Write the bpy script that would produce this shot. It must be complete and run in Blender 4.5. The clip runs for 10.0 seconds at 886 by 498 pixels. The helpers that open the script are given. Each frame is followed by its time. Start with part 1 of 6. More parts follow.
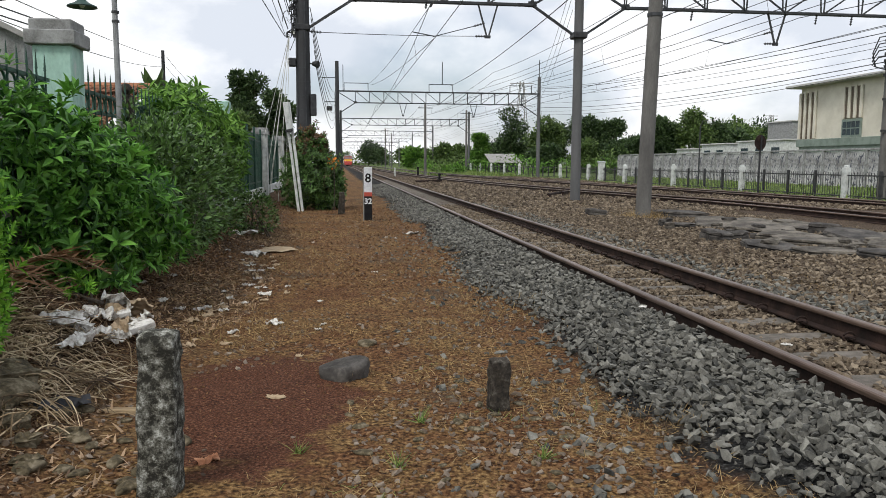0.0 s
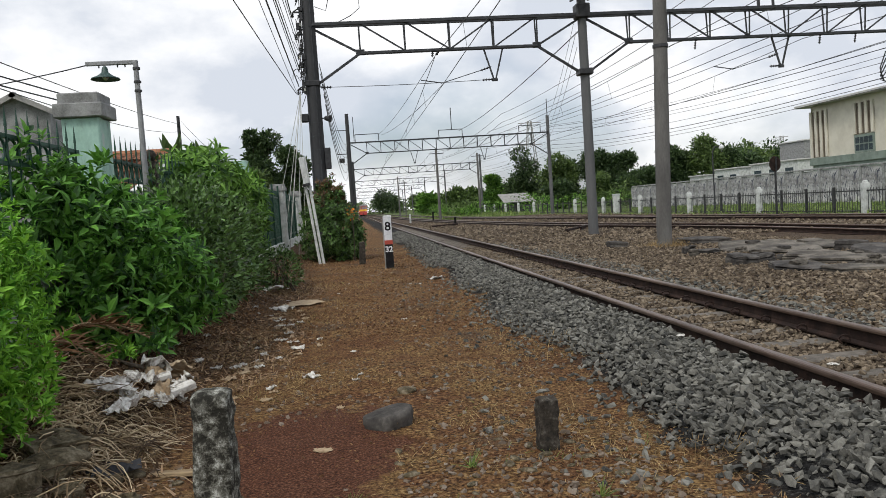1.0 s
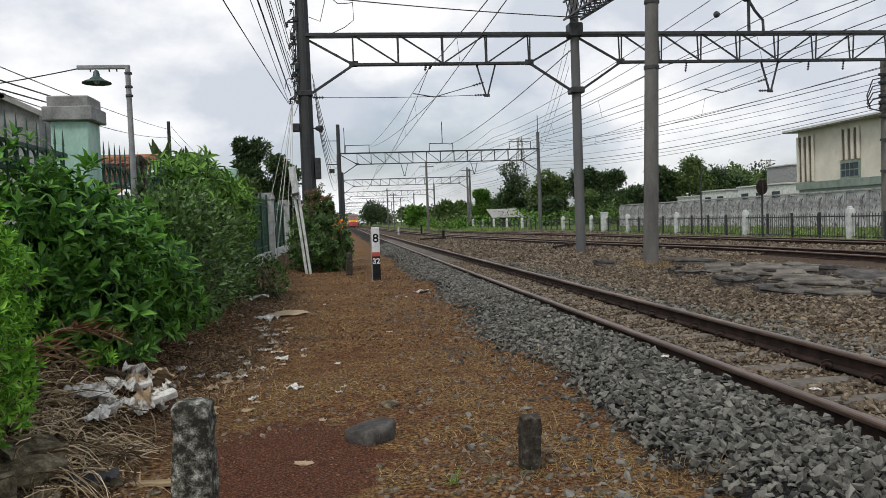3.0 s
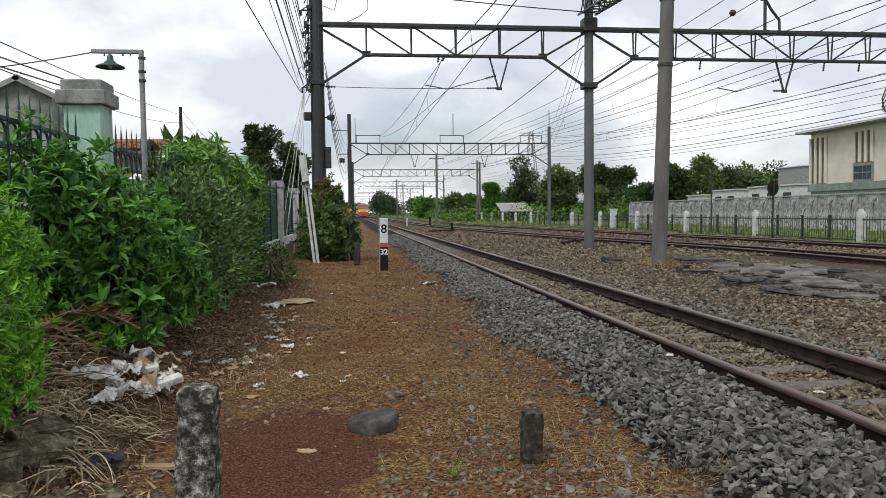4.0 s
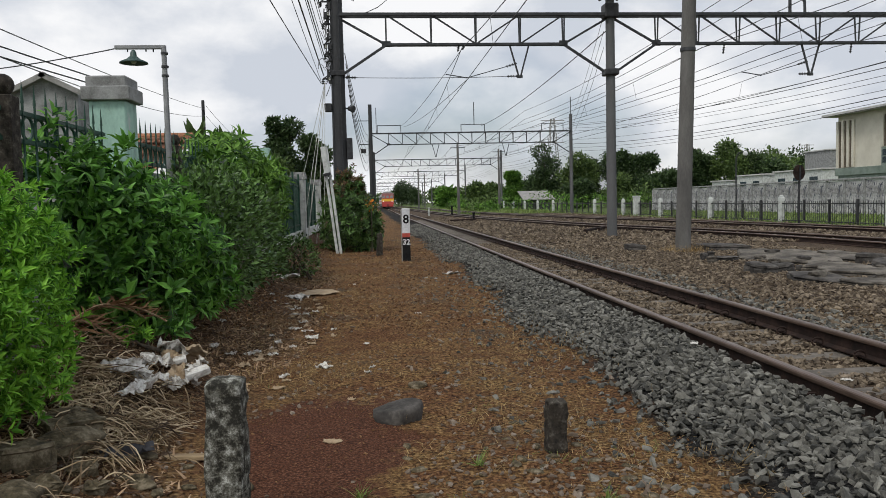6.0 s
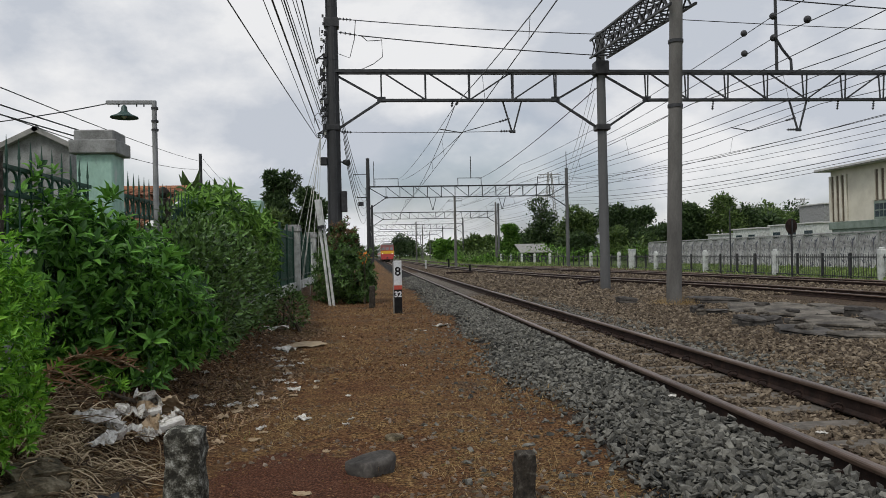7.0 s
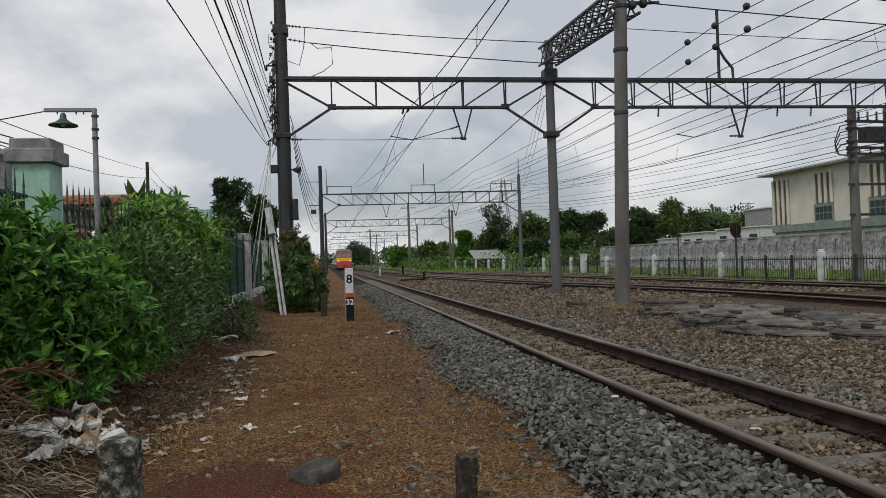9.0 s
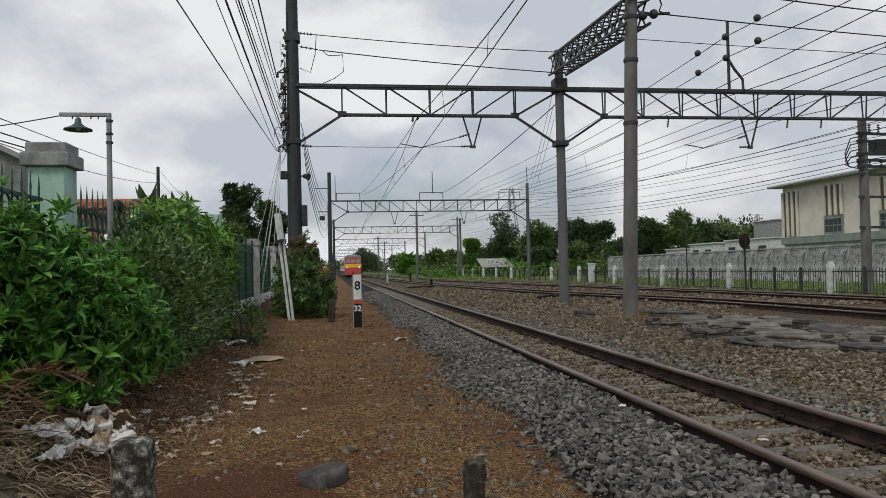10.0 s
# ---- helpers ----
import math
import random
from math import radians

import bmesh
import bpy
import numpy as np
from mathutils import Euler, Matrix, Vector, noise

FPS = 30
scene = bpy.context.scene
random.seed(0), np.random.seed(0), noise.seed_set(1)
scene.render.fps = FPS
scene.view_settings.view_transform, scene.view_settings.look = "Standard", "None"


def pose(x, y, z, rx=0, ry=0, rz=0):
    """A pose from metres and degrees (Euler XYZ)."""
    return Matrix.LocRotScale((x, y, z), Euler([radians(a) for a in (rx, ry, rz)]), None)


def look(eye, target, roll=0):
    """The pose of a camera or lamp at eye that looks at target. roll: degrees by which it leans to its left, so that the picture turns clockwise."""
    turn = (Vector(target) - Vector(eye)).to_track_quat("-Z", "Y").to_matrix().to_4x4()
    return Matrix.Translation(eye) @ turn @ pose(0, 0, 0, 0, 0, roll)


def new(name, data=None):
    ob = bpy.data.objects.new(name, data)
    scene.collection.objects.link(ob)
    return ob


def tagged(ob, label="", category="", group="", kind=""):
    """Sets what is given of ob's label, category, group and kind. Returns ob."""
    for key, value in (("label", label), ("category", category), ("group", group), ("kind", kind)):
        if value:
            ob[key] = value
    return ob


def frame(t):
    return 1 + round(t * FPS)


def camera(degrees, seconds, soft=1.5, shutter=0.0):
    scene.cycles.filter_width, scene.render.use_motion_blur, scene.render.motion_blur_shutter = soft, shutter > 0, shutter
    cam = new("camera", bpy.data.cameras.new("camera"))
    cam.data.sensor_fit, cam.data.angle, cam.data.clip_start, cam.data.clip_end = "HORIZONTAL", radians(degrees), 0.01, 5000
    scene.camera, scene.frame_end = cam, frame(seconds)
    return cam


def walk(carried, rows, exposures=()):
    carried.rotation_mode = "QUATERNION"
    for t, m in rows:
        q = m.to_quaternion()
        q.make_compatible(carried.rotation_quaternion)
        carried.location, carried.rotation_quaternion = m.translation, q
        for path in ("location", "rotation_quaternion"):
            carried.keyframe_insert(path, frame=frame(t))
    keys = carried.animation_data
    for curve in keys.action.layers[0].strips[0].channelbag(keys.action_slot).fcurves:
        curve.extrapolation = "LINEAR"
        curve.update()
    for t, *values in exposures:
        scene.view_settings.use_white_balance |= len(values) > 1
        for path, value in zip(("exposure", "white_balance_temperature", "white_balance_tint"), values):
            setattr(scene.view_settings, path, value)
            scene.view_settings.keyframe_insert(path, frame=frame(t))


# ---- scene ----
cam = camera(60.0, 10.0, soft=0.6)
PATH = [
    (0, (-0.211, -0.718, 1.426), (0.058, 1.251, 1.203), 0.2),
    (0.5, (-0.258, -0.7, 1.432), (-0.002, 1.273, 1.228), -2.2),
    (1, (-0.324, -0.717, 1.423), (-0.096, 1.267, 1.315), -3.8),
    (1.5, (-0.345, -0.702, 1.422), (-0.154, 1.287, 1.339), -7.4),
    (2, (-0.337, -0.674, 1.421), (-0.111, 1.312, 1.38), -5.2),
    (2.5, (-0.326, -0.694, 1.427), (-0.069, 1.288, 1.366), -3.3),
    (4, (-0.322, -0.727, 1.439), (-0.081, 1.256, 1.344), -0.6),
    (4.5, (-0.31, -0.715, 1.439), (-0.071, 1.266, 1.308), -0.2),
    (5, (-0.309, -0.706, 1.44), (-0.069, 1.272, 1.268), -0.2),
    (5.2, (-0.308, -0.719, 1.445), (-0.064, 1.258, 1.266), -0.3),
    (6.3, (-0.327, -0.744, 1.451), (-0.166, 1.249, 1.39), -1.9),
    (6.5, (-0.314, -0.753, 1.452), (-0.147, 1.24, 1.437), -2.4),
    (7, (-0.16, -0.823, 1.441), (0.03, 1.168, 1.456), -1.2),
    (7.5, (-0.107, -0.865, 1.437), (0.151, 1.118, 1.454), -1.2),
    (8, (-0.089, -0.843, 1.432), (0.196, 1.136, 1.451), -1.9),
    (8.5, (-0.075, -0.844, 1.429), (0.224, 1.134, 1.448), -1.8),
    (9, (-0.081, -0.879, 1.432), (0.226, 1.097, 1.462), -1.9),
    (9.5, (-0.083, -0.898, 1.436), (0.226, 1.078, 1.489), -1.8),
    (10, (-0.105, -0.917, 1.427), (0.183, 1.062, 1.478), -1.2),
]
EXPOSURES = [(0, 0.42), (0.5, 0.42), (1, 0.28), (1.5, 0.22), (2, 0.08), (2.7, 0.13), (4, 0.34), (4.5, 0.38), (5.2, 0.52), (6.4, -0.08), (7.5, -0.1), (8.5, -0.14), (9.5, -0.2), (10, -0.12)]
walk(cam, [(t, look(eye, target, roll)) for t, eye, target, roll in PATH], EXPOSURES)

# ---------------------------------------------------------------- world and light
world = bpy.data.worlds.new("sky")
scene.world = world
world.use_nodes = True
wt = world.node_tree
wt.nodes.clear()
w_out = wt.nodes.new("ShaderNodeOutputWorld")
w_bg = wt.nodes.new("ShaderNodeBackground")
w_sky = wt.nodes.new("ShaderNodeTexSky")
w_sky.sky_type, w_sky.sun_disc = "NISHITA", False
w_sky.sun_elevation, w_sky.sun_rotation = radians(58), radians(250)
w_sky.air_density, w_sky.dust_density = 1.0, 2.0
w_co = wt.nodes.new("ShaderNodeTexCoord")
w_map = wt.nodes.new("ShaderNodeMapping")
w_map.inputs["Scale"].default_value = (1.0, 1.0, 1.7)
w_n = wt.nodes.new("ShaderNodeTexNoise")
w_n.inputs["Scale"].default_value, w_n.inputs["Detail"].default_value, w_n.inputs["Roughness"].default_value = 1.9, 6.0, 0.5
w_r = wt.nodes.new("ShaderNodeValToRGB")
w_r.color_ramp.elements[0].position, w_r.color_ramp.elements[0].color = 0.35, (0, 0, 0, 1)
w_r.color_ramp.elements[1].position, w_r.color_ramp.elements[1].color = 0.5, (1, 1, 1, 1)
w_n2 = wt.nodes.new("ShaderNodeTexNoise")
w_n2.inputs["Scale"].default_value, w_n2.inputs["Detail"].default_value, w_n2.inputs["Roughness"].default_value = 3.0, 8.0, 0.56
w_r2 = wt.nodes.new("ShaderNodeValToRGB")
w_r2.color_ramp.elements[0].position, w_r2.color_ramp.elements[0].color = 0.43, (5.75, 6.15, 6.85, 1)
w_r2.color_ramp.elements[1].position, w_r2.color_ramp.elements[1].color = 0.57, (8.9, 8.95, 9.1, 1)
w_mix = wt.nodes.new("ShaderNodeMix")
w_mix.data_type = "RGBA"
wt.links.new(w_co.outputs["Generated"], w_map.inputs["Vector"])
wt.links.new(w_map.outputs[0], w_n.inputs["Vector"])
wt.links.new(w_map.outputs[0], w_n2.inputs["Vector"])
wt.links.new(w_n.outputs["Fac"], w_r.inputs["Fac"])
wt.links.new(w_n2.outputs["Fac"], w_r2.inputs["Fac"])
wt.links.new(w_r.outputs["Color"], w_mix.inputs["Factor"])
wt.links.new(w_sky.outputs["Color"], w_mix.inputs["A"])
wt.links.new(w_r2.outputs["Color"], w_mix.inputs["B"])
wt.links.new(w_mix.outputs["Result"], w_bg.inputs["Color"])
w_bg.inputs["Strength"].default_value = 0.1
wt.links.new(w_bg.outputs[0], w_out.inputs["Surface"])

sun = new("sun", bpy.data.lights.new("sun", "SUN"))
sun.data.energy, sun.data.angle, sun.data.color = 1.6, radians(13), (1.0, 0.96, 0.9)
sun.matrix_world = look((-20, -18, 45), (0, 8, 0))


# ---------------------------------------------------------------- materials
def material(name, stops, scale=4.0, rough=0.8, bump=0.3, fine=30.0, metal=0.0, detail=6.0, dist=0.02, island=0.0, stretch=(1, 1, 1), spec=0.4):
    """Noise-graded surface: stops are (position, (r, g, b)) along a large noise, fine is the grain of the relief."""
    m = bpy.data.materials.new(name)
    m.use_nodes = True
    t = m.node_tree
    b = t.nodes["Principled BSDF"]
    b.inputs["Metallic"].default_value = metal
    b.inputs["Specular IOR Level"].default_value = spec
    co = t.nodes.new("ShaderNodeTexCoord")
    mp = t.nodes.new("ShaderNodeMapping")
    mp.inputs["Scale"].default_value = stretch
    t.links.new(co.outputs["Object"], mp.inputs["Vector"])
    n1 = t.nodes.new("ShaderNodeTexNoise")
    n1.inputs["Scale"].default_value, n1.inputs["Detail"].default_value = scale, detail
    n1.inputs["Roughness"].default_value = 0.62
    n2 = t.nodes.new("ShaderNodeTexNoise")
    n2.inputs["Scale"].default_value, n2.inputs["Detail"].default_value = fine, 4.0
    for n in (n1, n2):
        t.links.new(mp.outputs[0], n.inputs["Vector"])
    mixf = t.nodes.new("ShaderNodeMath")
    mixf.operation = "MULTIPLY_ADD"
    mixf.inputs[1].default_value, mixf.inputs[2].default_value = 0.35, -0.17
    t.links.new(n2.outputs["Fac"], mixf.inputs[0])
    add = t.nodes.new("ShaderNodeMath")
    add.operation = "ADD"
    t.links.new(n1.outputs["Fac"], add.inputs[0])
    t.links.new(mixf.outputs[0], add.inputs[1])
    src = add.outputs[0]
    if island:
        geo = t.nodes.new("ShaderNodeNewGeometry")
        ma = t.nodes.new("ShaderNodeMath")
        ma.operation = "MULTIPLY_ADD"
        ma.inputs[1].default_value = island
        t.links.new(geo.outputs["Random Per Island"], ma.inputs[0])
        sub = t.nodes.new("ShaderNodeMath")
        sub.operation = "SUBTRACT"
        sub.inputs[1].default_value = island / 2
        t.links.new(src, ma.inputs[2])
        t.links.new(ma.outputs[0], sub.inputs[0])
        src = sub.outputs[0]
    ramp = t.nodes.new("ShaderNodeValToRGB")
    el = ramp.color_ramp.elements
    while len(el) < len(stops):
        el.new(0.5)
    for e, (p, c) in zip(el, stops):
        e.position, e.color = p, (*c, 1)
    t.links.new(src, ramp.inputs["Fac"])
    t.links.new(ramp.outputs["Color"], b.inputs["Base Color"])
    rr = t.nodes.new("ShaderNodeMath")
    rr.operation = "MULTIPLY_ADD"
    rr.inputs[1].default_value, rr.inputs[2].default_value = 0.3, rough - 0.15
    rr.use_clamp = True
    t.links.new(n2.outputs["Fac"], rr.inputs[0])
    t.links.new(rr.outputs[0], b.inputs["Roughness"])
    if bump:
        bp = t.nodes.new("ShaderNodeBump")
        bp.inputs["Strength"].default_value, bp.inputs["Distance"].default_value = bump, dist
        t.links.new(add.outputs[0], bp.inputs["Height"])
        t.links.new(bp.outputs[0], b.inputs["Normal"])
    return m


def grey(v, warm=0.0):
    return (v * (1 + warm), v, v * (1 - warm))


def leaf_material(name, dark, light, trans=0.35, rough=0.5):
    """Leaves: a colour of their own each, some light let through."""
    m = bpy.data.materials.new(name)
    m.use_nodes = True
    t = m.node_tree
    b = t.nodes["Principled BSDF"]
    out = t.nodes["Material Output"]
    geo = t.nodes.new("ShaderNodeNewGeometry")
    ramp = t.nodes.new("ShaderNodeValToRGB")
    ramp.color_ramp.elements[0].color, ramp.color_ramp.elements[1].color = (*dark, 1), (*light, 1)
    t.links.new(geo.outputs["Random Per Island"], ramp.inputs["Fac"])
    t.links.new(ramp.outputs["Color"], b.inputs["Base Color"])
    b.inputs["Roughness"].default_value = rough
    b.inputs["Specular IOR Level"].default_value = 0.35
    tr = t.nodes.new("ShaderNodeBsdfTranslucent")
    t.links.new(ramp.outputs["Color"], tr.inputs["Color"])
    mx = t.nodes.new("ShaderNodeMixShader")
    mx.inputs[0].default_value = trans
    t.links.new(b.outputs[0], mx.inputs[1])
    t.links.new(tr.outputs[0], mx.inputs[2])
    t.links.new(mx.outputs[0], out.inputs["Surface"])
    return m


M = {}
M["concrete"] = material("concrete", [(0.3, (0.16, 0.155, 0.145)), (0.5, (0.27, 0.265, 0.25)), (0.7, (0.36, 0.35, 0.33))], 3, 0.85, 0.3, 60)
M["pole"] = material("pole_concrete", [(0.3, (0.078, 0.075, 0.07)), (0.5, (0.12, 0.116, 0.108)), (0.7, (0.165, 0.16, 0.15))], 2.5, 0.8, 0.3, 50, stretch=(1, 1, 0.3))
M["mast"] = material("mast_dark", [(0.3, (0.018, 0.019, 0.021)), (0.7, (0.048, 0.049, 0.052))], 1.5, 0.7, 0.2, 40, stretch=(1, 1, 0.25))
M["mossy"] = material("lichened_stone", [(0.42, (0.02, 0.019, 0.014)), (0.5, (0.085, 0.083, 0.066)), (0.58, (0.18, 0.18, 0.155)), (0.69, (0.46, 0.47, 0.43))], 24, 0.95, 1.0, 130, detail=14.0, dist=0.016)
M["block"] = material("old_block", [(0.36, (0.012, 0.01, 0.008)), (0.55, (0.042, 0.035, 0.026)), (0.7, (0.11, 0.1, 0.085))], 18, 0.95, 0.8, 80, dist=0.01)
M["rust"] = material("rusty_steel", [(0.3, (0.011, 0.008, 0.007)), (0.5, (0.025, 0.015, 0.012)), (0.7, (0.055, 0.033, 0.025))], 6, 0.8, 0.3, 90, metal=0.0, spec=0.2)
M["railhead"] = material("worn_rail_head", [(0.35, (0.075, 0.047, 0.034)), (0.65, (0.19, 0.135, 0.105))], 5, 0.4, 0.1, 60, metal=0.5, stretch=(1, 0.1, 1))
M["sleeper"] = material("sleeper_concrete", [(0.35, (0.07, 0.061, 0.05)), (0.65, (0.16, 0.142, 0.12))], 8, 0.9, 0.4, 80)
M["steel"] = material("galvanised_steel", [(0.35, (0.026, 0.028, 0.031)), (0.65, (0.058, 0.061, 0.065))], 5, 0.6, 0.1, 60, metal=0.2)
M["dark"] = material("dark_steel", [(0.35, (0.025, 0.026, 0.028)), (0.65, (0.06, 0.06, 0.062))], 5, 0.55, 0.1, 60, metal=0.3)
M["wire"] = material("wire", [(0.35, (0.03, 0.03, 0.032)), (0.65, (0.06, 0.06, 0.06))], 3, 0.5, 0.0, metal=0.3)
M["palewire"] = material("pale_wire", [(0.35, (0.3, 0.31, 0.28)), (0.65, (0.5, 0.5, 0.46))], 3, 0.6, 0.0)
M["white"] = material("white_paint", [(0.35, (0.55, 0.56, 0.58)), (0.6, (0.75, 0.76, 0.77))], 9, 0.6, 0.15, 60)
M["whitewash"] = material("weathered_white", [(0.3, (0.28, 0.29, 0.27)), (0.5, (0.52, 0.54, 0.52)), (0.7, (0.66, 0.68, 0.66))], 4, 0.85, 0.3, 50)
M["black"] = material("black_paint", [(0.35, (0.008, 0.008, 0.009)), (0.65, (0.02, 0.02, 0.02))], 9, 0.75, 0.15, 60, spec=0.15)
M["red"] = material("red_paint", [(0.35, (0.35, 0.05, 0.035)), (0.65, (0.48, 0.09, 0.06))], 9, 0.6, 0.15, 60)
M["greenpaint"] = material("green_paint", [(0.35, (0.01, 0.038, 0.026)), (0.65, (0.028, 0.082, 0.055))], 8, 0.55, 0.2, 50)
M["mint"] = material("mint_plaster", [(0.3, (0.2, 0.24, 0.22)), (0.46, (0.3, 0.46, 0.39)), (0.62, (0.36, 0.55, 0.47)), (0.75, (0.5, 0.55, 0.52))], 5, 0.85, 0.35, 50, stretch=(1, 1, 0.5))
M["plaster"] = material("grey_plaster", [(0.3, (0.13, 0.13, 0.125)), (0.55, (0.27, 0.275, 0.27)), (0.75, (0.36, 0.37, 0.36))], 5, 0.9, 0.3, 60)
M["rooftile"] = material("clay_tile", [(0.3, (0.13, 0.055, 0.03)), (0.6, (0.33, 0.145, 0.075)), (0.75, (0.42, 0.22, 0.125))], 7, 0.85, 0.3, 60, island=0.5)
M["cream"] = material("cream_wall", [(0.3, (0.5, 0.47, 0.385)), (0.6, (0.64, 0.61, 0.51))], 0.8, 0.8, 0.1, 30)
M["roofedge"] = material("roof_edge", [(0.3, (0.34, 0.34, 0.33)), (0.6, (0.5, 0.5, 0.48))], 2, 0.7, 0.1, 30)
M["greengrey"] = material("green_grey_band", [(0.3, (0.13, 0.17, 0.14)), (0.6, (0.22, 0.27, 0.23))], 2, 0.8, 0.1, 30)
M["pilaster"] = material("brown_pilaster", [(0.3, (0.075, 0.06, 0.042)), (0.6, (0.13, 0.105, 0.075))], 2, 0.8, 0.1, 30)
M["glass"] = material("dark_glass", [(0.3, (0.015, 0.025, 0.032)), (0.6, (0.03, 0.05, 0.06))], 1, 0.25, 0.0, spec=0.35)
M["stone"] = material("ballast_stone", [(0.15, (0.024, 0.025, 0.023)), (0.5, (0.105, 0.102, 0.088)), (0.88, (0.235, 0.23, 0.2))], 22, 0.88, 0.3, 140, dist=0.004, island=0.5)
M["pebble"] = material("brown_pebble", [(0.1, (0.026, 0.018, 0.012)), (0.5, (0.118, 0.09, 0.06)), (0.9, (0.26, 0.21, 0.15))], 9, 0.9, 0.3, 90, island=0.6)
M["pathstone"] = material("path_stone", [(0.1, (0.07, 0.05, 0.036)), (0.5, (0.15, 0.115, 0.085)), (0.9, (0.3, 0.25, 0.2))], 9, 0.9, 0.2, 90, dist=0.005, island=0.5)
M["earthstone"] = material("mossy_brown_stone", [(0.34, (0.03, 0.024, 0.012)), (0.5, (0.1, 0.08, 0.046)), (0.68, (0.23, 0.195, 0.135))], 12, 0.95, 0.8, 60, detail=10.0, dist=0.02)
M["crumb"] = material("soil_crumb", [(0.15, (0.055, 0.027, 0.012)), (0.5, (0.135, 0.068, 0.029)), (0.85, (0.25, 0.145, 0.07))], 9, 0.95, 0.0, 90, island=0.6)
M["pole2"] = material("grey_pole_concrete", [(0.3, (0.075, 0.077, 0.078)), (0.7, (0.13, 0.132, 0.133))], 1.5, 0.8, 0.2, 40, stretch=(1, 1, 0.25))
M["slabrock"] = material("slab_rock", [(0.34, (0.032, 0.027, 0.022)), (0.5, (0.098, 0.087, 0.071)), (0.66, (0.19, 0.17, 0.14))], 3.2, 0.9, 0.5, 40, dist=0.012)
M["darkslab"] = material("dark_slab_rock", [(0.34, (0.02, 0.018, 0.016)), (0.5, (0.055, 0.05, 0.045)), (0.68, (0.12, 0.11, 0.098))], 4, 0.9, 0.6, 40, dist=0.015)
M["straw"] = leaf_material("straw", (0.1, 0.06, 0.024), (0.46, 0.33, 0.155), 0.15, 0.8)
M["frond"] = leaf_material("dry_frond", (0.035, 0.018, 0.009), (0.24, 0.125, 0.055), 0.15, 0.8)
M["litter"] = leaf_material("leaf_litter", (0.03, 0.014, 0.008), (0.46, 0.32, 0.2), 0.1, 0.9)
M["twig"] = material("twig", [(0.15, (0.05, 0.032, 0.018)), (0.5, (0.26, 0.185, 0.105)), (0.9, (0.68, 0.56, 0.38))], 5, 0.9, 0.2, 60, island=0.75)
M["leaf_a"] = leaf_material("broad_leaf", (0.009, 0.05, 0.007), (0.19, 0.44, 0.068), 0.3, 0.42)
M["leaf_y"] = leaf_material("light_green_leaf", (0.015, 0.06, 0.008), (0.21, 0.4, 0.065), 0.3)
M["leaf_b"] = leaf_material("small_dark_leaf", (0.005, 0.02, 0.004), (0.14, 0.26, 0.065), 0.2, 0.42)
M["leaf_c"] = leaf_material("bright_leaf", (0.04, 0.16, 0.01), (0.31, 0.62, 0.07), 0.3)
M["leaf_d"] = leaf_material("tree_leaf", (0.012, 0.03, 0.012), (0.1, 0.16, 0.055), 0.25)
M["leaf_e"] = leaf_material("pale_tree_leaf", (0.02, 0.048, 0.013), (0.17, 0.25, 0.07), 0.22)
M["leaf_r"] = leaf_material("copper_leaf", (0.05, 0.03, 0.014), (0.2, 0.115, 0.055), 0.25)
M["flower"] = leaf_material("orange_flower", (0.6, 0.1, 0.02), (0.85, 0.35, 0.03), 0.2)
M["grass"] = leaf_material("green_grass", (0.07, 0.13, 0.025), (0.26, 0.34, 0.09), 0.3)
M["bark"] = material("bark", [(0.3, (0.05, 0.04, 0.03)), (0.7, (0.16, 0.13, 0.1))], 6, 0.9, 0.5, 50, stretch=(1, 1, 0.3))
M["plastic"] = material("dirty_white_plastic", [(0.34, (0.26, 0.23, 0.19)), (0.6, (0.66, 0.65, 0.61))], 14, 0.6, 0.3, 60)
M["cloth"] = material("dark_cloth", [(0.3, (0.02, 0.022, 0.026)), (0.7, (0.06, 0.062, 0.07))], 10, 0.95, 0.4, 90)
M["wood"] = material("weathered_wood", [(0.3, (0.16, 0.11, 0.06)), (0.7, (0.36, 0.27, 0.16))], 8, 0.9, 0.4, 60, stretch=(0.2, 1, 1))
M["brick"] = material("red_brick", [(0.3, (0.25, 0.08, 0.05)), (0.7, (0.4, 0.15, 0.1))], 6, 0.9, 0.3, 60)
M["lampgrey"] = material("pale_grey_paint", [(0.3, (0.17, 0.175, 0.18)), (0.7, (0.31, 0.315, 0.32))], 6, 0.6, 0.15, 60)
M["lampgreen"] = material("lamp_enamel", [(0.3, (0.02, 0.05, 0.045)), (0.7, (0.05, 0.09, 0.08))], 8, 0.5, 0.1, 60)
M["cardboard"] = material("cardboard", [(0.3, (0.28, 0.2, 0.12)), (0.6, (0.42, 0.33, 0.22))], 8, 0.9, 0.3, 60)


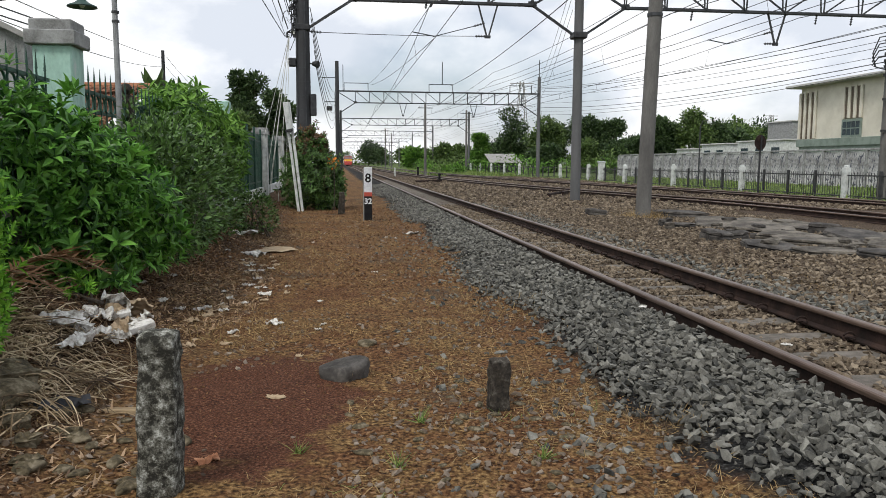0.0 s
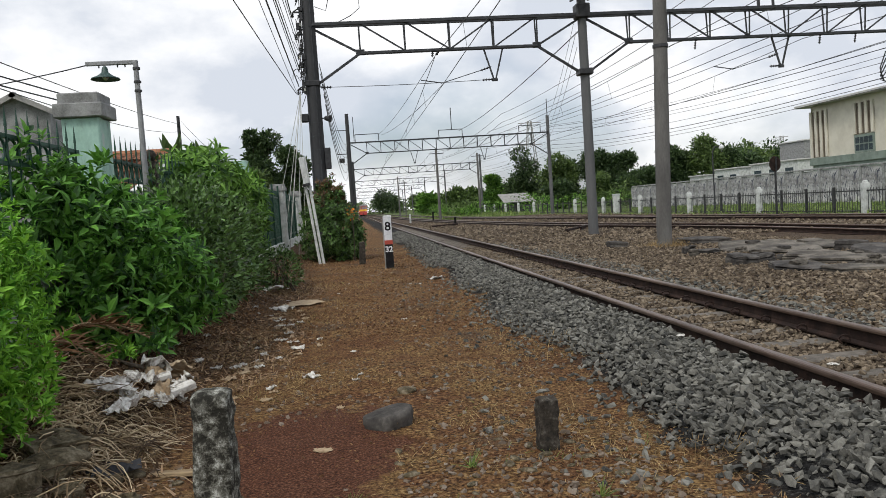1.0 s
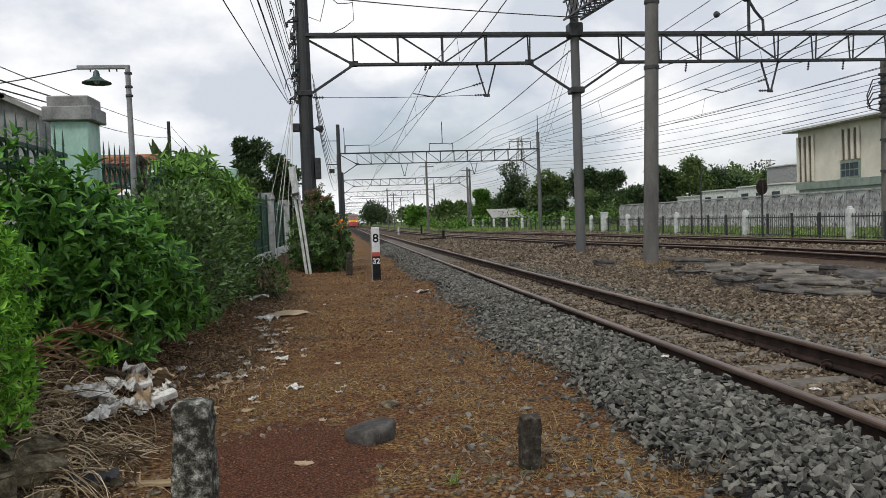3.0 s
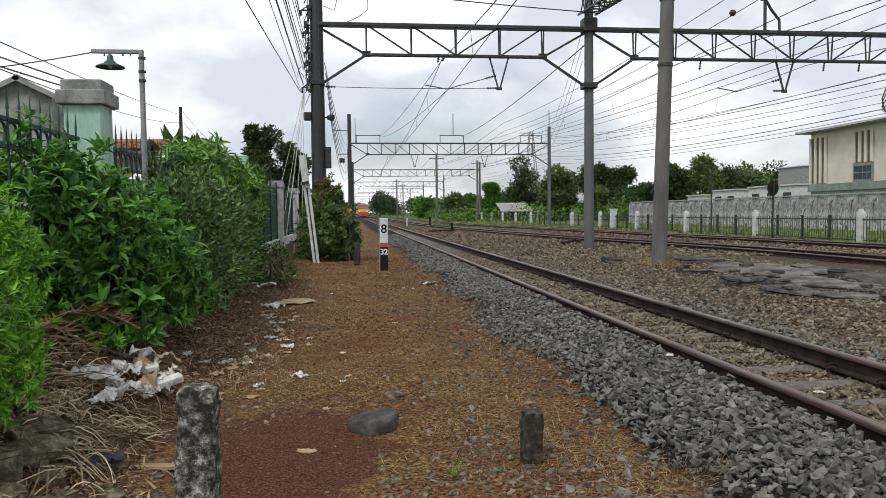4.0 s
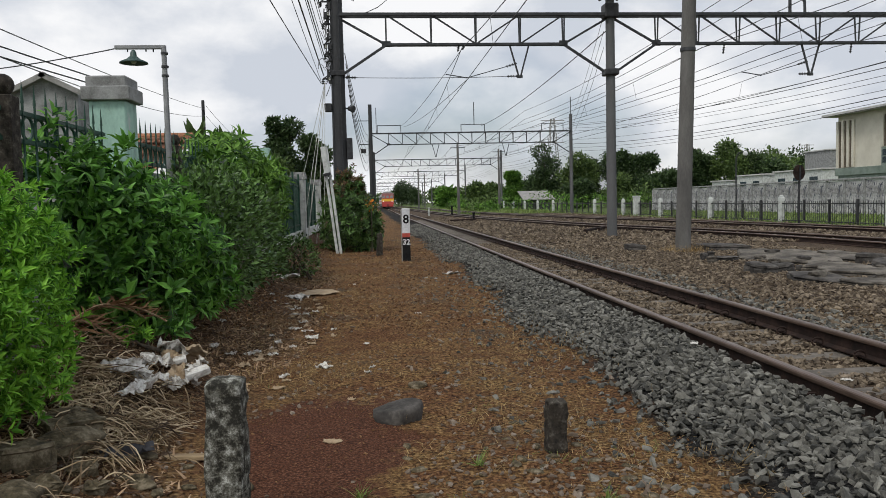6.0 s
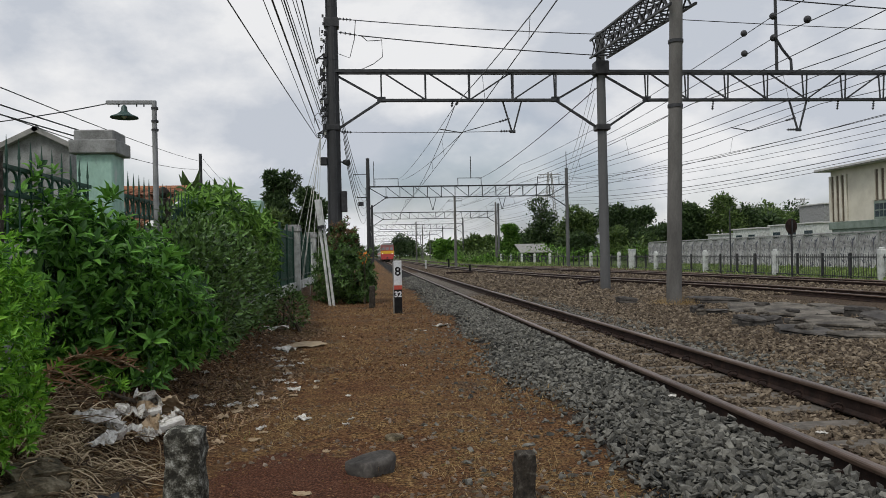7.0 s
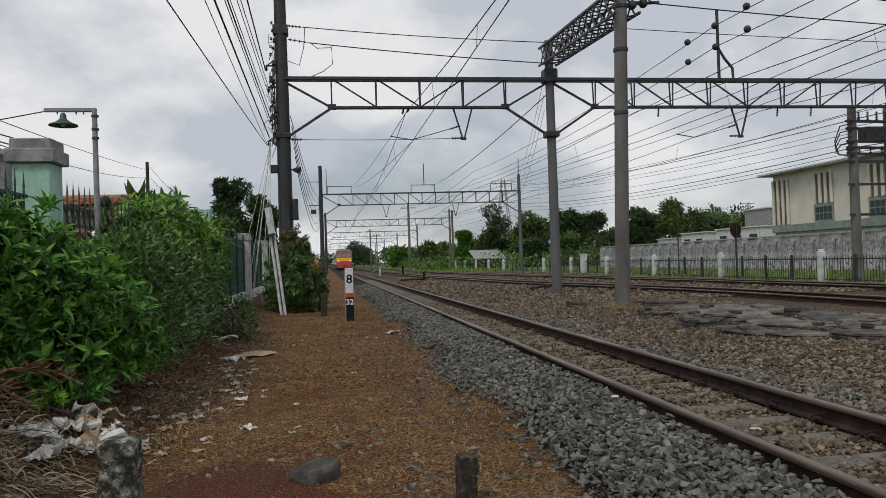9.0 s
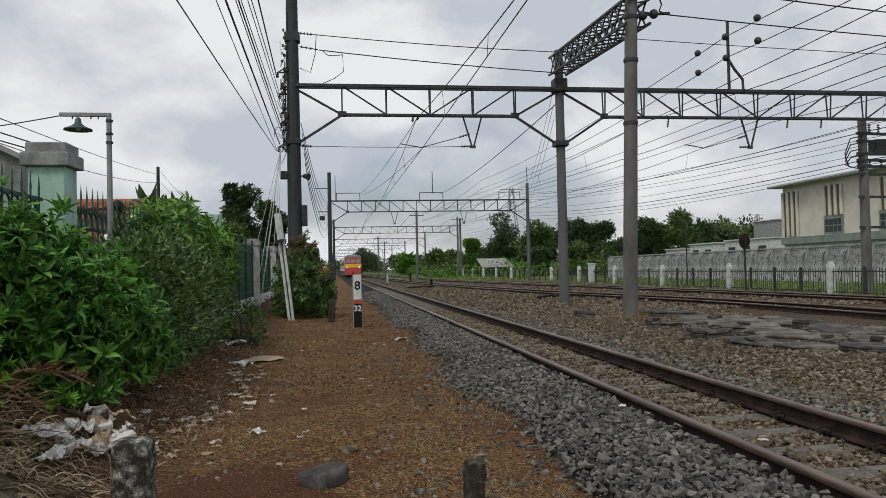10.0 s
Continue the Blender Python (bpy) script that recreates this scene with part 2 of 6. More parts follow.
def graffiti_material():
    m = material("graffiti_wall", [(0.32, (0.16, 0.155, 0.15)), (0.46, (0.34, 0.34, 0.34)), (0.58, (0.55, 0.55, 0.54))], 0.9, 0.85, 0.2, 12)
    t = m.node_tree
    b = t.nodes["Principled BSDF"]
    old = b.inputs["Base Color"].links[0].from_socket
    co = t.nodes.new("ShaderNodeTexCoord")
    mp = t.nodes.new("ShaderNodeMapping")
    mp.inputs["Scale"].default_value = (1, 1.6, 0.8)
    nz = t.nodes.new("ShaderNodeTexNoise")
    nz.inputs["Scale"].default_value, nz.inputs["Detail"].default_value, nz.inputs["Distortion"].default_value = 0.85, 2.0, 3.2
    wv = t.nodes.new("ShaderNodeMath")
    wv.operation = "MULTIPLY"
    wv.inputs[1].default_value = 22.0
    sn = t.nodes.new("ShaderNodeMath")
    sn.operation = "SINE"
    rp = t.nodes.new("ShaderNodeValToRGB")
    rp.color_ramp.elements[0].position, rp.color_ramp.elements[1].position = 0.72, 0.86
    mx = t.nodes.new("ShaderNodeMix")
    mx.data_type = "RGBA"
    mx.inputs["B"].default_value = (0.07, 0.075, 0.1, 1)
    t.links.new(co.outputs["Object"], mp.inputs["Vector"])
    t.links.new(mp.outputs[0], nz.inputs["Vector"])
    t.links.new(nz.outputs["Fac"], wv.inputs[0])
    t.links.new(wv.outputs[0], sn.inputs[0])
    t.links.new(sn.outputs[0], rp.inputs["Fac"])
    t.links.new(rp.outputs["Color"], mx.inputs["Factor"])
    t.links.new(old, mx.inputs["A"])
    t.links.new(mx.outputs["Result"], b.inputs["Base Color"])
    return m


M["graffiti"] = graffiti_material()


def ground_material():
    """Soil, dry grass, gravel and green verge, laid out along and across the line."""
    m = bpy.data.materials.new("ground")
    m.use_nodes = True
    t = m.node_tree
    N, L = t.nodes.new, t.links.new
    b = t.nodes["Principled BSDF"]
    b.inputs["Roughness"].default_value = 0.95
    b.inputs["Specular IOR Level"].default_value = 0.15
    co = N("ShaderNodeTexCoord")

    def noise_of(scale, detail=6.0, rough=0.6):
        n = N("ShaderNodeTexNoise")
        n.inputs["Scale"].default_value, n.inputs["Detail"].default_value, n.inputs["Roughness"].default_value = scale, detail, rough
        L(co.outputs["Object"], n.inputs["Vector"])
        return n.outputs["Fac"]

    def ramp(fac, *stops):
        r = N("ShaderNodeValToRGB")
        while len(r.color_ramp.elements) < len(stops):
            r.color_ramp.elements.new(0.5)
        for e, (p, c) in zip(r.color_ramp.elements, stops):
            e.position, e.color = p, (*c, 1)
        L(fac, r.inputs["Fac"])
        return r.outputs["Color"]

    def mix(fac, a, c):
        x = N("ShaderNodeMix")
        x.data_type = "RGBA"
        L(fac, x.inputs["Factor"])
        L(a, x.inputs["A"])
        L(c, x.inputs["B"])
        return x.outputs["Result"]

    def math(op, a, c, clamp=False):
        x = N("ShaderNodeMath")
        x.operation, x.use_clamp = op, clamp
        for i, v in enumerate((a, c)):
            if isinstance(v, float):
                x.inputs[i].default_value = v
            else:
                L(v, x.inputs[i])
        return x.outputs[0]

    sep = N("ShaderNodeSeparateXYZ")
    L(co.outputs["Object"], sep.inputs[0])
    X, Y = sep.outputs[0], sep.outputs[1]
    wob = math("SUBTRACT", math("MULTIPLY", noise_of(0.9), 1.4), 0.7)
    xw = math("ADD", X, wob)

    def step(v, lo, hi):
        r = N("ShaderNodeMapRange")
        r.interpolation_type = "SMOOTHSTEP"
        r.inputs["From Min"].default_value, r.inputs["From Max"].default_value = lo, hi
        L(v, r.inputs["Value"])
        return r.outputs["Result"]

    fine = noise_of(38.0, 5.0)
    mid = noise_of(6.0, 6.0)
    big = noise_of(1.1, 5.0)
    soil = ramp(fine, (0.37, (0.022, 0.009, 0.005)), (0.53, (0.118, 0.055, 0.023)), (0.67, (0.23, 0.125, 0.06)))
    straw = ramp(fine, (0.38, (0.035, 0.019, 0.008)), (0.52, (0.165, 0.095, 0.037)), (0.67, (0.34, 0.225, 0.1)))
    # ballast bed kept near black: the shade between the stones is in its colour
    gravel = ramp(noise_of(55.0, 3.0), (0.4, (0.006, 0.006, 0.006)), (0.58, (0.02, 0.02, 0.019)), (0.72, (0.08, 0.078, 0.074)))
    brown = ramp(noise_of(45.0, 3.0), (0.38, (0.015, 0.01, 0.007)), (0.54, (0.085, 0.06, 0.04)), (0.69, (0.21, 0.16, 0.112)))
    red = ramp(noise_of(70.0, 4.0), (0.36, (0.026, 0.01, 0.006)), (0.54, (0.097, 0.039, 0.021)), (0.7, (0.21, 0.11, 0.068)))
    green = ramp(fine, (0.3, (0.03, 0.05, 0.015)), (0.55, (0.085, 0.12, 0.035)), (0.75, (0.2, 0.22, 0.08)))
    path = mix(step(math("ADD", math("MULTIPLY", mid, 0.55), math("MULTIPLY", big, 0.45)), 0.42, 0.58), soil, straw)
    path = mix(step(noise_of(0.75, 5.0), 0.56, 0.68), path, brown)
    # bare red patch beside the old stone post
    dx = math("DIVIDE", math("SUBTRACT", X, -0.75), 0.62)
    dy = math("DIVIDE", math("SUBTRACT", Y, 3.9), 1.15)
    rr = math("ADD", math("MULTIPLY", dx, dx), math("MULTIPLY", dy, dy))
    rr = math("ADD", rr, math("SUBTRACT", math("MULTIPLY", math("ADD", mid, math("MULTIPLY", big, 0.8)), 2.0), 1.8))
    inv = math("SUBTRACT", 1.0, step(rr, 0.7, 1.25))
    path = mix(inv, path, red)
    humus = ramp(noise_of(30.0, 6.0), (0.38, (0.016, 0.008, 0.005)), (0.52, (0.08, 0.042, 0.02)), (0.66, (0.27, 0.175, 0.095)))
    path = mix(math("SUBTRACT", 1.0, step(math("ADD", xw, math("MULTIPLY", wob, 0.4)), -1.75, -1.05)), path, humus)
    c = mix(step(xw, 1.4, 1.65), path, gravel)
    c = mix(step(xw, 2.5, 2.7), c, brown)
    gx = step(xw, 17.6, 18.4)
    c = mix(gx, c, green)
    far = step(math("ADD", Y, math("MULTIPLY", wob, 20.0)), 70.0, 110.0)
    right = step(xw, 8.5, 10.0)
    c = mix(math("MULTIPLY", far, right), c, green)
    left = math("SUBTRACT", 1.0, step(xw, -4.5, -3.2))
    c = mix(left, c, green)
    L(c, b.inputs["Base Color"])
    bp = N("ShaderNodeBump")
    bp.inputs["Strength"].default_value, bp.inputs["Distance"].default_value = 0.8, 0.03
    L(math("ADD", fine, math("MULTIPLY", mid, 1.2)), bp.inputs["Height"])
    L(bp.outputs[0], b.inputs["Normal"])
    return m


M["ground"] = ground_material()


# ---------------------------------------------------------------- mesh helpers
def part(name, bm, mat, parent=None, label="", smooth=False):
    me = bpy.data.meshes.new(name)
    bm.to_mesh(me)
    bm.free()
    if smooth:
        me.polygons.foreach_set("use_smooth", [True] * len(me.polygons))
    me.materials.append(mat)
    ob = new(name, me)
    if parent:
        ob.parent = parent
    if label:
        ob["label"] = label
    return ob


def thing(name, label, category, group="", m=None, kind=""):
    ob = new(name)
    ob.empty_display_size = 0.2
    if m is not None:
        ob.matrix_world = m
    return tagged(ob, label, category, group, kind)


def BM():
    return bmesh.new()


def box(bm, c, s, bevel=0.0, rot=None):
    """A box at centre c with sides s, its edges bevelled."""
    m = Matrix.Translation(c) @ (rot if rot is not None else Matrix()) @ Matrix.Diagonal((*s, 1))
    g = bmesh.ops.create_cube(bm, size=1, matrix=m)
    if bevel:
        es = {e for v in g["verts"] for e in v.link_edges}
        bmesh.ops.bevel(bm, geom=list(es), offset=bevel, segments=1, affect="EDGES")
    return bm


def rod(bm, a, b, r0, r1=None, n=8, caps=True):
    a, b = Vector(a), Vector(b)
    d = b - a
    m = Matrix.Translation((a + b) / 2) @ d.to_track_quat("Z", "Y").to_matrix().to_4x4()
    bmesh.ops.create_cone(bm, cap_ends=caps, segments=n, radius1=r0, radius2=r0 if r1 is None else r1, depth=d.length, matrix=m)
    return bm


def bar(bm, a, b, w, h):
    """A flat or square bar between two points."""
    a, b = Vector(a), Vector(b)
    d = b - a
    m = Matrix.Translation((a + b) / 2) @ d.to_track_quat("Z", "Y").to_matrix().to_4x4() @ Matrix.Diagonal((w, h, d.length, 1))
    bmesh.ops.create_cube(bm, size=1, matrix=m)
    return bm


def tube(bm, pts, r, n=4):
    """A tube along points."""
    pts = [Vector(p) for p in pts]
    rings = []
    for i, p in enumerate(pts):
        d = (pts[min(i + 1, len(pts) - 1)] - pts[max(i - 1, 0)]).normalized()
        side = d.cross(Vector((0, 0, 1)))
        if side.length < 1e-3:
            side = Vector((1, 0, 0))
        side.normalize()
        up = side.cross(d)
        rr = r[i] if isinstance(r, (list, tuple)) else r
        rings.append([bm.verts.new(p + rr * (math.cos(a) * side + math.sin(a) * up)) for a in (2 * math.pi * k / n for k in range(n))])
    for a, b in zip(rings, rings[1:]):
        for k in range(n):
            bm.faces.new((a[k], a[(k + 1) % n], b[(k + 1) % n], b[k]))
    bm.faces.new(rings[0][::-1])
    bm.faces.new(rings[-1])
    return bm


def sagging(a, b, sag, n=14):
    a, b = Vector(a), Vector(b)
    return [a.lerp(b, k / n) - Vector((0, 0, 4 * sag * (k / n) * (1 - k / n))) for k in range(n + 1)]


def lathe(bm, profile, n=16, c=(0, 0, 0)):
    rings = [[bm.verts.new((c[0] + r * math.cos(2 * math.pi * k / n), c[1] + r * math.sin(2 * math.pi * k / n), c[2] + z)) for k in range(n)] for r, z in profile]
    for a, b in zip(rings, rings[1:]):
        for k in range(n):
            bm.faces.new((a[k], a[(k + 1) % n], b[(k + 1) % n], b[k]))
    bm.faces.new(rings[0][::-1])
    bm.faces.new(rings[-1])
    return bm


def rock_template(seed, sub=1, rough=0.25, flat=0.7):
    bm = bmesh.new()
    bmesh.ops.create_icosphere(bm, subdivisions=sub, radius=1)
    r = random.Random(seed)
    off = Vector((r.uniform(-50, 50), r.uniform(-50, 50), r.uniform(-50, 50)))
    for v in bm.verts:
        d = 1 + rough * 2 * noise.noise(v.co * 1.1 + off) + r.uniform(-rough, rough) * 0.6 / sub
        v.co = Vector((v.co.x * d, v.co.y * d * 0.85, v.co.z * d * flat))
    vs = np.array([v.co[:] for v in bm.verts])
    fs = np.array([[v.index for v in f.verts] for f in bm.faces])
    bm.free()
    return vs, fs


def crushed_template(seed):
    """A sharp-edged broken stone: the hull of a skewed block with its corners knocked about."""
    r = random.Random(seed)
    bm = bmesh.new()
    sx, sy, sz = r.uniform(0.95, 1.4), r.uniform(0.65, 0.95), r.uniform(0.42, 0.75)
    skew = r.uniform(-0.45, 0.45)
    for x in (-1, 1):
        for y in (-1, 1):
            for z in (-1, 1):
                if r.random() < 0.08:
                    continue
                bm.verts.new((x * sx * r.uniform(0.45, 1.0) + 0.6 * skew * y + 0.3 * skew * z, y * sy * r.uniform(0.45, 1.0), z * sz * r.uniform(0.5, 1.0)))
    bm.verts.new((r.uniform(-0.5, 0.5), r.uniform(-0.4, 0.4), sz * r.uniform(0.8, 1.1)))
    out = bmesh.ops.convex_hull(bm, input=list(bm.verts))
    bmesh.ops.delete(bm, geom=[g for g in out["geom_interior"] if isinstance(g, bmesh.types.BMVert)], context="VERTS")
    bmesh.ops.triangulate(bm, faces=list(bm.faces))
    bmesh.ops.recalc_face_normals(bm, faces=list(bm.faces))
    bm.verts.index_update()
    vs = np.array([v.co[:] for v in bm.verts])
    fs = np.array([[v.index for v in f.verts] for f in bm.faces])
    bm.free()
    return vs, fs


LEAF = (np.array([(0, 0, 0), (0.2, 0.32, 0.05), (0, 0.36, 0), (-0.2, 0.32, 0.05), (0.13, 0.72, 0.0), (0, 0.75, -0.05), (-0.13, 0.72, 0.0), (0, 1.0, -0.14)], float),
        np.array([(0, 1, 2), (0, 2, 3), (1, 4, 2), (4, 5, 2), (2, 5, 6), (2, 6, 3), (4, 7, 5), (5, 7, 6)]))
LEAF_SMALL = (np.array([(0, 0, 0), (0.26, 0.45, 0.06), (0, 1, -0.05), (-0.26, 0.45, 0.06)], float), np.array([(0, 1, 2), (0, 2, 3)]))
BLADE = (np.array([(-0.5, 0, 0), (0.5, 0, 0), (0.3, 0.5, 0.0), (-0.3, 0.5, 0.0), (0, 1, -0.1)], float), np.array([(0, 1, 2), (0, 2, 3), (3, 2, 4)]))


def whorl(n, spread, narrow, seed):
    """A leafy shoot along y: n long leaves standing out round its tip, the lower ones wider apart."""
    r = random.Random(seed)
    vs, fs, base = [], [], 0
    for k in range(n):
        a = 2.4 * k + r.uniform(-0.3, 0.3)
        tip = k / n
        lean = radians(spread * (1.15 - 0.75 * tip) + r.uniform(-10, 10))
        m = Matrix.Rotation(a, 4, "Y") @ Matrix.Rotation(lean, 4, "X")
        size = r.uniform(0.75, 1.1) * (1.0 - 0.35 * tip)
        for x, y, z in LEAF[0]:
            p = m @ Vector((x * narrow * size, y * size, -z * size * 1.3))
            vs.append((p.x, p.y + 0.38 * tip, p.z))
        fs += [tuple(i + base for i in f) for f in LEAF[1]]
        base += len(LEAF[0])
    return np.array(vs), np.array(fs)


def frames_of(dirs, roll, rs):
    """Turns whose y runs along dirs."""
    d = dirs / np.maximum(np.linalg.norm(dirs, axis=1, keepdims=True), 1e-6)
    up = np.tile((0.0, 0.0, 1.0), (len(d), 1)) + rs.normal(0, roll, d.shape)
    x = np.cross(d, up)
    x /= np.maximum(np.linalg.norm(x, axis=1, keepdims=True), 1e-6)
    z = np.cross(x, d)
    return np.stack([x, d, z], axis=2)


def scatter(name, templates, places, turns, sizes, mat, parent=None, label="", smooth=False):
    """One mesh of many copies of small templates; sizes is n x 3."""
    vs, fs, base = [], [], 0
    pick = np.arange(len(places)) % len(templates)
    for k, (tv, tf) in enumerate(templates):
        idx = np.nonzero(pick == k)[0]
        if not len(idx):
            continue
        local = tv[None] * sizes[idx][:, None, :]
        w = np.einsum("nij,nvj->nvi", turns[idx], local) + places[idx][:, None, :]
        vs.append(w.reshape(-1, 3))
        f = tf[None] + (np.arange(len(idx)) * len(tv))[:, None, None] + base
        fs.append(f.reshape(-1, 3))
        base += len(idx) * len(tv)
    v, f = np.concatenate(vs), np.concatenate(fs)
    me = bpy.data.meshes.new(name)
    me.vertices.add(len(v))
    me.vertices.foreach_set("co", v.ravel())
    me.loops.add(f.size)
    me.loops.foreach_set("vertex_index", f.ravel().astype(np.int32))
    me.polygons.add(len(f))
    me.polygons.foreach_set("loop_start", np.arange(len(f), dtype=np.int32) * 3)
    me.polygons.foreach_set("use_smooth", np.full(len(f), smooth))
    me.update(calc_edges=True)
    me.validate()
    me.materials.append(mat)
    ob = new(name, me)
    if parent:
        ob.parent = parent
    if label:
        ob["label"] = label
    return ob


def lying_turns(n, rs, tilt=0.5):
    """Stones that came to rest: turned any way about the upright, tilted a little."""
    yaw, a, b = rs.uniform(0, 2 * np.pi, n), rs.normal(0, tilt, n), rs.normal(0, tilt, n)
    c, s_, o, u = np.cos, np.sin, np.ones(n), np.zeros(n)
    rz = np.stack([np.stack([c(yaw), -s_(yaw), u], 1), np.stack([s_(yaw), c(yaw), u], 1), np.stack([u, u, o], 1)], 1)
    rx = np.stack([np.stack([o, u, u], 1), np.stack([u, c(a), -s_(a)], 1), np.stack([u, s_(a), c(a)], 1)], 1)
    ry = np.stack([np.stack([c(b), u, s_(b)], 1), np.stack([u, o, u], 1), np.stack([-s_(b), u, c(b)], 1)], 1)
    return rx @ ry @ rz


# ---------------------------------------------------------------- the lie of the land
def smooth01(t):
    t = min(max(t, 0.0), 1.0)
    return t * t * (3 - 2 * t)


def spline(knots, y):
    """x of a line of track at y, smooth through knots (y, x)."""
    if y <= knots[0][0]:
        return knots[0][1]
    for i in range(len(knots) - 1):
        (y0, x0), (y1, x1) = knots[i], knots[i + 1]
        if y <= y1:
            xm, xp = knots[max(i - 1, 0)], knots[min(i + 2, len(knots) - 1)]
            s0 = (x1 - xm[1]) / max(y1 - xm[0], 1e-6)
            s1 = (xp[1] - x0) / max(xp[0] - y0, 1e-6)
            t, h = (y - y0) / (y1 - y0), y1 - y0
            return (2 * t**3 - 3 * t**2 + 1) * x0 + (t**3 - 2 * t**2 + t) * h * s0 + (-2 * t**3 + 3 * t**2) * x1 + (t**3 - t**2) * h * s1
    return knots[-1][1]


TRACK_1 = [(-40, 3.117), (0, 3.117), (40, 3.117), (80, 3.2), (130, 3.52), (180, 3.6), (260, 3.5), (420, 3.5)]
TRACK_2 = [(-30, 12.6), (14, 12.4), (22, 12.15), (28, 11.2), (36, 9.9), (58, 8.1), (80, 7.3), (108, 7.0), (500, 7.0)]
TRACK_3 = [(-30, 17.2), (20, 16.85), (30, 16.15), (41, 15.1), (54, 13.5), (80, 11.6), (108, 11.0), (500, 11.0)]
RAIL_TOP = 0.25


def height(x, y):
    z = 0.0
    if x < -1.3:
        z += 0.32 * smooth01((-1.3 - x) / 1.3)
    if x > 1.2:
        z += 0.1 * smooth01((x - 1.25) / 0.75)
    if 1.8 < x < 2.6:
        z += 0.045 * smooth01((x - 1.85) / 0.5) * smooth01((2.6 - x) / 0.08)
    if 2.6 < x < 3.64:
        z -= 0.035
    z += 0.2 * math.exp(-(((x + 2.35) / 0.55) ** 2 + ((y - 4.9) / 1.0) ** 2))
    z += 0.025 * noise.noise((x * 0.9, y * 0.9, 0.0)) + 0.012 * noise.noise((x * 3.1, y * 3.1, 4.0))
    return z


def ground():
    xs = np.unique(np.concatenate([np.arange(-4, 6, 0.1), np.arange(6, 24, 0.5), -np.geomspace(4, 900, 26), np.geomspace(24, 900, 26)]).round(3))
    ys = np.unique(np.concatenate([np.arange(-3, 14, 0.1), np.arange(14, 40, 0.4), np.arange(40, 120, 4), np.geomspace(120, 3000, 22), -np.geomspace(3, 300, 12)]).round(3))
    vs = [(x, y, height(x, y)) for y in ys for x in xs]
    nx = len(xs)
    fs = [(j * nx + i, j * nx + i + 1, (j + 1) * nx + i + 1, (j + 1) * nx + i) for j in range(len(ys) - 1) for i in range(nx - 1)]
    me = bpy.data.meshes.new("ground")
    me.from_pydata(vs, [], fs)
    me.polygons.foreach_set("use_smooth", [True] * len(me.polygons))
    me.materials.append(M["ground"])
    return tagged(new("ground", me), "reddish dirt path with dry grass beside railway gravel", "ground", kind="structure")


ground()


# ---------------------------------------------------------------- railway tracks
def rail_profile():
    return [(-0.058, 0), (0.058, 0), (0.058, 0.012), (0.012, 0.03), (0.01, 0.105), (0.034, 0.118), (0.034, 0.14), (0.026, 0.152),
            (-0.026, 0.152), (-0.034, 0.14), (-0.034, 0.118), (-0.01, 0.105), (-0.012, 0.03), (-0.058, 0.012)]


def track(name, knots, y0, y1, label, step=2.0, sleepers=(0, 0), clips=(0, 0)):
    root = thing(name, label, "railway track", "railway tracks")
    ys = [y0 + step * k for k in range(int((y1 - y0) / step) + 1)]
    for side in (-1, 1):
        bm, bh = BM(), BM()
        rings, heads = [], []
        for y in ys:
            x = spline(knots, y)
            d = Vector((spline(knots, y + 0.5) - spline(knots, y - 0.5), 1.0, 0)).normalized()
            n = Vector((d.y, -d.x, 0))
            c = Vector((x, y, RAIL_TOP - 0.152)) + n * side * 0.567
            rings.append([bm.verts.new(c + n * px + Vector((0, 0, pz))) for px, pz in rail_profile()])
            heads.append([bh.verts.new(c + n * px + Vector((0, 0, pz))) for px, pz in ((-0.0355, 0.12), (0.0355, 0.12), (0.037, 0.138), (0.033, 0.149), (0.024, 0.155), (0.0, 0.157), (-0.024, 0.155), (-0.033, 0.149), (-0.037, 0.138))])
        for bb, rr in ((bm, rings), (bh, heads)):
            for a, b in zip(rr, rr[1:]):
                for k in range(len(a)):
                    bb.faces.new((a[k], a[(k + 1) % len(a)], b[(k + 1) % len(a)], b[k]))
        r = part("rail", bm, M["rust"], root)
        part("rail_head", bh, M["railhead"], r, "worn shiny running surface")
    bs = BM()
    box(bs, (0, 0, 0), (2.0, 0.22, 0.16), 0.015)
    first = part("sleeper", bs, M["sleeper"], root)
    y = sleepers[0]
    k = 0
    while y < sleepers[1]:
        ob = first if k == 0 else new("sleeper", first.data)
        ob.parent = root
        ob.matrix_basis = pose(spline(knots, y), y, RAIL_TOP - 0.152 - 0.1, 0, 0, math.degrees(math.atan2(-(spline(knots, y + 0.5) - spline(knots, y - 0.5)), 1)))
        y += 0.6
        k += 1
    bc = BM()
    pts = [(0.0, 0.05 * math.cos(a), 0.035 + 0.035 * math.sin(a)) for a in [radians(d) for d in range(-60, 241, 30)]]
    tube(bc, pts, 0.009, 5)
    tube(bc, [(0.03, 0.03, 0.02), (-0.05, 0.035, 0.02), (-0.06, 0.0, 0.015)], 0.009, 5)
    clip_me = None
    y = clips[0]
    while y < clips[1]:
        for side in (-1, 1):
            for s2 in (-1, 1):
                if clip_me is None:
                    ob = part("rail_clip", bc, M["rust"], root, "curled spring clip")
                    clip_me = ob.data
                else:
                    ob = new("rail_clip", clip_me)
                    ob.parent = root
                ob.matrix_basis = pose(spline(knots, y) + side * 0.567 + s2 * 0.085, y, RAIL_TOP - 0.155, 0, 0, 90 if s2 > 0 else -90)
        y += 0.6
    return root


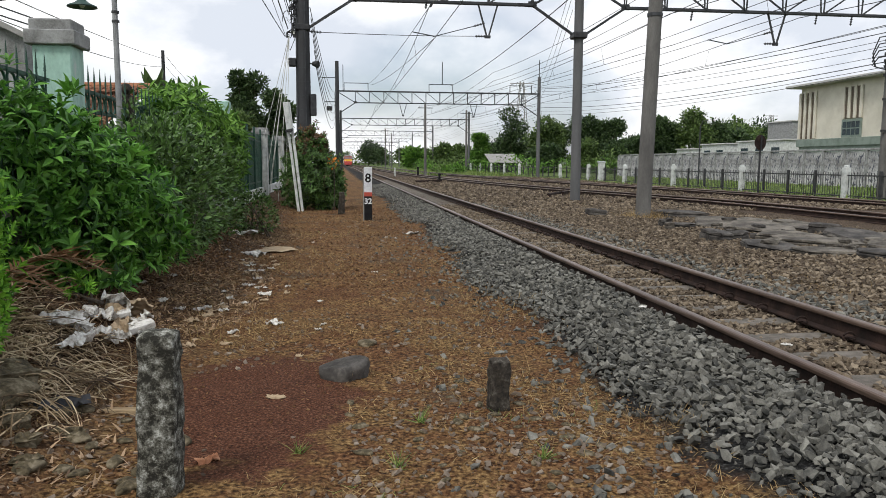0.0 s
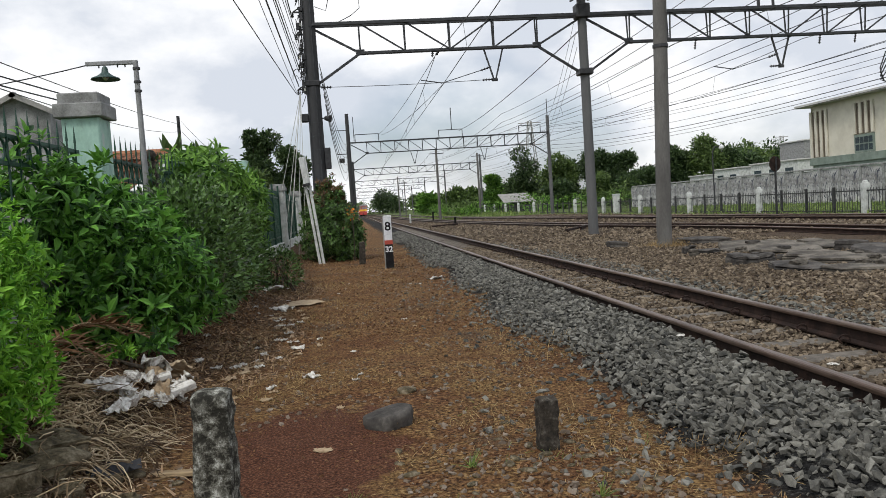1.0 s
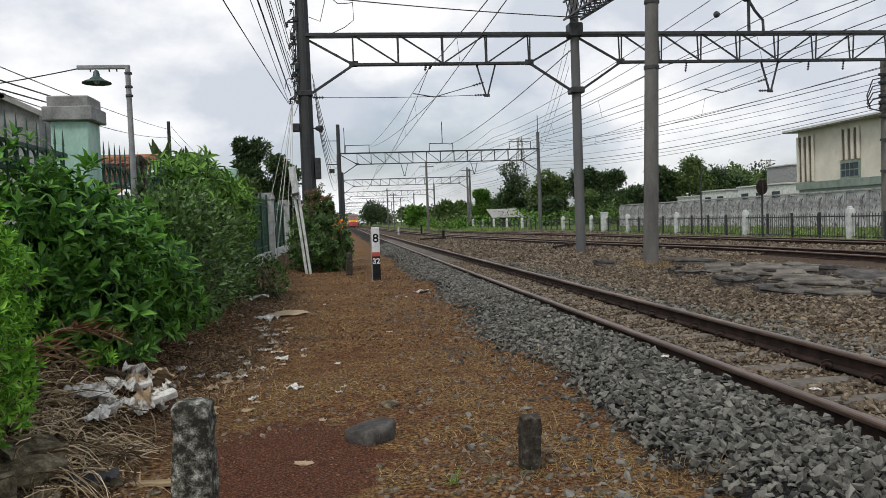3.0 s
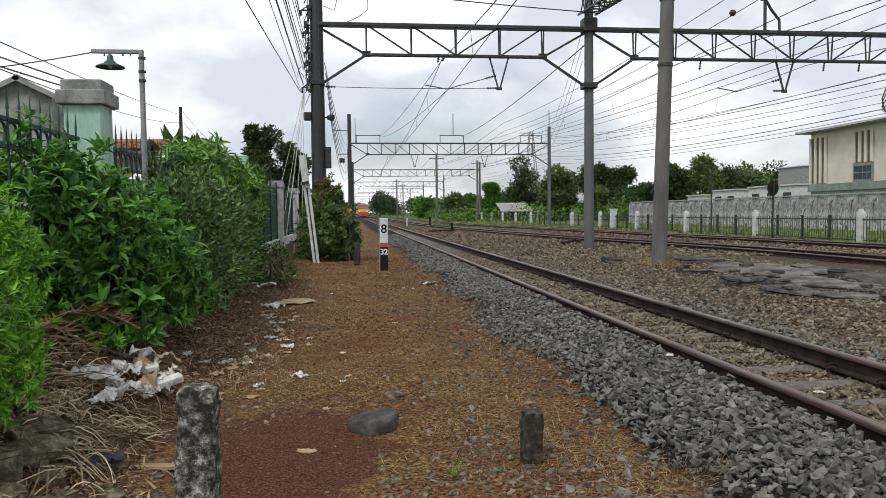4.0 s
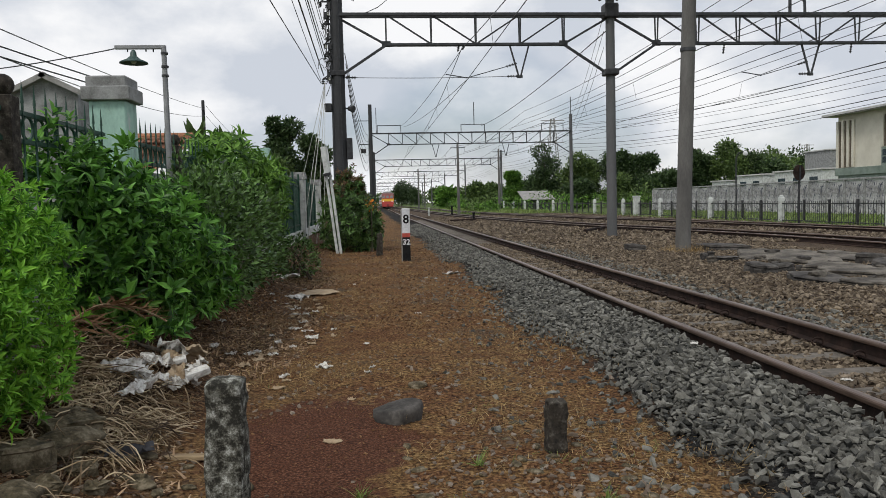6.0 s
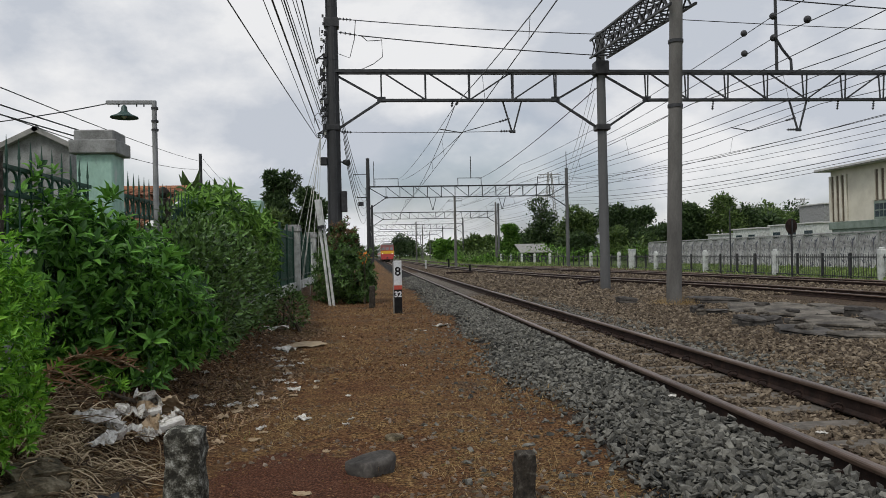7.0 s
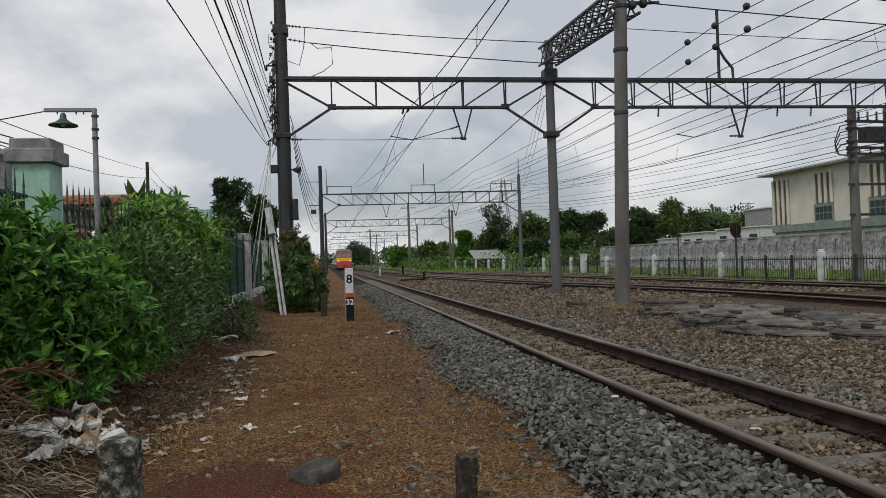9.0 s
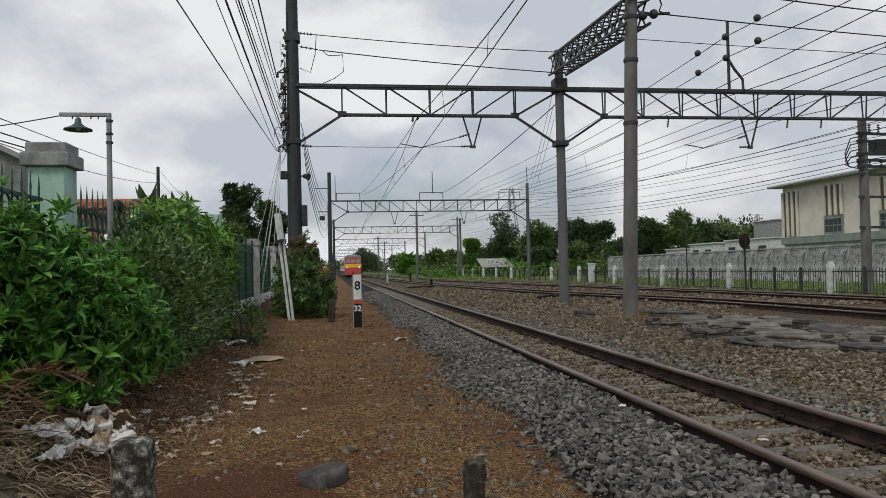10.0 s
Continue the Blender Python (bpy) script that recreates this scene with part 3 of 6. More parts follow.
track("railway_track", TRACK_1, -12, 420, "rusty single railway track with sleepers in grey ballast", 4.0, (-3, 60), (1.5, 24))
track("railway_track", TRACK_2, -12, 420, "rusty railway track that swings away past the poles", 2.0, (8, 60))
track("railway_track", TRACK_3, -12, 420, "rusty far railway track beside the fence", 2.0, (8, 60))


def ballast():
    rs = np.random.RandomState(3)
    stones = [crushed_template(k) for k in range(14)]

    def lay(name, label, n, xr, yr, size, mat, cond=None, lift=0.35, power=1.0, pile=0.15, pitch=0.0):
        if pitch:
            gx, gy = np.meshgrid(np.arange(xr[0], xr[1], pitch), np.arange(yr[0], yr[1], pitch))
            n = gx.size
            x, y = (g.ravel() + rs.uniform(-0.36, 0.36, n) * pitch for g in (gx, gy))
        else:
            x = rs.uniform(*xr, n)
            y = yr[0] + (yr[1] - yr[0]) * rs.uniform(0, 1, n) ** power
        keep = np.ones(n, bool) if cond is None else cond(x, y)
        x, y = x[keep], y[keep]
        s = rs.uniform(size[0], size[1], len(x))
        z = np.array([height(a, b) for a, b in zip(x, y)]) + s * lift + rs.uniform(0, 1, len(x)) ** 2 * s * pile
        sz = np.stack([s, s, s], 1) * rs.uniform(0.75, 1.25, (len(x), 3))
        ob = scatter(name, stones, np.stack([x, y, z], 1), lying_turns(len(x), rs), sz, mat)
        return tagged(ob, label, "gravel", kind="stuff")

    def shoulder(x, y):
        edge = 1.64 + 0.12 * np.sin(y * 1.3) + 0.15 * np.sin(y * 0.47 + 1) + rs.normal(0, 0.15, len(x))
        return x > edge

    bare = lambda x, y: (((x + 0.68) / 0.55) ** 2 + ((y - 3.5) / 1.1) ** 2 > 1) | (rs.uniform(0, 1, len(x)) < 0.12)  # noqa: E731
    clear = lambda x, y: (np.abs(x - 2.55) > 0.06) & (np.abs(x - 3.683) > 0.06)  # noqa: E731
    off_sleeper = lambda x, y: clear(x, y) & ((np.abs((y + 3.0 + 0.3) % 0.6 - 0.3) > 0.1) | (rs.uniform(0, 1, len(x)) < np.clip((y - 3.0) / 14, 0.12, 0.8)))  # noqa: E731
    lay("ballast", "loose grey crushed stone ballast beside the rail", 0, (1.2, 2.47), (-5, 12), (0.013, 0.027), M["stone"], shoulder, 0.35, pile=0.5, pitch=0.034)
    lay("ballast", "upper layer of loose grey crushed stone ballast", 0, (1.3, 2.46), (-5, 12), (0.014, 0.031), M["stone"], lambda x, y: shoulder(x, y) & (rs.uniform(0, 1, len(x)) < 0.8), 1.35, pile=0.5, pitch=0.052)
    lay("ballast", "loose grey crushed stone ballast beside the rail", 14000, (1.3, 2.49), (12, 45), (0.02, 0.038), M["stone"], shoulder, 0.3, 1.5, 1.0)
    lay("gravel", "brown gravel between the rails", 15000, (2.62, 3.62), (-2, 24), (0.012, 0.028), M["pebble"], off_sleeper, 0.5, 1.4)
    lay("gravel", "brown gravel on the far side of the track", 25000, (3.75, 10.5), (4, 22), (0.014, 0.034), M["pebble"], None, 0.3, 1.4)
    lay("gravel", "grey stone ballast on the far side of the track", 5000, (3.75, 4.9), (3, 24), (0.016, 0.036), M["stone"], lambda x, y: rs.uniform(0, 1, len(x)) < 1.15 - (x - 3.75), 0.3, 1.3, 0.8)
    lay("gravel", "coarse gravel round the far tracks", 14000, (4.2, 19), (20, 70), (0.03, 0.07), M["pebble"], None, 0.2, 1.7)
    lay("pebbles", "small stones strewn over the dirt path", 4200, (-2.0, 1.6), (1.8, 20), (0.005, 0.022), M["pathstone"], lambda x, y: bare(x, y) & (np.array([noise.noise((a * 0.8, b * 0.8, 9.0)) for a, b in zip(x, y)]) > 0.0), 0.1, 1.6)
    lay("pebbles", "flat stones trodden into the path near the stub", 900, (-0.5, 1.3), (1.9, 4.0), (0.006, 0.021), M["pathstone"], lambda x, y: bare(x, y) & (np.hypot((x - 0.4) / 0.8, (y - 2.8) / 0.9) + rs.normal(0, 0.2, len(x)) < 1), 0.05, 1.2)
    lay("soil_crumbs", "crumbs of dry soil on the path", 16000, (-2.2, 1.5), (1.8, 11), (0.003, 0.011), M["crumb"], bare, 0.2, 1.6)
    lay("soil_crumbs", "crumbs of dry soil on the path", 6000, (-2.2, 1.5), (8, 24), (0.006, 0.022), M["crumb"], None, 0.2, 1.3)
    lay("pebbles", "grey stones strewn near the ballast", 1500, (0.2, 1.7), (1.8, 14), (0.008, 0.03), M["stone"], lambda x, y: rs.uniform(0, 1, len(x)) < (x - 0.2) / 1.5, 0.15, 1.6)


ballast()


# ---------------------------------------------------------------- overhead line gantries
def gantry(y, xl, xr, zt, zb, top_l, top_r, label, x_end=None, detail=True):
    root = thing("overhead_line_gantry", label, "gantry", "overhead line gantries", pose(0, y, 0))
    bm = BM()
    rod(bm, (xl, 0, -0.1), (xl, 0, top_l), 0.27 if detail else 0.22, 0.2 if detail else 0.17, 14)
    part("mast", bm, M["mast"], root, "dark tapered concrete mast")
    bm = BM()
    rod(bm, (xr, 0, -0.1), (xr, 0, top_r), 0.18, 0.15, 24)
    part("mast", bm, M["pole2"], root, "grey round concrete mast")
    spans = [(xl, xr)]
    if x_end:
        spans.append((xr, x_end))
        bm = BM()
        rod(bm, (x_end, 0, -0.1), (x_end, 0, top_r), 0.22, 0.17, 12)
        part("mast", bm, M["pole"], root)
    for a, b in spans:
        k = max(4, round((b - a - 3.3) / 1.52)) if detail else max(4, round((b - a) / 1.6))
        ja, jb = a + 1.68, b - 1.68
        for dy in (-0.16, 0.16):
            bm = BM()
            bar(bm, (a, dy, zt), (b, dy, zt), 0.09, 0.1)
            part("top_chord", bm, M["steel"], root)
            bm = BM()
            bar(bm, (ja, dy * 0.5, zb), (jb, dy * 0.5, zb), 0.07, 0.08)
            part("bottom_chord", bm, M["steel"], root)
        step = (jb - ja) / k
        for i in range(k + 1):
            x = ja + i * step
            for dy in (-0.16, 0.16):
                bm = BM()
                bar(bm, (x, dy * 0.5, zb), (x, dy, zt), 0.05, 0.03)
                part("strut", bm, M["steel"], root)
            if i < k:
                p, q = ((x, zt), (x + step, zb)) if i < k / 2 else ((x, zb), (x + step, zt))
                bm = BM()
                bar(bm, (p[0], -0.1, p[1]), (q[0], -0.1, q[1]), 0.05, 0.05)
                part("diagonal", bm, M["steel"], root)
        for j, m in ((ja, a), (jb, b)):
            s = 1 if j > m else -1
            bm = BM()
            bar(bm, (j, 0, zb), (m + s * 0.15, 0, zb - 1.0), 0.08, 0.08)
            part("knee_brace", bm, M["steel"], root)
            bm = BM()
            bar(bm, (j, 0, zb), (m, 0, zt - 0.05), 0.07, 0.07)
            part("diagonal", bm, M["steel"], root)
            bm = BM()
            box(bm, (j, 0, zb + 0.03), (0.3, 0.05, 0.2), 0.01)
            part("gusset_plate", bm, M["steel"], root)
    return root


G1 = gantry(26.0, -1.33, 8.22, 7.87, 6.87, 11.2, 9.3, "steel truss gantry on concrete masts over the near track", 23.6)
G2 = gantry(72.0, -0.2, 18.95, 8.0, 6.95, 10.7, 9.6, "steel truss gantry farther down the line", detail=False)
for k, (y, xl) in enumerate(((118, 0.3), (164, 0.5), (210, 0.6), (256, 0.6), (302, 0.6), (360, 0.6))):
    gantry(float(y), xl, 20.0, 8.1, 7.1, 9.3, 9.3, "distant steel truss gantry over the tracks", detail=False)


def hanging_vee(root, x, zb, zt):
    bm = BM()
    bar(bm, (x - 0.34, 0, zt), (x - 0.03, 0, zb), 0.06, 0.05)
    bar(bm, (x + 0.34, 0, zt), (x + 0.03, 0, zb), 0.06, 0.05)
    box(bm, (x, 0, zb), (0.2, 0.08, 0.1), 0.01)
    return part("drop_bracket", bm, M["steel"], root, "steel vee hanging from the truss")


for x in (4.97, 15.63):
    hanging_vee(G1, x, 5.76, 6.85)


def insulator(root, a, b, n=4, r=0.06):
    a, b = Vector(a), Vector(b)
    bm = BM()
    rod(bm, a, b, 0.018, n=6)
    d = (b - a).normalized()
    for k in range(n):
        c = a.lerp(b, (k + 0.5) / n)
        rod(bm, c - d * 0.02, c + d * 0.02, r, r * 0.5, 10)
    return part("insulator", bm, M["dark"], root, "ribbed dark insulator")


# ---------------------------------------------------------------- standing pole and lattice arm
def lone_pole():
    root = thing("concrete_pole", "tall round grey concrete pole standing in gravel", "pole", m=pose(7.28, 17.5, 0.0))
    bm = BM()
    rod(bm, (0, 0, -0.1), (0.3, 0, 9.6), 0.185, 0.15, 32)
    part("shaft", bm, M["pole"], root)
    arm = part("crossarm", bar(BM(), (0.05, -0.2, 8.2), (1.0, -0.2, 8.2), 0.08, 0.08), M["dark"], root)
    for q in ((0.55, 0, 7.75), (0.85, 0, 7.8)):
        bm = BM()
        bmesh.ops.create_uvsphere(bm, u_segments=10, v_segments=8, radius=0.12, matrix=Matrix.Translation(q))
        part("ball_insulator", bm, M["dark"], root)
    part("strain_bar", bar(BM(), (0.3, 0, 7.75), (1.3, 0.05, 7.85), 0.06, 0.06), M["dark"], root)
    part("jumper_cable", tube(BM(), [(0.9, -0.2, 8.2), (1.0, -0.15, 8.0), (0.95, -0.1, 7.85), (1.15, 0, 7.82)], 0.02, 5), M["wire"], root)
    for z in (5.0, 6.6, 7.7):
        bm = BM()
        rod(bm, (z * 0.031, 0, z - 0.04), (z * 0.031, 0, z + 0.04), 0.185, n=16)
        part("steel_band", bm, M["steel"], root)
    return root


POLE_1 = lone_pole()


def lattice_arm():
    """Square lattice beam that joins the gantry mast and the lone pole at their heads."""
    root = thing("lattice_beam", "square steel lattice beam between two pole heads", "beam")
    a, b = Vector((8.24, 26.0, 8.75)), Vector((7.6, 17.5, 7.8))
    d = (b - a).normalized()
    side = d.cross(Vector((0, 0, 1))).normalized()
    up = side.cross(d)
    h = 0.31
    cor = [(-h, -h), (h, -h), (h, h), (-h, h)]
    P = lambda t, c: a.lerp(b, t) + side * c[0] + up * c[1]  # noqa: E731
    for c in cor:
        bm = BM()
        bar(bm, P(-0.04, c), P(1.04, c), 0.06, 0.06)
        part("chord", bm, M["dark"], root)
    n = 12
    for k in range(n):
        for i in range(4):
            c0, c1 = cor[i], cor[(i + 1) % 4]
            bm = BM()
            bar(bm, P(k / n, c0), P((k + 1) / n, c1), 0.035, 0.035)
            part("lacing", bm, M["dark"], root)
            bm = BM()
            bar(bm, P(k / n, c1), P((k + 1) / n, c0), 0.035, 0.035)
            part("lacing", bm, M["dark"], root)
    return root


lattice_arm()


# ---------------------------------------------------------------- wires
def wire(pts, r, label, mat="wire", group="overhead wires", name="overhead_wire"):
    bm = BM()
    tube(bm, pts, r, 5)
    return tagged(part(name, bm, M[mat]), label, "wire", group)


def run_of(xz, sag, r, label, ys=(-22, 26, 72, 118, 164, 210, 302)):
    """One wire along the line from support to support; xz(y) gives its place."""
    pts = []
    for a, b in zip(ys, ys[1:]):
        p, q = xz(a), xz(b)
        seg = sagging((p[0], a, p[1]), (q[0], b, q[1]), sag * ((b - a) / 46) ** 2, 16)
        pts += seg if not pts else seg[1:]
    return wire(pts, r, label)


def centre_of(knots, off=0.0):
    return lambda y: spline(knots, y) + off


def line_wire(knots, tag, stagger_c, stagger_m):
    k = lambda y, st: spline(knots, y) + (st[0] if y == -22 else st[1] if y == 26 else st[2] if y == 72 else 0.0)  # noqa: E731
    run_of(lambda y: (k(y, stagger_c), 5.66), 0.03, 0.012, "thin dark contact wire over the " + tag)
    run_of(lambda y: (k(y, stagger_m), 6.72), 0.75, 0.013, "thin dark carrier wire over the " + tag)
    for a, b in ((-22, 26), (26, 72), (72, 118)):
        for j in range(1, 8):
            t = j / 8
            y = a + (b - a) * t
            xc = (1 - t) * k(a, stagger_c) + t * k(b, stagger_c)
            xm = (1 - t) * k(a, stagger_m) + t * k(b, stagger_m)
            bm = BM()
            rod(bm, (xc, y, 5.64), (xm, y, 6.72 - 3.2 * t * (1 - t)), 0.006, n=4)
            tagged(part("dropper", bm, M["wire"]), "thin dropper between the wires over the " + tag, "wire", "droppers")


line_wire(TRACK_1, "near track", (-0.3, 0.0, -0.25), (0.35, -0.17, 0.2))
line_wire(TRACK_2, "middle track", (-0.2, 0.2, -0.2), (0.0, 0.0, 0.0))
line_wire(TRACK_3, "far track", (0.2, -0.2, 0.2), (0.0, 0.0, 0.0))
# ---------------------------------------------------------------- plants
def shrub(name, label, blobs, n, leaf, mat, seed, template=LEAF, up=0.35, category="shrub", stems=10, spiky=0.25, width=1.0, base=None, extra=()):
    """A shrub: stems, and leaves that sit on and inside a handful of rounded masses (centre, radii)."""
    rs = np.random.RandomState(seed)
    c0 = np.mean([b[0] for b in blobs], axis=0)
    foot = base or (c0[0], c0[1], height(c0[0], c0[1]))
    root = thing(name, label, category, m=pose(*foot))
    f = np.array(foot)
    vol = np.array([b[1][0] * b[1][1] * b[1][2] for b in blobs]) ** 0.67
    which = rs.choice(len(blobs), n, p=vol / vol.sum())
    d = rs.normal(size=(n, 3))
    d /= np.linalg.norm(d, axis=1, keepdims=True)
    cen = np.array([b[0] for b in blobs])[which]
    rad = np.array([b[1] for b in blobs])[which]
    lump = np.array([noise.noise(Vector(v * 2.2) + Vector((seed, w * 7.0, 0))) for v, w in zip(d, which)])
    r = (1 + spiky * 1.6 * lump) * rs.uniform(0.55, 1.04, n) ** 0.6
    p = cen + d * rad * r[:, None]
    keep = p[:, 2] > f[2] + 0.05
    p, d = p[keep], d[keep]
    dirs = d * np.array((1, 1, 0.6)) + rs.normal(0, 0.55, d.shape) + np.array((0, 0, up))
    s = leaf * rs.uniform(0.6, 1.25, len(p))
    sizes = np.stack([s * width, s, s], 1)
    r2 = random.Random(seed)
    for k in range(stems):
        j = r2.randrange(len(p))
        e = Vector(p[j] - f)
        b0 = Vector((r2.uniform(-0.25, 0.25), r2.uniform(-0.25, 0.25), -0.02))
        mid = b0.lerp(e, 0.5) + Vector((0, 0, 0.12 * e.length))
        part("stem", tube(BM(), [b0, b0.lerp(mid, 0.6), mid, mid.lerp(e, 0.5) + Vector((0, 0, 0.03)), e], [0.018, 0.015, 0.011, 0.007, 0.003], 5), M["bark"], root)
    scatter("foliage", template if isinstance(template, list) else [template], p - f, frames_of(dirs, 0.5, rs), sizes, M[mat], root)
    for m2, share, zmin, pos in extra:
        sel = [q for q in p if q[2] > zmin and rs.uniform() < share]
        if sel:
            q = np.array(sel) + rs.normal(0, 0.05, (len(sel), 3)) + np.array(pos)
            ss = leaf * rs.uniform(0.7, 1.2, len(q))
            scatter(m2[1], template if isinstance(template, list) else [template], q - f, frames_of(rs.normal(0, 1, (len(q), 3)) + np.array((0, 0, 0.5)), 0.5, rs), np.stack([ss * width, ss, ss], 1), M[m2[0]], root)
    return root


SHOOTS = [whorl(7, 66, 0.95, k) for k in range(5)]
DROOPING = [whorl(8, 92, 0.7, 20 + k) for k in range(4)]
TUFTS = [whorl(8, 58, 0.8, 40 + k) for k in range(4)]
shrub("shrub", "big leafy green shrub growing against the fence", [((-2.5, 6.05, 0.95), (0.6, 0.7, 0.92)), ((-2.32, 6.95, 0.85), (0.56, 0.65, 0.8)), ((-2.7, 6.7, 1.1), (0.45, 0.8, 0.65)), ((-2.72, 5.55, 1.2), (0.42, 0.5, 0.85))],
      2600, 0.15, "leaf_a", 11, SHOOTS, up=0.75, stems=26)
shrub("shrub", "dark small-leaved shrub beside the fence", [((-2.25, 8.15, 1.0), (0.66, 0.8, 0.98)), ((-2.3, 9.6, 1.0), (0.72, 1.1, 0.95)), ((-2.35, 11.5, 0.95), (0.72, 1.2, 0.95))], 13500, 0.082, "leaf_b", 12, LEAF_SMALL, stems=14)
shrub("shrub", "light green drooping shrub leaning over the fence", [((-2.75, 12.4, 1.95), (0.6, 1.1, 0.7)), ((-2.65, 10.9, 1.75), (0.45, 0.8, 0.6)), ((-2.45, 14.4, 1.65), (0.5, 0.9, 0.75))], 800, 0.25, "leaf_y", 13, DROOPING, up=0.5, stems=14)
shrub("hedge_bush", "bright green clipped bush beside the path", [((-2.47, 3.55, 0.85), (0.46, 0.7, 0.92)), ((-2.5, 3.1, 0.75), (0.48, 0.6, 0.8)), ((-2.6, 3.6, 1.2), (0.45, 0.6, 0.5))], 3400, 0.075, "leaf_c", 14, TUFTS, up=0.6, stems=14, spiky=0.16)
shrub("shrub", "low dark shrub at the path edge", [((-1.72, 13.9, 0.42), (0.38, 0.5, 0.45))], 1600, 0.07, "leaf_b", 15, LEAF_SMALL, stems=8)
shrub("shrub", "dense dark shrub with coppery top beside the mast", [((-1.0, 23.2, 0.95), (0.95, 1.0, 1.1)), ((-0.55, 23.4, 0.65), (0.5, 0.7, 0.8)), ((-1.0, 23.6, 1.7), (0.5, 0.6, 0.75))], 1500, 0.17, "leaf_b", 16, SHOOTS, stems=12,
      extra=((("leaf_r", "copper_foliage"), 0.6, 1.7, (0, 0, 0.06)),))


def tree(x, y, h, spread, seed, mat="leaf_d", label="dense green leafy tree", n=2600, leaf=0.5, trunk=0.16):
    rs = np.random.RandomState(seed)
    root = thing("tree", label, "tree", "trees behind the railway", pose(x, y, 0))
    bm = BM()
    r = random.Random(seed)
    top = h * trunk
    tube(bm, [(0, 0, -0.2), (0.05, 0, top * 0.5), (0.1, 0.05, top), (0.1, 0, h * 0.75)], [0.03 * h, 0.024 * h, 0.02 * h, 0.006 * h], 7)
    blobs = []
    for k in range(13):
        a = r.uniform(0, 6.28)
        q = r.uniform(0.1, 0.62) * spread
        z = r.uniform(top + 0.08 * h, h * 0.84)
        rad = spread * r.uniform(0.34, 0.55) * (1.1 - 0.45 * z / h)
        c = (q * math.cos(a) * (1.2 - 0.6 * z / h), q * math.sin(a) * (1.2 - 0.6 * z / h), z)
        blobs.append((c, (rad, rad, rad * 0.75)))
        tube(bm, [(0.08, 0.03, top * 0.9), (c[0] * 0.5, c[1] * 0.5, (top + z) / 2), c], [0.012 * h, 0.008 * h, 0.003 * h], 5)
    part("trunk", bm, M["bark"], root)
    which = rs.randint(0, len(blobs), n)
    d = rs.normal(size=(n, 3))
    d /= np.linalg.norm(d, axis=1, keepdims=True)
    cen = np.array([b[0] for b in blobs])[which]
    rad = np.array([b[1] for b in blobs])[which]
    p = cen + d * rad * (rs.uniform(0.3, 1.0, n) ** 0.45 * (1 + 0.25 * rs.normal(size=n)))[:, None]
    s = leaf * rs.uniform(0.6, 1.3, n)
    scatter("crown", [LEAF_SMALL], p, frames_of(d + rs.normal(0, 0.6, d.shape), 0.6, rs), np.stack([s, s, s], 1), M[mat], root)
    return root


# from y 150 on mostly paler leaf colours, which stand in for distance haze
for k, (x, y, h, s, m) in enumerate([(22.7, 122, 7.6, 2.1, "leaf_y"), (26.8, 118, 10.9, 3.8, "leaf_d"), (31.0, 112, 9.8, 3.7, "leaf_e"), (33.5, 116, 8.8, 3.0, "leaf_d"), (36, 110, 9.0, 3.5, "leaf_d"), (39.5, 110, 8.4, 3.2, "leaf_d"),
                                     (34.0, 104, 5.0, 2.8, "leaf_e"), (38.0, 102, 4.6, 2.8, "leaf_d"), (41.2, 104, 5.8, 3.0, "leaf_d"), (29.0, 106, 4.6, 2.6, "leaf_d"), (43.4, 100, 8.4, 2.7, "leaf_d"), (45.6, 101, 7.6, 2.6, "leaf_d"), (48.0, 98, 9.4, 3.9, "leaf_e"), (51.2, 100, 8.2, 3.4, "leaf_d"),
                                     (82, 150, 9.0, 6.4, "leaf_e"), (101, 190, 13.2, 8.0, "leaf_e"), (118, 200, 14.6, 8.6, "leaf_d"), (92, 165, 10.5, 6.5, "leaf_e"), (76, 140, 8.0, 5.0, "leaf_d"),
                                     (17, 170, 4.4, 4.0, "leaf_y"), (23, 165, 5.2, 4.0, "leaf_e"), (30, 150, 5.2, 4.0, "leaf_e"), (27, 300, 8.5, 6.0, "leaf_e"), (26, 240, 6, 5.0, "leaf_e"), (36, 220, 6.5, 5.5, "leaf_e")]):
    tree(x, y, h, s, 100 + k, m, n=9000 if y < 140 else 3600, leaf=0.42 if y < 140 else 0.85, trunk=0.12)
tree(-5.2, 45, 8.0, 1.5, 201, "leaf_d", "tall dark leafy tree behind the fence", 8000, 0.24, 0.2)
tree(-3.9, 47, 6.4, 2.0, 202, "leaf_d", "dark leafy tree behind the fence", 9000, 0.26)
tree(-5.6, 43, 5.0, 1.4, 203, "leaf_e", "pale leafy tree behind the fence", 3000, 0.26)


# ---------------------------------------------------------------- boundary on the path side
FX = -2.78


def boundary_pillar(y, w, h, mat, cap, label, x=FX):
    root = thing("fence_pillar", label, "pillar", m=pose(x, y, 0))
    bm = BM()
    box(bm, (0, 0, h / 2), (w, w, h), 0.015)
    part("shaft", bm, M[mat], root)
    if cap:
        bm = BM()
        box(bm, (0, 0, h + 0.06), (w + 0.1, w + 0.1, 0.13), 0.008)
        part("cap", bm, M["plaster"], root, "grey weathered concrete cap")
        bm = BM()
        box(bm, (0, 0, h + 0.17), (w + 0.03, w + 0.03, 0.11), 0.012)
        part("cap_top", bm, M["plaster"], root)
    return root


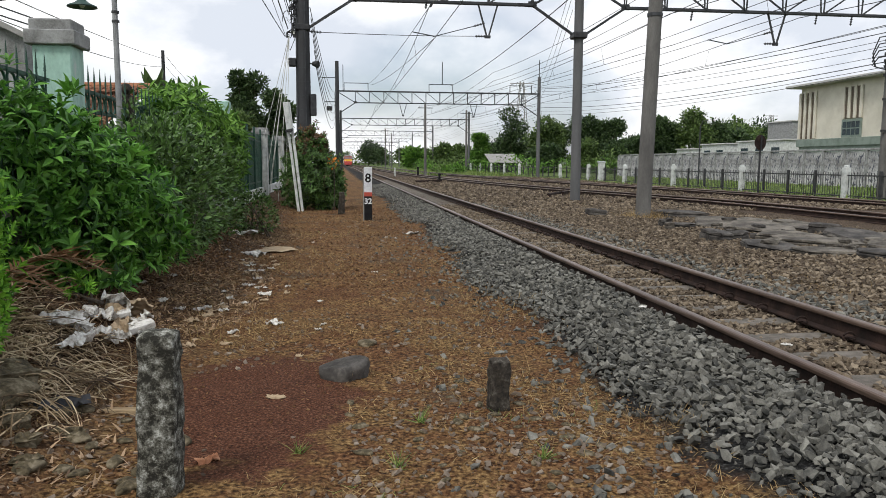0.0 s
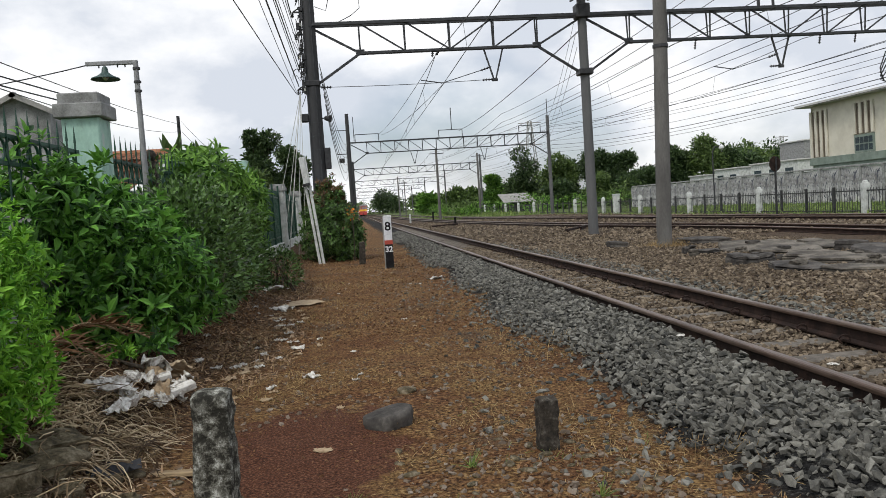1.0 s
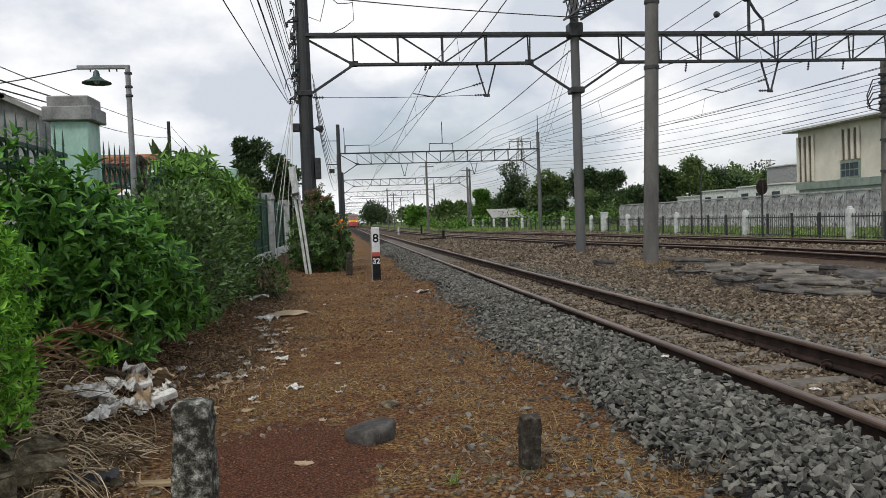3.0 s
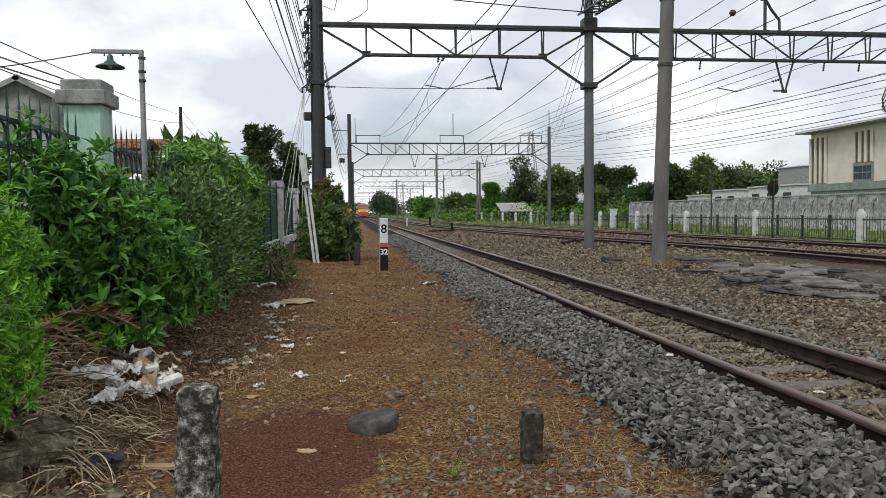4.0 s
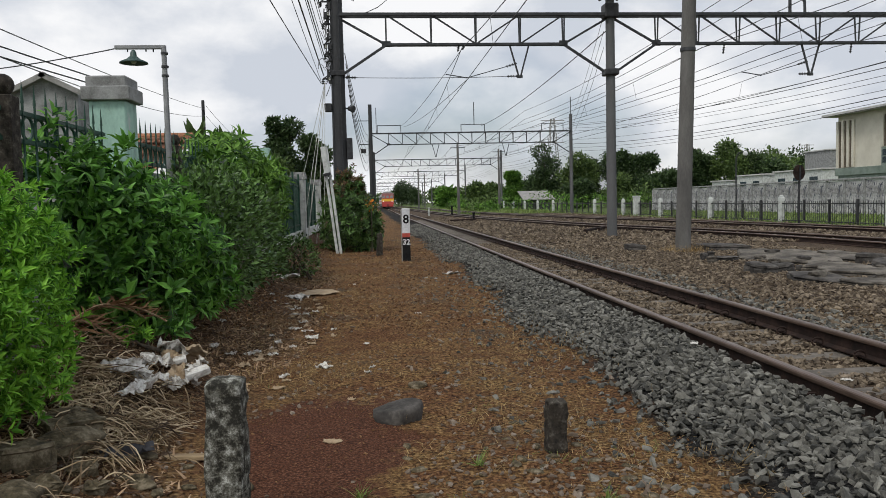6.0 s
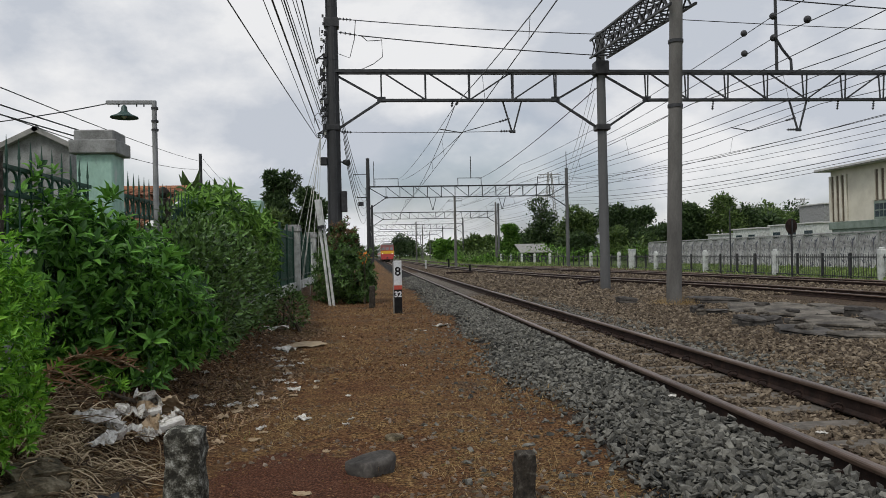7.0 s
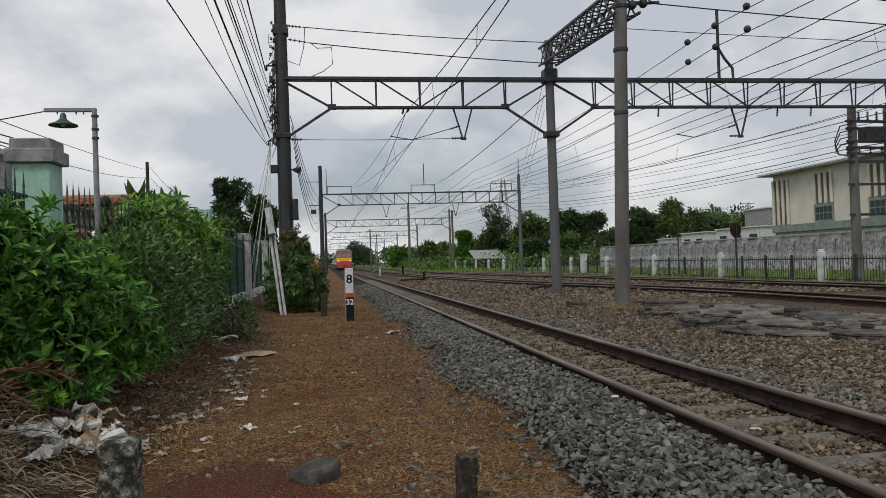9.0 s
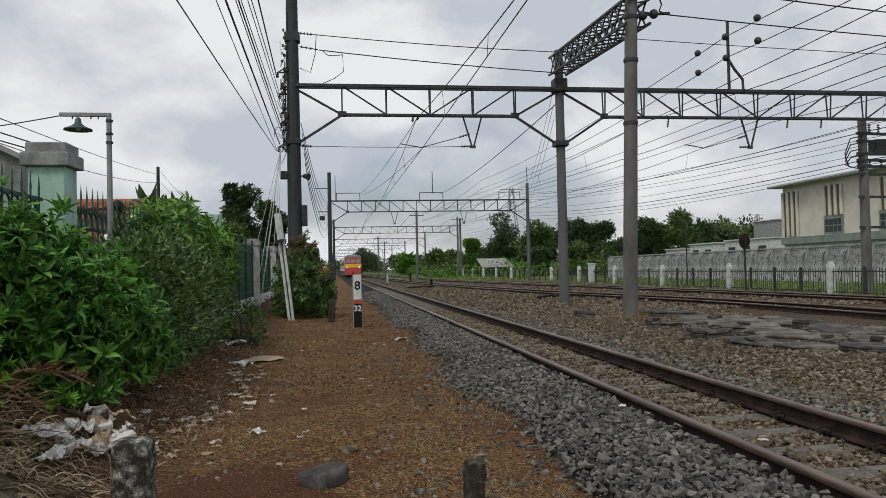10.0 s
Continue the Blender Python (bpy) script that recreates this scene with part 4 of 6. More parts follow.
boundary_pillar(6.95, 0.34, 2.48, "mint", True, "mint green plastered pillar with a stepped grey cap", FX + 0.02)
boundary_pillar(17.3, 0.36, 2.78, "mint", False, "pale green plastered fence pillar")
boundary_pillar(26.0, 0.45, 2.35, "whitewash", True, "weathered white fence pillar with a square cap")
boundary_pillar(34.0, 0.45, 2.35, "whitewash", True, "weathered white fence pillar with a square cap")


def ball_post(y):
    root = thing("ball_post", "old square fence post with a stone ball on top", "post", m=pose(FX, y, 0))
    bm = BM()
    box(bm, (0, 0, 1.12), (0.15, 0.15, 2.24), 0.01)
    part("post", bm, M["block"], root)
    bm = BM()
    bmesh.ops.create_uvsphere(bm, u_segments=14, v_segments=10, radius=0.075, matrix=Matrix.Translation((0, 0, 2.31)))
    part("ball", bm, M["block"], root, smooth=True)


ball_post(4.75)
ball_post(9.3)


def spiked_fence(y0, y1, zr, tip):
    root = thing("spiked_fence", "dark green steel fence with spikes over a row of rings", "fence", m=pose(FX, 0, 0))
    bm = BM()
    box(bm, (0, (y0 + y1) / 2, 0.55), (0.16, y1 - y0, 1.1), 0.01)
    part("plinth", bm, M["plaster"], root, "stained grey concrete plinth")
    for z in (1.2, zr - 0.1, zr + 0.1):
        bm = BM()
        bar(bm, (0, y0, z), (0, y1, z), 0.035, 0.03)
        part("rail", bm, M["greenpaint"], root)
    ring = BM()
    tube(ring, [(0, 0.09 * math.cos(a), 0.085 * math.sin(a)) for a in [2 * math.pi * k / 16 for k in range(17)]], 0.012, 5)
    spike = BM()
    box(spike, (0, 0, (1.1 + tip - 0.16) / 2), (0.013, 0.013, tip - 0.16 - 1.1))
    rod(spike, (0, 0, tip - 0.16), (0, 0, tip), 0.012, 0.001, 6)
    rm = sm = None
    k = 0
    y = y0 + 0.1
    while y < y1:
        if rm is None:
            a, b = part("ring", ring, M["greenpaint"], root), part("spike", spike, M["greenpaint"], root)
            rm, sm = a.data, b.data
        else:
            a, b = new("ring", rm), new("spike", sm)
            a.parent = b.parent = root
        a.location = (0, y, zr)
        b.location = (0.02, y + 0.09, 0)
        y += 0.2
        k += 1
    return root


spiked_fence(1.2, 6.7, 2.05, 2.38)
spiked_fence(7.2, 16.9, 2.05, 2.42)


def panel_fence(y0, y1):
    root = thing("panel_fence", "dark green corrugated metal fence panels on a plinth", "fence", m=pose(FX, 0, 0))
    bm = BM()
    box(bm, (0, (y0 + y1) / 2, 0.3), (0.25, y1 - y0, 0.62), 0.02)
    part("plinth", bm, M["whitewash"], root)
    n = int((y1 - y0) / 0.14)
    bm = BM()
    box(bm, (0, 0, 1.45), (0.02, 0.1, 1.75), 0.004)
    me = None
    for k in range(n):
        ob = part("slat", bm, M["greenpaint"], root) if me is None else new("slat", me)
        me = ob.data
        ob.parent = root
        ob.location = (0.012 * (k % 2), y0 + 0.07 + k * 0.14, 0)
    for y in np.arange(y0 + 0.3, y1, 1.9):
        bm = BM()
        box(bm, (0.05, y, 1.5), (0.06, 0.06, 2.0), 0.006)
        part("post", bm, M["greenpaint"], root)
    for z in (0.8, 2.1):
        bm = BM()
        box(bm, (0.03, (y0 + y1) / 2, z), (0.04, y1 - y0, 0.05))
        part("rail", bm, M["greenpaint"], root)


panel_fence(17.5, 25.8)
panel_fence(26.3, 33.8)


# ---------------------------------------------------------------- things on the path
def kilometre_post():
    root = thing("kilometre_post", "white, red and black kilometre post reading 8 over 32", "post", m=pose(0.52, 18.35, 0.02))
    w, d = 0.195, 0.12
    for name, z0, z1, m in (("black_foot", -0.05, 0.58, "black"), ("red_band", 0.58, 0.68, "red"), ("white_panel", 0.68, 1.3, "white")):
        bm = BM()
        box(bm, (0, 0, (z0 + z1) / 2), (w, d, z1 - z0), 0.008 if name != "red_band" else 0.002)
        part(name, bm, M[m], root)
    bm = BM()
    box(bm, (-w / 2 - 0.012, 0.02, 0.62), (0.024, d + 0.03, 1.28), 0.004)
    part("backing", bm, M["concrete"], root, "grey concrete edge")
    for text, z, size, m in (("8", 0.93, 0.3, "black"), ("32", 0.4, 0.19, "white")):
        cu = bpy.data.curves.new("numeral", "FONT")
        cu.body, cu.size, cu.align_x, cu.extrude = text, size, "CENTER", 0.002
        cu.offset = 0.006
        ob = new("numeral", cu)
        cu.materials.append(M[m])
        ob.parent = root
        ob.matrix_basis = pose(0, -d / 2 - 0.003, z, 90, 0, 0)
    return root


kilometre_post()


def stub_post(x, y, w, h, mat, label, name="stub_post", tilt=0.0, seed=1, d=None, taper=0.9):
    bm = BM()
    r = random.Random(seed)
    bmesh.ops.create_cube(bm, size=1, matrix=Matrix.Translation((0, 0, 0.5)))
    bmesh.ops.subdivide_edges(bm, edges=list(bm.edges), cuts=13, use_grid_fill=True)
    d = d or w
    for v in bm.verts:
        x0, y0, z0 = v.co
        k = 1 - (1 - taper) * z0
        q = max(abs(x0), abs(y0)) * 2
        rr = 1 - 0.12 * (abs(x0) * 2 * abs(y0) * 2) ** 3
        p = Vector((x0 * w * k * rr, y0 * d * k * rr, z0 * h - (0.06 if z0 < 0.01 else 0)))
        if z0 > 0.93:
            p.z -= 0.045 * (x0 * x0 + y0 * y0) * 4 * h ** 0.5 * 0.4
            p.z += 0.012 * noise.noise(p * 22 + Vector((seed, 0, 0)))
        nn = noise.noise(p * 13 + Vector((seed * 3.1, 0, 0))) * 0.014 + noise.noise(p * 34) * 0.009 + noise.noise(p * 75) * 0.005
        p += Vector((x0, y0, 0)).normalized() * nn if q > 0.1 else Vector((0, 0, nn))
        v.co = p
    ob = part(name, bm, M[mat], smooth=True)
    ob.matrix_world = pose(x, y, height(x, y), 0, tilt, r.uniform(-8, 8))
    return tagged(ob, label, "post")


stub_post(-0.99, 2.62, 0.182, 0.72, "mossy", "rough grey stone marker post blotched with lichen", "stone_post", 1.5, 3, 0.165, 0.84)
stub_post(0.7, 3.55, 0.12, 0.3, "block", "short dark stone stub in the dry grass", "stub_post", 1, 5)
stub_post(-0.13, 20.8, 0.17, 0.62, "block", "short dark wooden stub beside the path", "stub_post", 2, 7)


def boulder(x, y, s, label, seed, mat="slabrock", sink=0.3, name="rock", cut=9.0):
    """A rock: a lumpy ball, its top planed off where cut is less than its height."""
    v, f = rock_template(seed, 3, 0.16, 0.75)
    bm = BM()
    vs = [bm.verts.new((p[0] * s[0], p[1] * s[1], min(p[2], cut + 0.12 * p[0] + 0.06 * noise.noise((p[0] * 3, p[1] * 3, seed))) * s[2])) for p in v]
    for t in f:
        bm.faces.new([vs[i] for i in t])
    ob = part(name, bm, M[mat], smooth=True)
    ob.matrix_world = pose(x, y, height(x, y) + s[2] * sink, 0, 0, seed * 37)
    return tagged(ob, label, "rock")


boulder(-0.17, 4.35, (0.165, 0.17, 0.2), "flat-topped grey half-buried rock on the path", 20, "darkslab", 0.15, cut=0.34)
boulder(0.0, 5.3, (0.1, 0.09, 0.035), "flat grey stone on the path", 22, "earthstone", sink=0.4)


def path_cover():
    rs = np.random.RandomState(8)

    def blades(name, label, n, xr, yr, length, mat, cond=None, flat=0.35, power=1.5, width=0.03, bare=0.08):
        x = rs.uniform(*xr, n)
        y = yr[0] + (yr[1] - yr[0]) * rs.uniform(0, 1, n) ** power
        nz = np.array([noise.noise((a * 0.9 + 3, b * 0.6, 1.7)) + 0.5 * noise.noise((a * 3.3, b * 2.6, 5.7)) for a, b in zip(x, y)])
        keep = nz > bare + rs.normal(0, 0.12, n)
        red = ((x + 0.75) / 0.6) ** 2 + ((y - 3.9) / 1.1) ** 2 < 1
        keep &= ~red
        if cond is not None:
            keep &= cond(x, y)
        x, y = x[keep], y[keep]
        z = np.array([height(a, b) for a, b in zip(x, y)]) + 0.002
        d = rs.normal(size=(len(x), 3))
        d[:, 2] = np.abs(d[:, 2]) * flat + 0.05
        s = length * rs.uniform(0.5, 1.3, len(x))
        ob = scatter(name, [BLADE], np.stack([x, y, z], 1), frames_of(d, 0.4, rs), np.stack([np.full(len(x), width * length * 2), s, s], 1), M[mat])
        return tagged(ob, label, "grass", kind="stuff")

    blades("dry_grass", "trampled dry straw-coloured grass on the path", 42000, (-1.9, 1.75), (1.6, 14), 0.07, "straw")
    blades("dry_grass", "dry grass along the far path", 9000, (-1.8, 1.9), (13, 30), 0.1, "straw")
    blades("dry_grass", "upright tufts of dry yellow grass at the path edges", 9000, (-1.7, 1.8), (3, 22), 0.12, "straw", lambda x, y: (np.abs(x - 0.05) > 0.85) & (np.array([noise.noise((a * 1.7, b * 1.1, 31.0)) for a, b in zip(x, y)]) > 0.12), 1.6, 1.3, 0.02)
    blades("green_grass", "sparse green grass blades on the path", 3500, (-1.6, 1.7), (2.2, 16), 0.06, "grass", lambda x, y: np.array([noise.noise((a * 1.3, b * 1.1, 47.0)) for a, b in zip(x, y)]) > 0.2, 0.9, 1.4, 0.03)
    blades("dry_stalks", "pale dry stalks spread over the rubbish heap", 1500, (-2.45, -1.6), (3.2, 4.9), 0.15, "straw", lambda x, y: np.hypot(x + 1.85, y - 5.0) > 0.3, 0.25, 1.0, 0.012, -9)
    blades("dry_grass", "dry yellow grass round the foot of the pole", 700, (6.85, 7.75), (16.9, 18.0), 0.2, "straw", None, 1.4, 1.0, 0.02, -9)
    blades("dry_grass", "patch of rusty dry grass in the far gravel", 900, (4.47, 5.47), (6.32, 8.32), 0.07, "straw", lambda x, y: np.hypot((x - 4.97) / 0.45, (y - 7.32) / 0.9) + rs.normal(0, 0.2, len(x)) < 1, 0.5, 1.0, 0.03, -9)
    blades("leaf_litter", "dead leaves and twigs under the shrubs", 15000, (-2.7, -0.9), (2.2, 15), 0.07, "litter", lambda x, y: x < -1.15 + 0.25 * np.sin(y), 0.3, 1.2, 0.12, -0.3)
    blades("dry_grass", "tufts of dry grass among the far gravel", 2500, (4.4, 10.5), (6, 26), 0.08, "straw", None, 0.6, 1.2)


path_cover()


# ---------------------------------------------------------------- far side: fence, wall and house
def steel_fence():
    root = thing("trackside_fence", "dark steel railing fence between white concrete posts", "fence")
    x = 19.4
    bm = BM()
    box(bm, (0, 0, 0.6), (0.25, 0.25, 1.4), 0.02)
    box(bm, (0, 0, 1.33), (0.17, 0.17, 0.12), 0.03)
    me = None
    for y in np.arange(19.1, 120, 7.8):
        ob = part("concrete_post", bm, M["whitewash"], root, "weathered white concrete post") if me is None else new("concrete_post", me)
        me = ob.data
        ob.parent = root
        ob.location = (x, y, 0)
    bm = BM()
    box(bm, (0, 0, 0.55), (0.1, 0.1, 1.26), 0.01)
    me = None
    for k, y in enumerate(np.arange(19.1, 120, 7.8 / 4)):
        if k % 4 == 0:
            continue
        ob = part("steel_post", bm, M["dark"], root) if me is None else new("steel_post", me)
        me = ob.data
        ob.parent = root
        ob.location = (x, y, 0)
    for z in (0.2, 1.0):
        bm = BM()
        bar(bm, (x, 19.1, z), (x, 120, z), 0.08, 0.05)
        part("rail", bm, M["dark"], root)
    bm = BM()
    bar(bm, (0, 0, 0.1), (0, 0, 1.12), 0.013, 0.02)
    me = None
    for y in np.arange(20.5, 62, 0.16):
        ob = part("picket", bm, M["dark"], root) if me is None else new("picket", me)
        me = ob.data
        ob.parent = root
        ob.location = (x, y, 0)


steel_fence()
gate = thing("gate_post", "tall weathered white concrete gate post on the far fence", "post", m=pose(19.3, 54.8, 0))
part("shaft", box(BM(), (0, 0, 0.7), (0.42, 0.42, 1.6), 0.02), M["whitewash"], gate)
part("cap", box(BM(), (0, 0, 1.53), (0.5, 0.5, 0.1), 0.02), M["whitewash"], gate)


def graffiti_wall():
    root = thing("boundary_wall", "weathered concrete panel wall covered in faded graffiti", "wall")
    x = 30.0
    n = int((78 - 24) / 2.0)
    bm = BM()
    box(bm, (0, 0, 1.1), (0.1, 1.98, 2.2), 0.01)
    bp = BM()
    box(bp, (-0.06, 0, 1.15), (0.16, 0.18, 2.3), 0.01)
    me = mp = None
    for k in range(n + 1):
        y = 24 + 2.0 * k
        a = part("panel", bm, M["graffiti"], root) if me is None else new("panel", me)
        b = part("wall_post", bp, M["plaster"], root) if mp is None else new("wall_post", mp)
        me, mp = a.data, b.data
        a.parent = b.parent = root
        a.location, b.location = (x, y + 1, 0), (x, y, 0)
    bm = BM()
    box(bm, (x - 0.02, 51.5, 2.3), (0.22, 56, 0.12), 0.02)
    part("coping", bm, M["plaster"], root)


graffiti_wall()


def house():
    root = thing("house", "two-storey cream building with brown pilasters and a flat eave", "building", m=pose(35, 0, 0))
    y0, y1, zt = 28.0, 54.7, 7.0
    bm = BM()
    box(bm, (6, (y0 + y1) / 2, 3.6), (12, y1 - y0, 7.2), 0.02)
    part("wall", bm, M["cream"], root)
    bm = BM()
    box(bm, (6, (y0 + y1) / 2, 7.28), (13.6, y1 - y0 + 1.8, 0.2), 0.03)
    part("roof", bm, M["roofedge"], root, "flat overhanging eave")
    bm = BM()
    box(bm, (6, (y0 + y1) / 2, 7.44), (10.5, y1 - y0 - 1.0, 0.3), 0.1)
    part("roof_top", bm, M["plaster"], root)
    bm = BM()
    box(bm, (-0.06, (y0 + y1) / 2, 3.0), (0.3, y1 - y0 + 0.1, 0.55), 0.02)
    part("band", bm, M["greengrey"], root, "grey-green band between the storeys")
    bm = BM()
    box(bm, (-0.04, (y0 + y1) / 2, 2.2), (0.12, y1 - y0 - 0.4, 1.1), 0.02)
    part("lower_band", bm, M["greengrey"], root)
    for g in (54.6, 49.5, 43.9, 38.3):
        wide = g < 52
        n, pitch = 4, 0.62
        span = pitch * (n - 1)
        z0 = 4.6 if wide else 3.32
        mid = g - span / 2
        part("recess", box(BM(), (-0.02, mid, (z0 + 6.75) / 2), (0.06, span + 0.16, 6.75 - z0), 0.005), M["pilaster"], root, "brown recessed panel")
        for k in range(n):
            part("fin", box(BM(), (-0.09, g - k * pitch, (z0 + 6.78) / 2), (0.1, 0.27, 6.78 - z0), 0.008), M["cream"], root)
        if wide:
            win = part("window", box(BM(), (-0.03, mid, 3.92), (0.12, span + 0.2, 1.25), 0.01), M["greengrey"], root)
            for a in range(4):
                for b in range(2):
                    part("pane", box(BM(), (-0.09, mid + (a - 1.5) * 0.46, 3.66 + b * 0.5), (0.04, 0.38, 0.42), 0.004), M["glass"], win)
    return root


house()
# ---------------------------------------------------------------- fittings on the near mast
def mast_fittings():
    x0 = -1.33
    r = G1
    for z in (3.6, 5.5, 6.2, 7.2, 8.9, 10.1):
        part("steel_band", rod(BM(), (x0, 0, z - 0.04), (x0, 0, z + 0.04), 0.25 - 0.006 * z, n=14), M["dark"], r)
    part("collar", box(BM(), (x0, 0, 9.55), (0.52, 0.42, 0.34), 0.03), M["dark"], r, "dark clamp round the mast head")
    part("switch_box", box(BM(), (x0 + 0.33, -0.1, 3.35), (0.2, 0.26, 0.72), 0.02), M["dark"], r, "dark steel switch box")
    part("loudspeaker", box(BM(), (x0 - 0.35, -0.1, 4.75), (0.26, 0.22, 0.28), 0.03), M["dark"], r)
    part("spotlight", rod(BM(), (x0 + 0.33, -0.1, 4.72), (x0 + 0.5, -0.2, 4.68), 0.07, 0.12, 12), M["dark"], r)
    part("spotlight_arm", rod(BM(), (x0, -0.05, 4.72), (x0 + 0.36, -0.1, 4.72), 0.025, n=6), M["dark"], r)
    for k, (z, l) in enumerate(((8.3, 0.5), (7.55, 0.45), (6.9, 0.4), (6.55, 0.4), (5.72, 0.5))):
        bm = BM()
        bar(bm, (x0, -0.1, z), (x0 - l, -0.12, z), 0.05, 0.05)
        bar(bm, (x0, -0.1, z + 0.32), (x0 - l, -0.12, z), 0.035, 0.035)
        part("side_bracket", bm, M["dark"], r)
        insulator(r, (x0 - l, -0.12, z), (x0 - l, -0.12, z - 0.18), 3, 0.05)
    bm = BM()
    tube(bm, [(x0 - l + 0.35 * math.cos(a) * 0.4, -0.2, 6.1 + 0.3 * math.sin(a)) for a in [0.3 * k for k in range(12)]], 0.012, 5)
    part("cable_loop", bm, M["wire"], r)
    rr = random.Random(4)
    for k in range(6):
        dx = -0.22 - 0.028 * k
        bm = BM()
        tube(bm, [(x0 + dx + rr.uniform(-0.025, 0.025), -0.14, 5.6 + j * (3.4 - 0.3 * k) / 6) for j in range(7)], 0.014, 5)
        part("riser_cable", bm, M["wire"], r)
    for k in range(12):
        z = 5.6 + 0.32 * k + rr.uniform(-0.1, 0.1)
        part("junction_box", box(BM(), (x0 - rr.uniform(0.2, 0.36), -0.16, z), (rr.uniform(0.06, 0.16), 0.12, rr.uniform(0.08, 0.26)), 0.01), M["dark"], r)
        a = (x0 - 0.2, -0.2, z)
        e = (x0 - rr.uniform(0.35, 0.55), -0.2, z + rr.uniform(-0.4, 0.2))
        part("drop_cable", tube(BM(), [a, (a[0] - 0.2, -0.22, min(a[2], e[2]) - 0.12), e], 0.012, 5), M["wire"], r)
    for k in range(22):
        z = 0.9 + 0.46 * k
        part("strap", rod(BM(), (x0, 0, z - 0.012), (x0, 0, z + 0.012), 0.275 - 0.0062 * z, n=14), M["steel"], r)
    for dx, dy, za, zb in ((-0.2, -0.17, 0.0, 10.4), (0.1, -0.235, 0.0, 9.2), (0.22, -0.12, 3.6, 9.6)):
        part("conduit", rod(BM(), (x0 + dx, dy, za), (x0 + dx * 0.8, dy * 0.82, zb), 0.022, n=6), M["steel"], r)
    for k in range(16):
        z = 5.7 + 0.27 * k
        part("spool_insulator", lathe(BM(), [(0.02, -0.05), (0.045, -0.04), (0.03, 0.0), (0.045, 0.04), (0.02, 0.05)], 8, (x0 - 0.26 - rr.uniform(0, 0.1), -0.2, z)), M["palewire"] if k % 4 == 0 else M["dark"], r)
    # strain fittings and jumpers on the track side
    for (a, b) in (((-1.08, 0, 9.72), (-0.62, 0, 9.68)), ((-1.08, 0, 9.25), (-0.45, 0, 9.15)), ((-1.08, 0, 5.78), (-0.7, 0, 5.77))):
        insulator(r, a, b, 4, 0.06)
    for pts in ([(-0.5, 0, 9.68), (-0.55, 0, 9.0), (-0.72, 0, 8.35), (-1.1, 0, 8.5)], [(-0.3, 0, 9.12), (-0.1, 0, 8.95), (0.3, 0, 8.97), (0.4, 0, 9.0)], [(0.4, 0, 9.0), (0.42, 0, 8.4), (0.1, 0, 8.15), (-0.4, 0, 7.92)]):
        part("jumper_cable", tube(BM(), pts, 0.014, 5), M["wire"], r)
    insulator(r, (3.05, 0, 6.85), (2.95, -0.1, 6.68), 3, 0.05)
    insulator(r, (2.85, 0, 6.85), (2.8, -0.1, 6.62), 3, 0.05)
    for xv in (4.97, 15.63):
        insulator(r, (xv - 0.08, 0, 5.78), (xv - 0.45, 0, 5.77), 4, 0.05)
        insulator(r, (xv - 0.1, 0, 6.22), (xv - 0.5, 0, 6.1), 4, 0.05)
        part("steady_arm", bar(BM(), (xv - 0.5, 0, 6.1), (xv - 1.9, 0, 5.72), 0.025, 0.025), M["steel"], r)
        part("steady_arm", bar(BM(), (xv - 1.9, 0, 5.74), (xv - 2.6, 0, 5.86), 0.03, 0.03), M["steel"], r)
    for xv in (10.9, 12.4, 17.2, 18.6):
        insulator(r, (xv, 0, 6.85), (xv - 0.05, 0, 6.5), 4, 0.05)
    # riser over the right-hand span
    part("riser_pole", bar(BM(), (14.85, 0, 7.9), (14.85, 0, 10.55), 0.09, 0.07), M["dark"], r)
    part("riser_brace", tube(BM(), [(14.85, 0, 9.1), (15.1, 0, 8.7), (15.4, 0, 8.35), (15.42, 0, 7.9)], 0.05, 6), M["steel"], r)
    for z in (9.95, 9.15):
        for dy in (0.0, -2.2, 2.2):
            bm = BM()
            bmesh.ops.create_uvsphere(bm, u_segments=10, v_segments=8, radius=0.13, matrix=Matrix.Translation((14.85 - 0.1, dy, z)))
            part("ball_insulator", bm, M["dark"], r)
    # mast head of the inner mast: bundle of fittings
    part("head_collar", box(BM(), (8.22, 0, 8.0), (0.5, 0.5, 0.5), 0.04), M["dark"], r)
    part("brace_collar", box(BM(), (8.22, 0, 5.88), (0.5, 0.5, 0.22), 0.03), M["dark"], r)
    part("brace_collar", box(BM(), (-1.33, 0, 5.9), (0.5, 0.5, 0.2), 0.03), M["dark"], r)


mast_fittings()

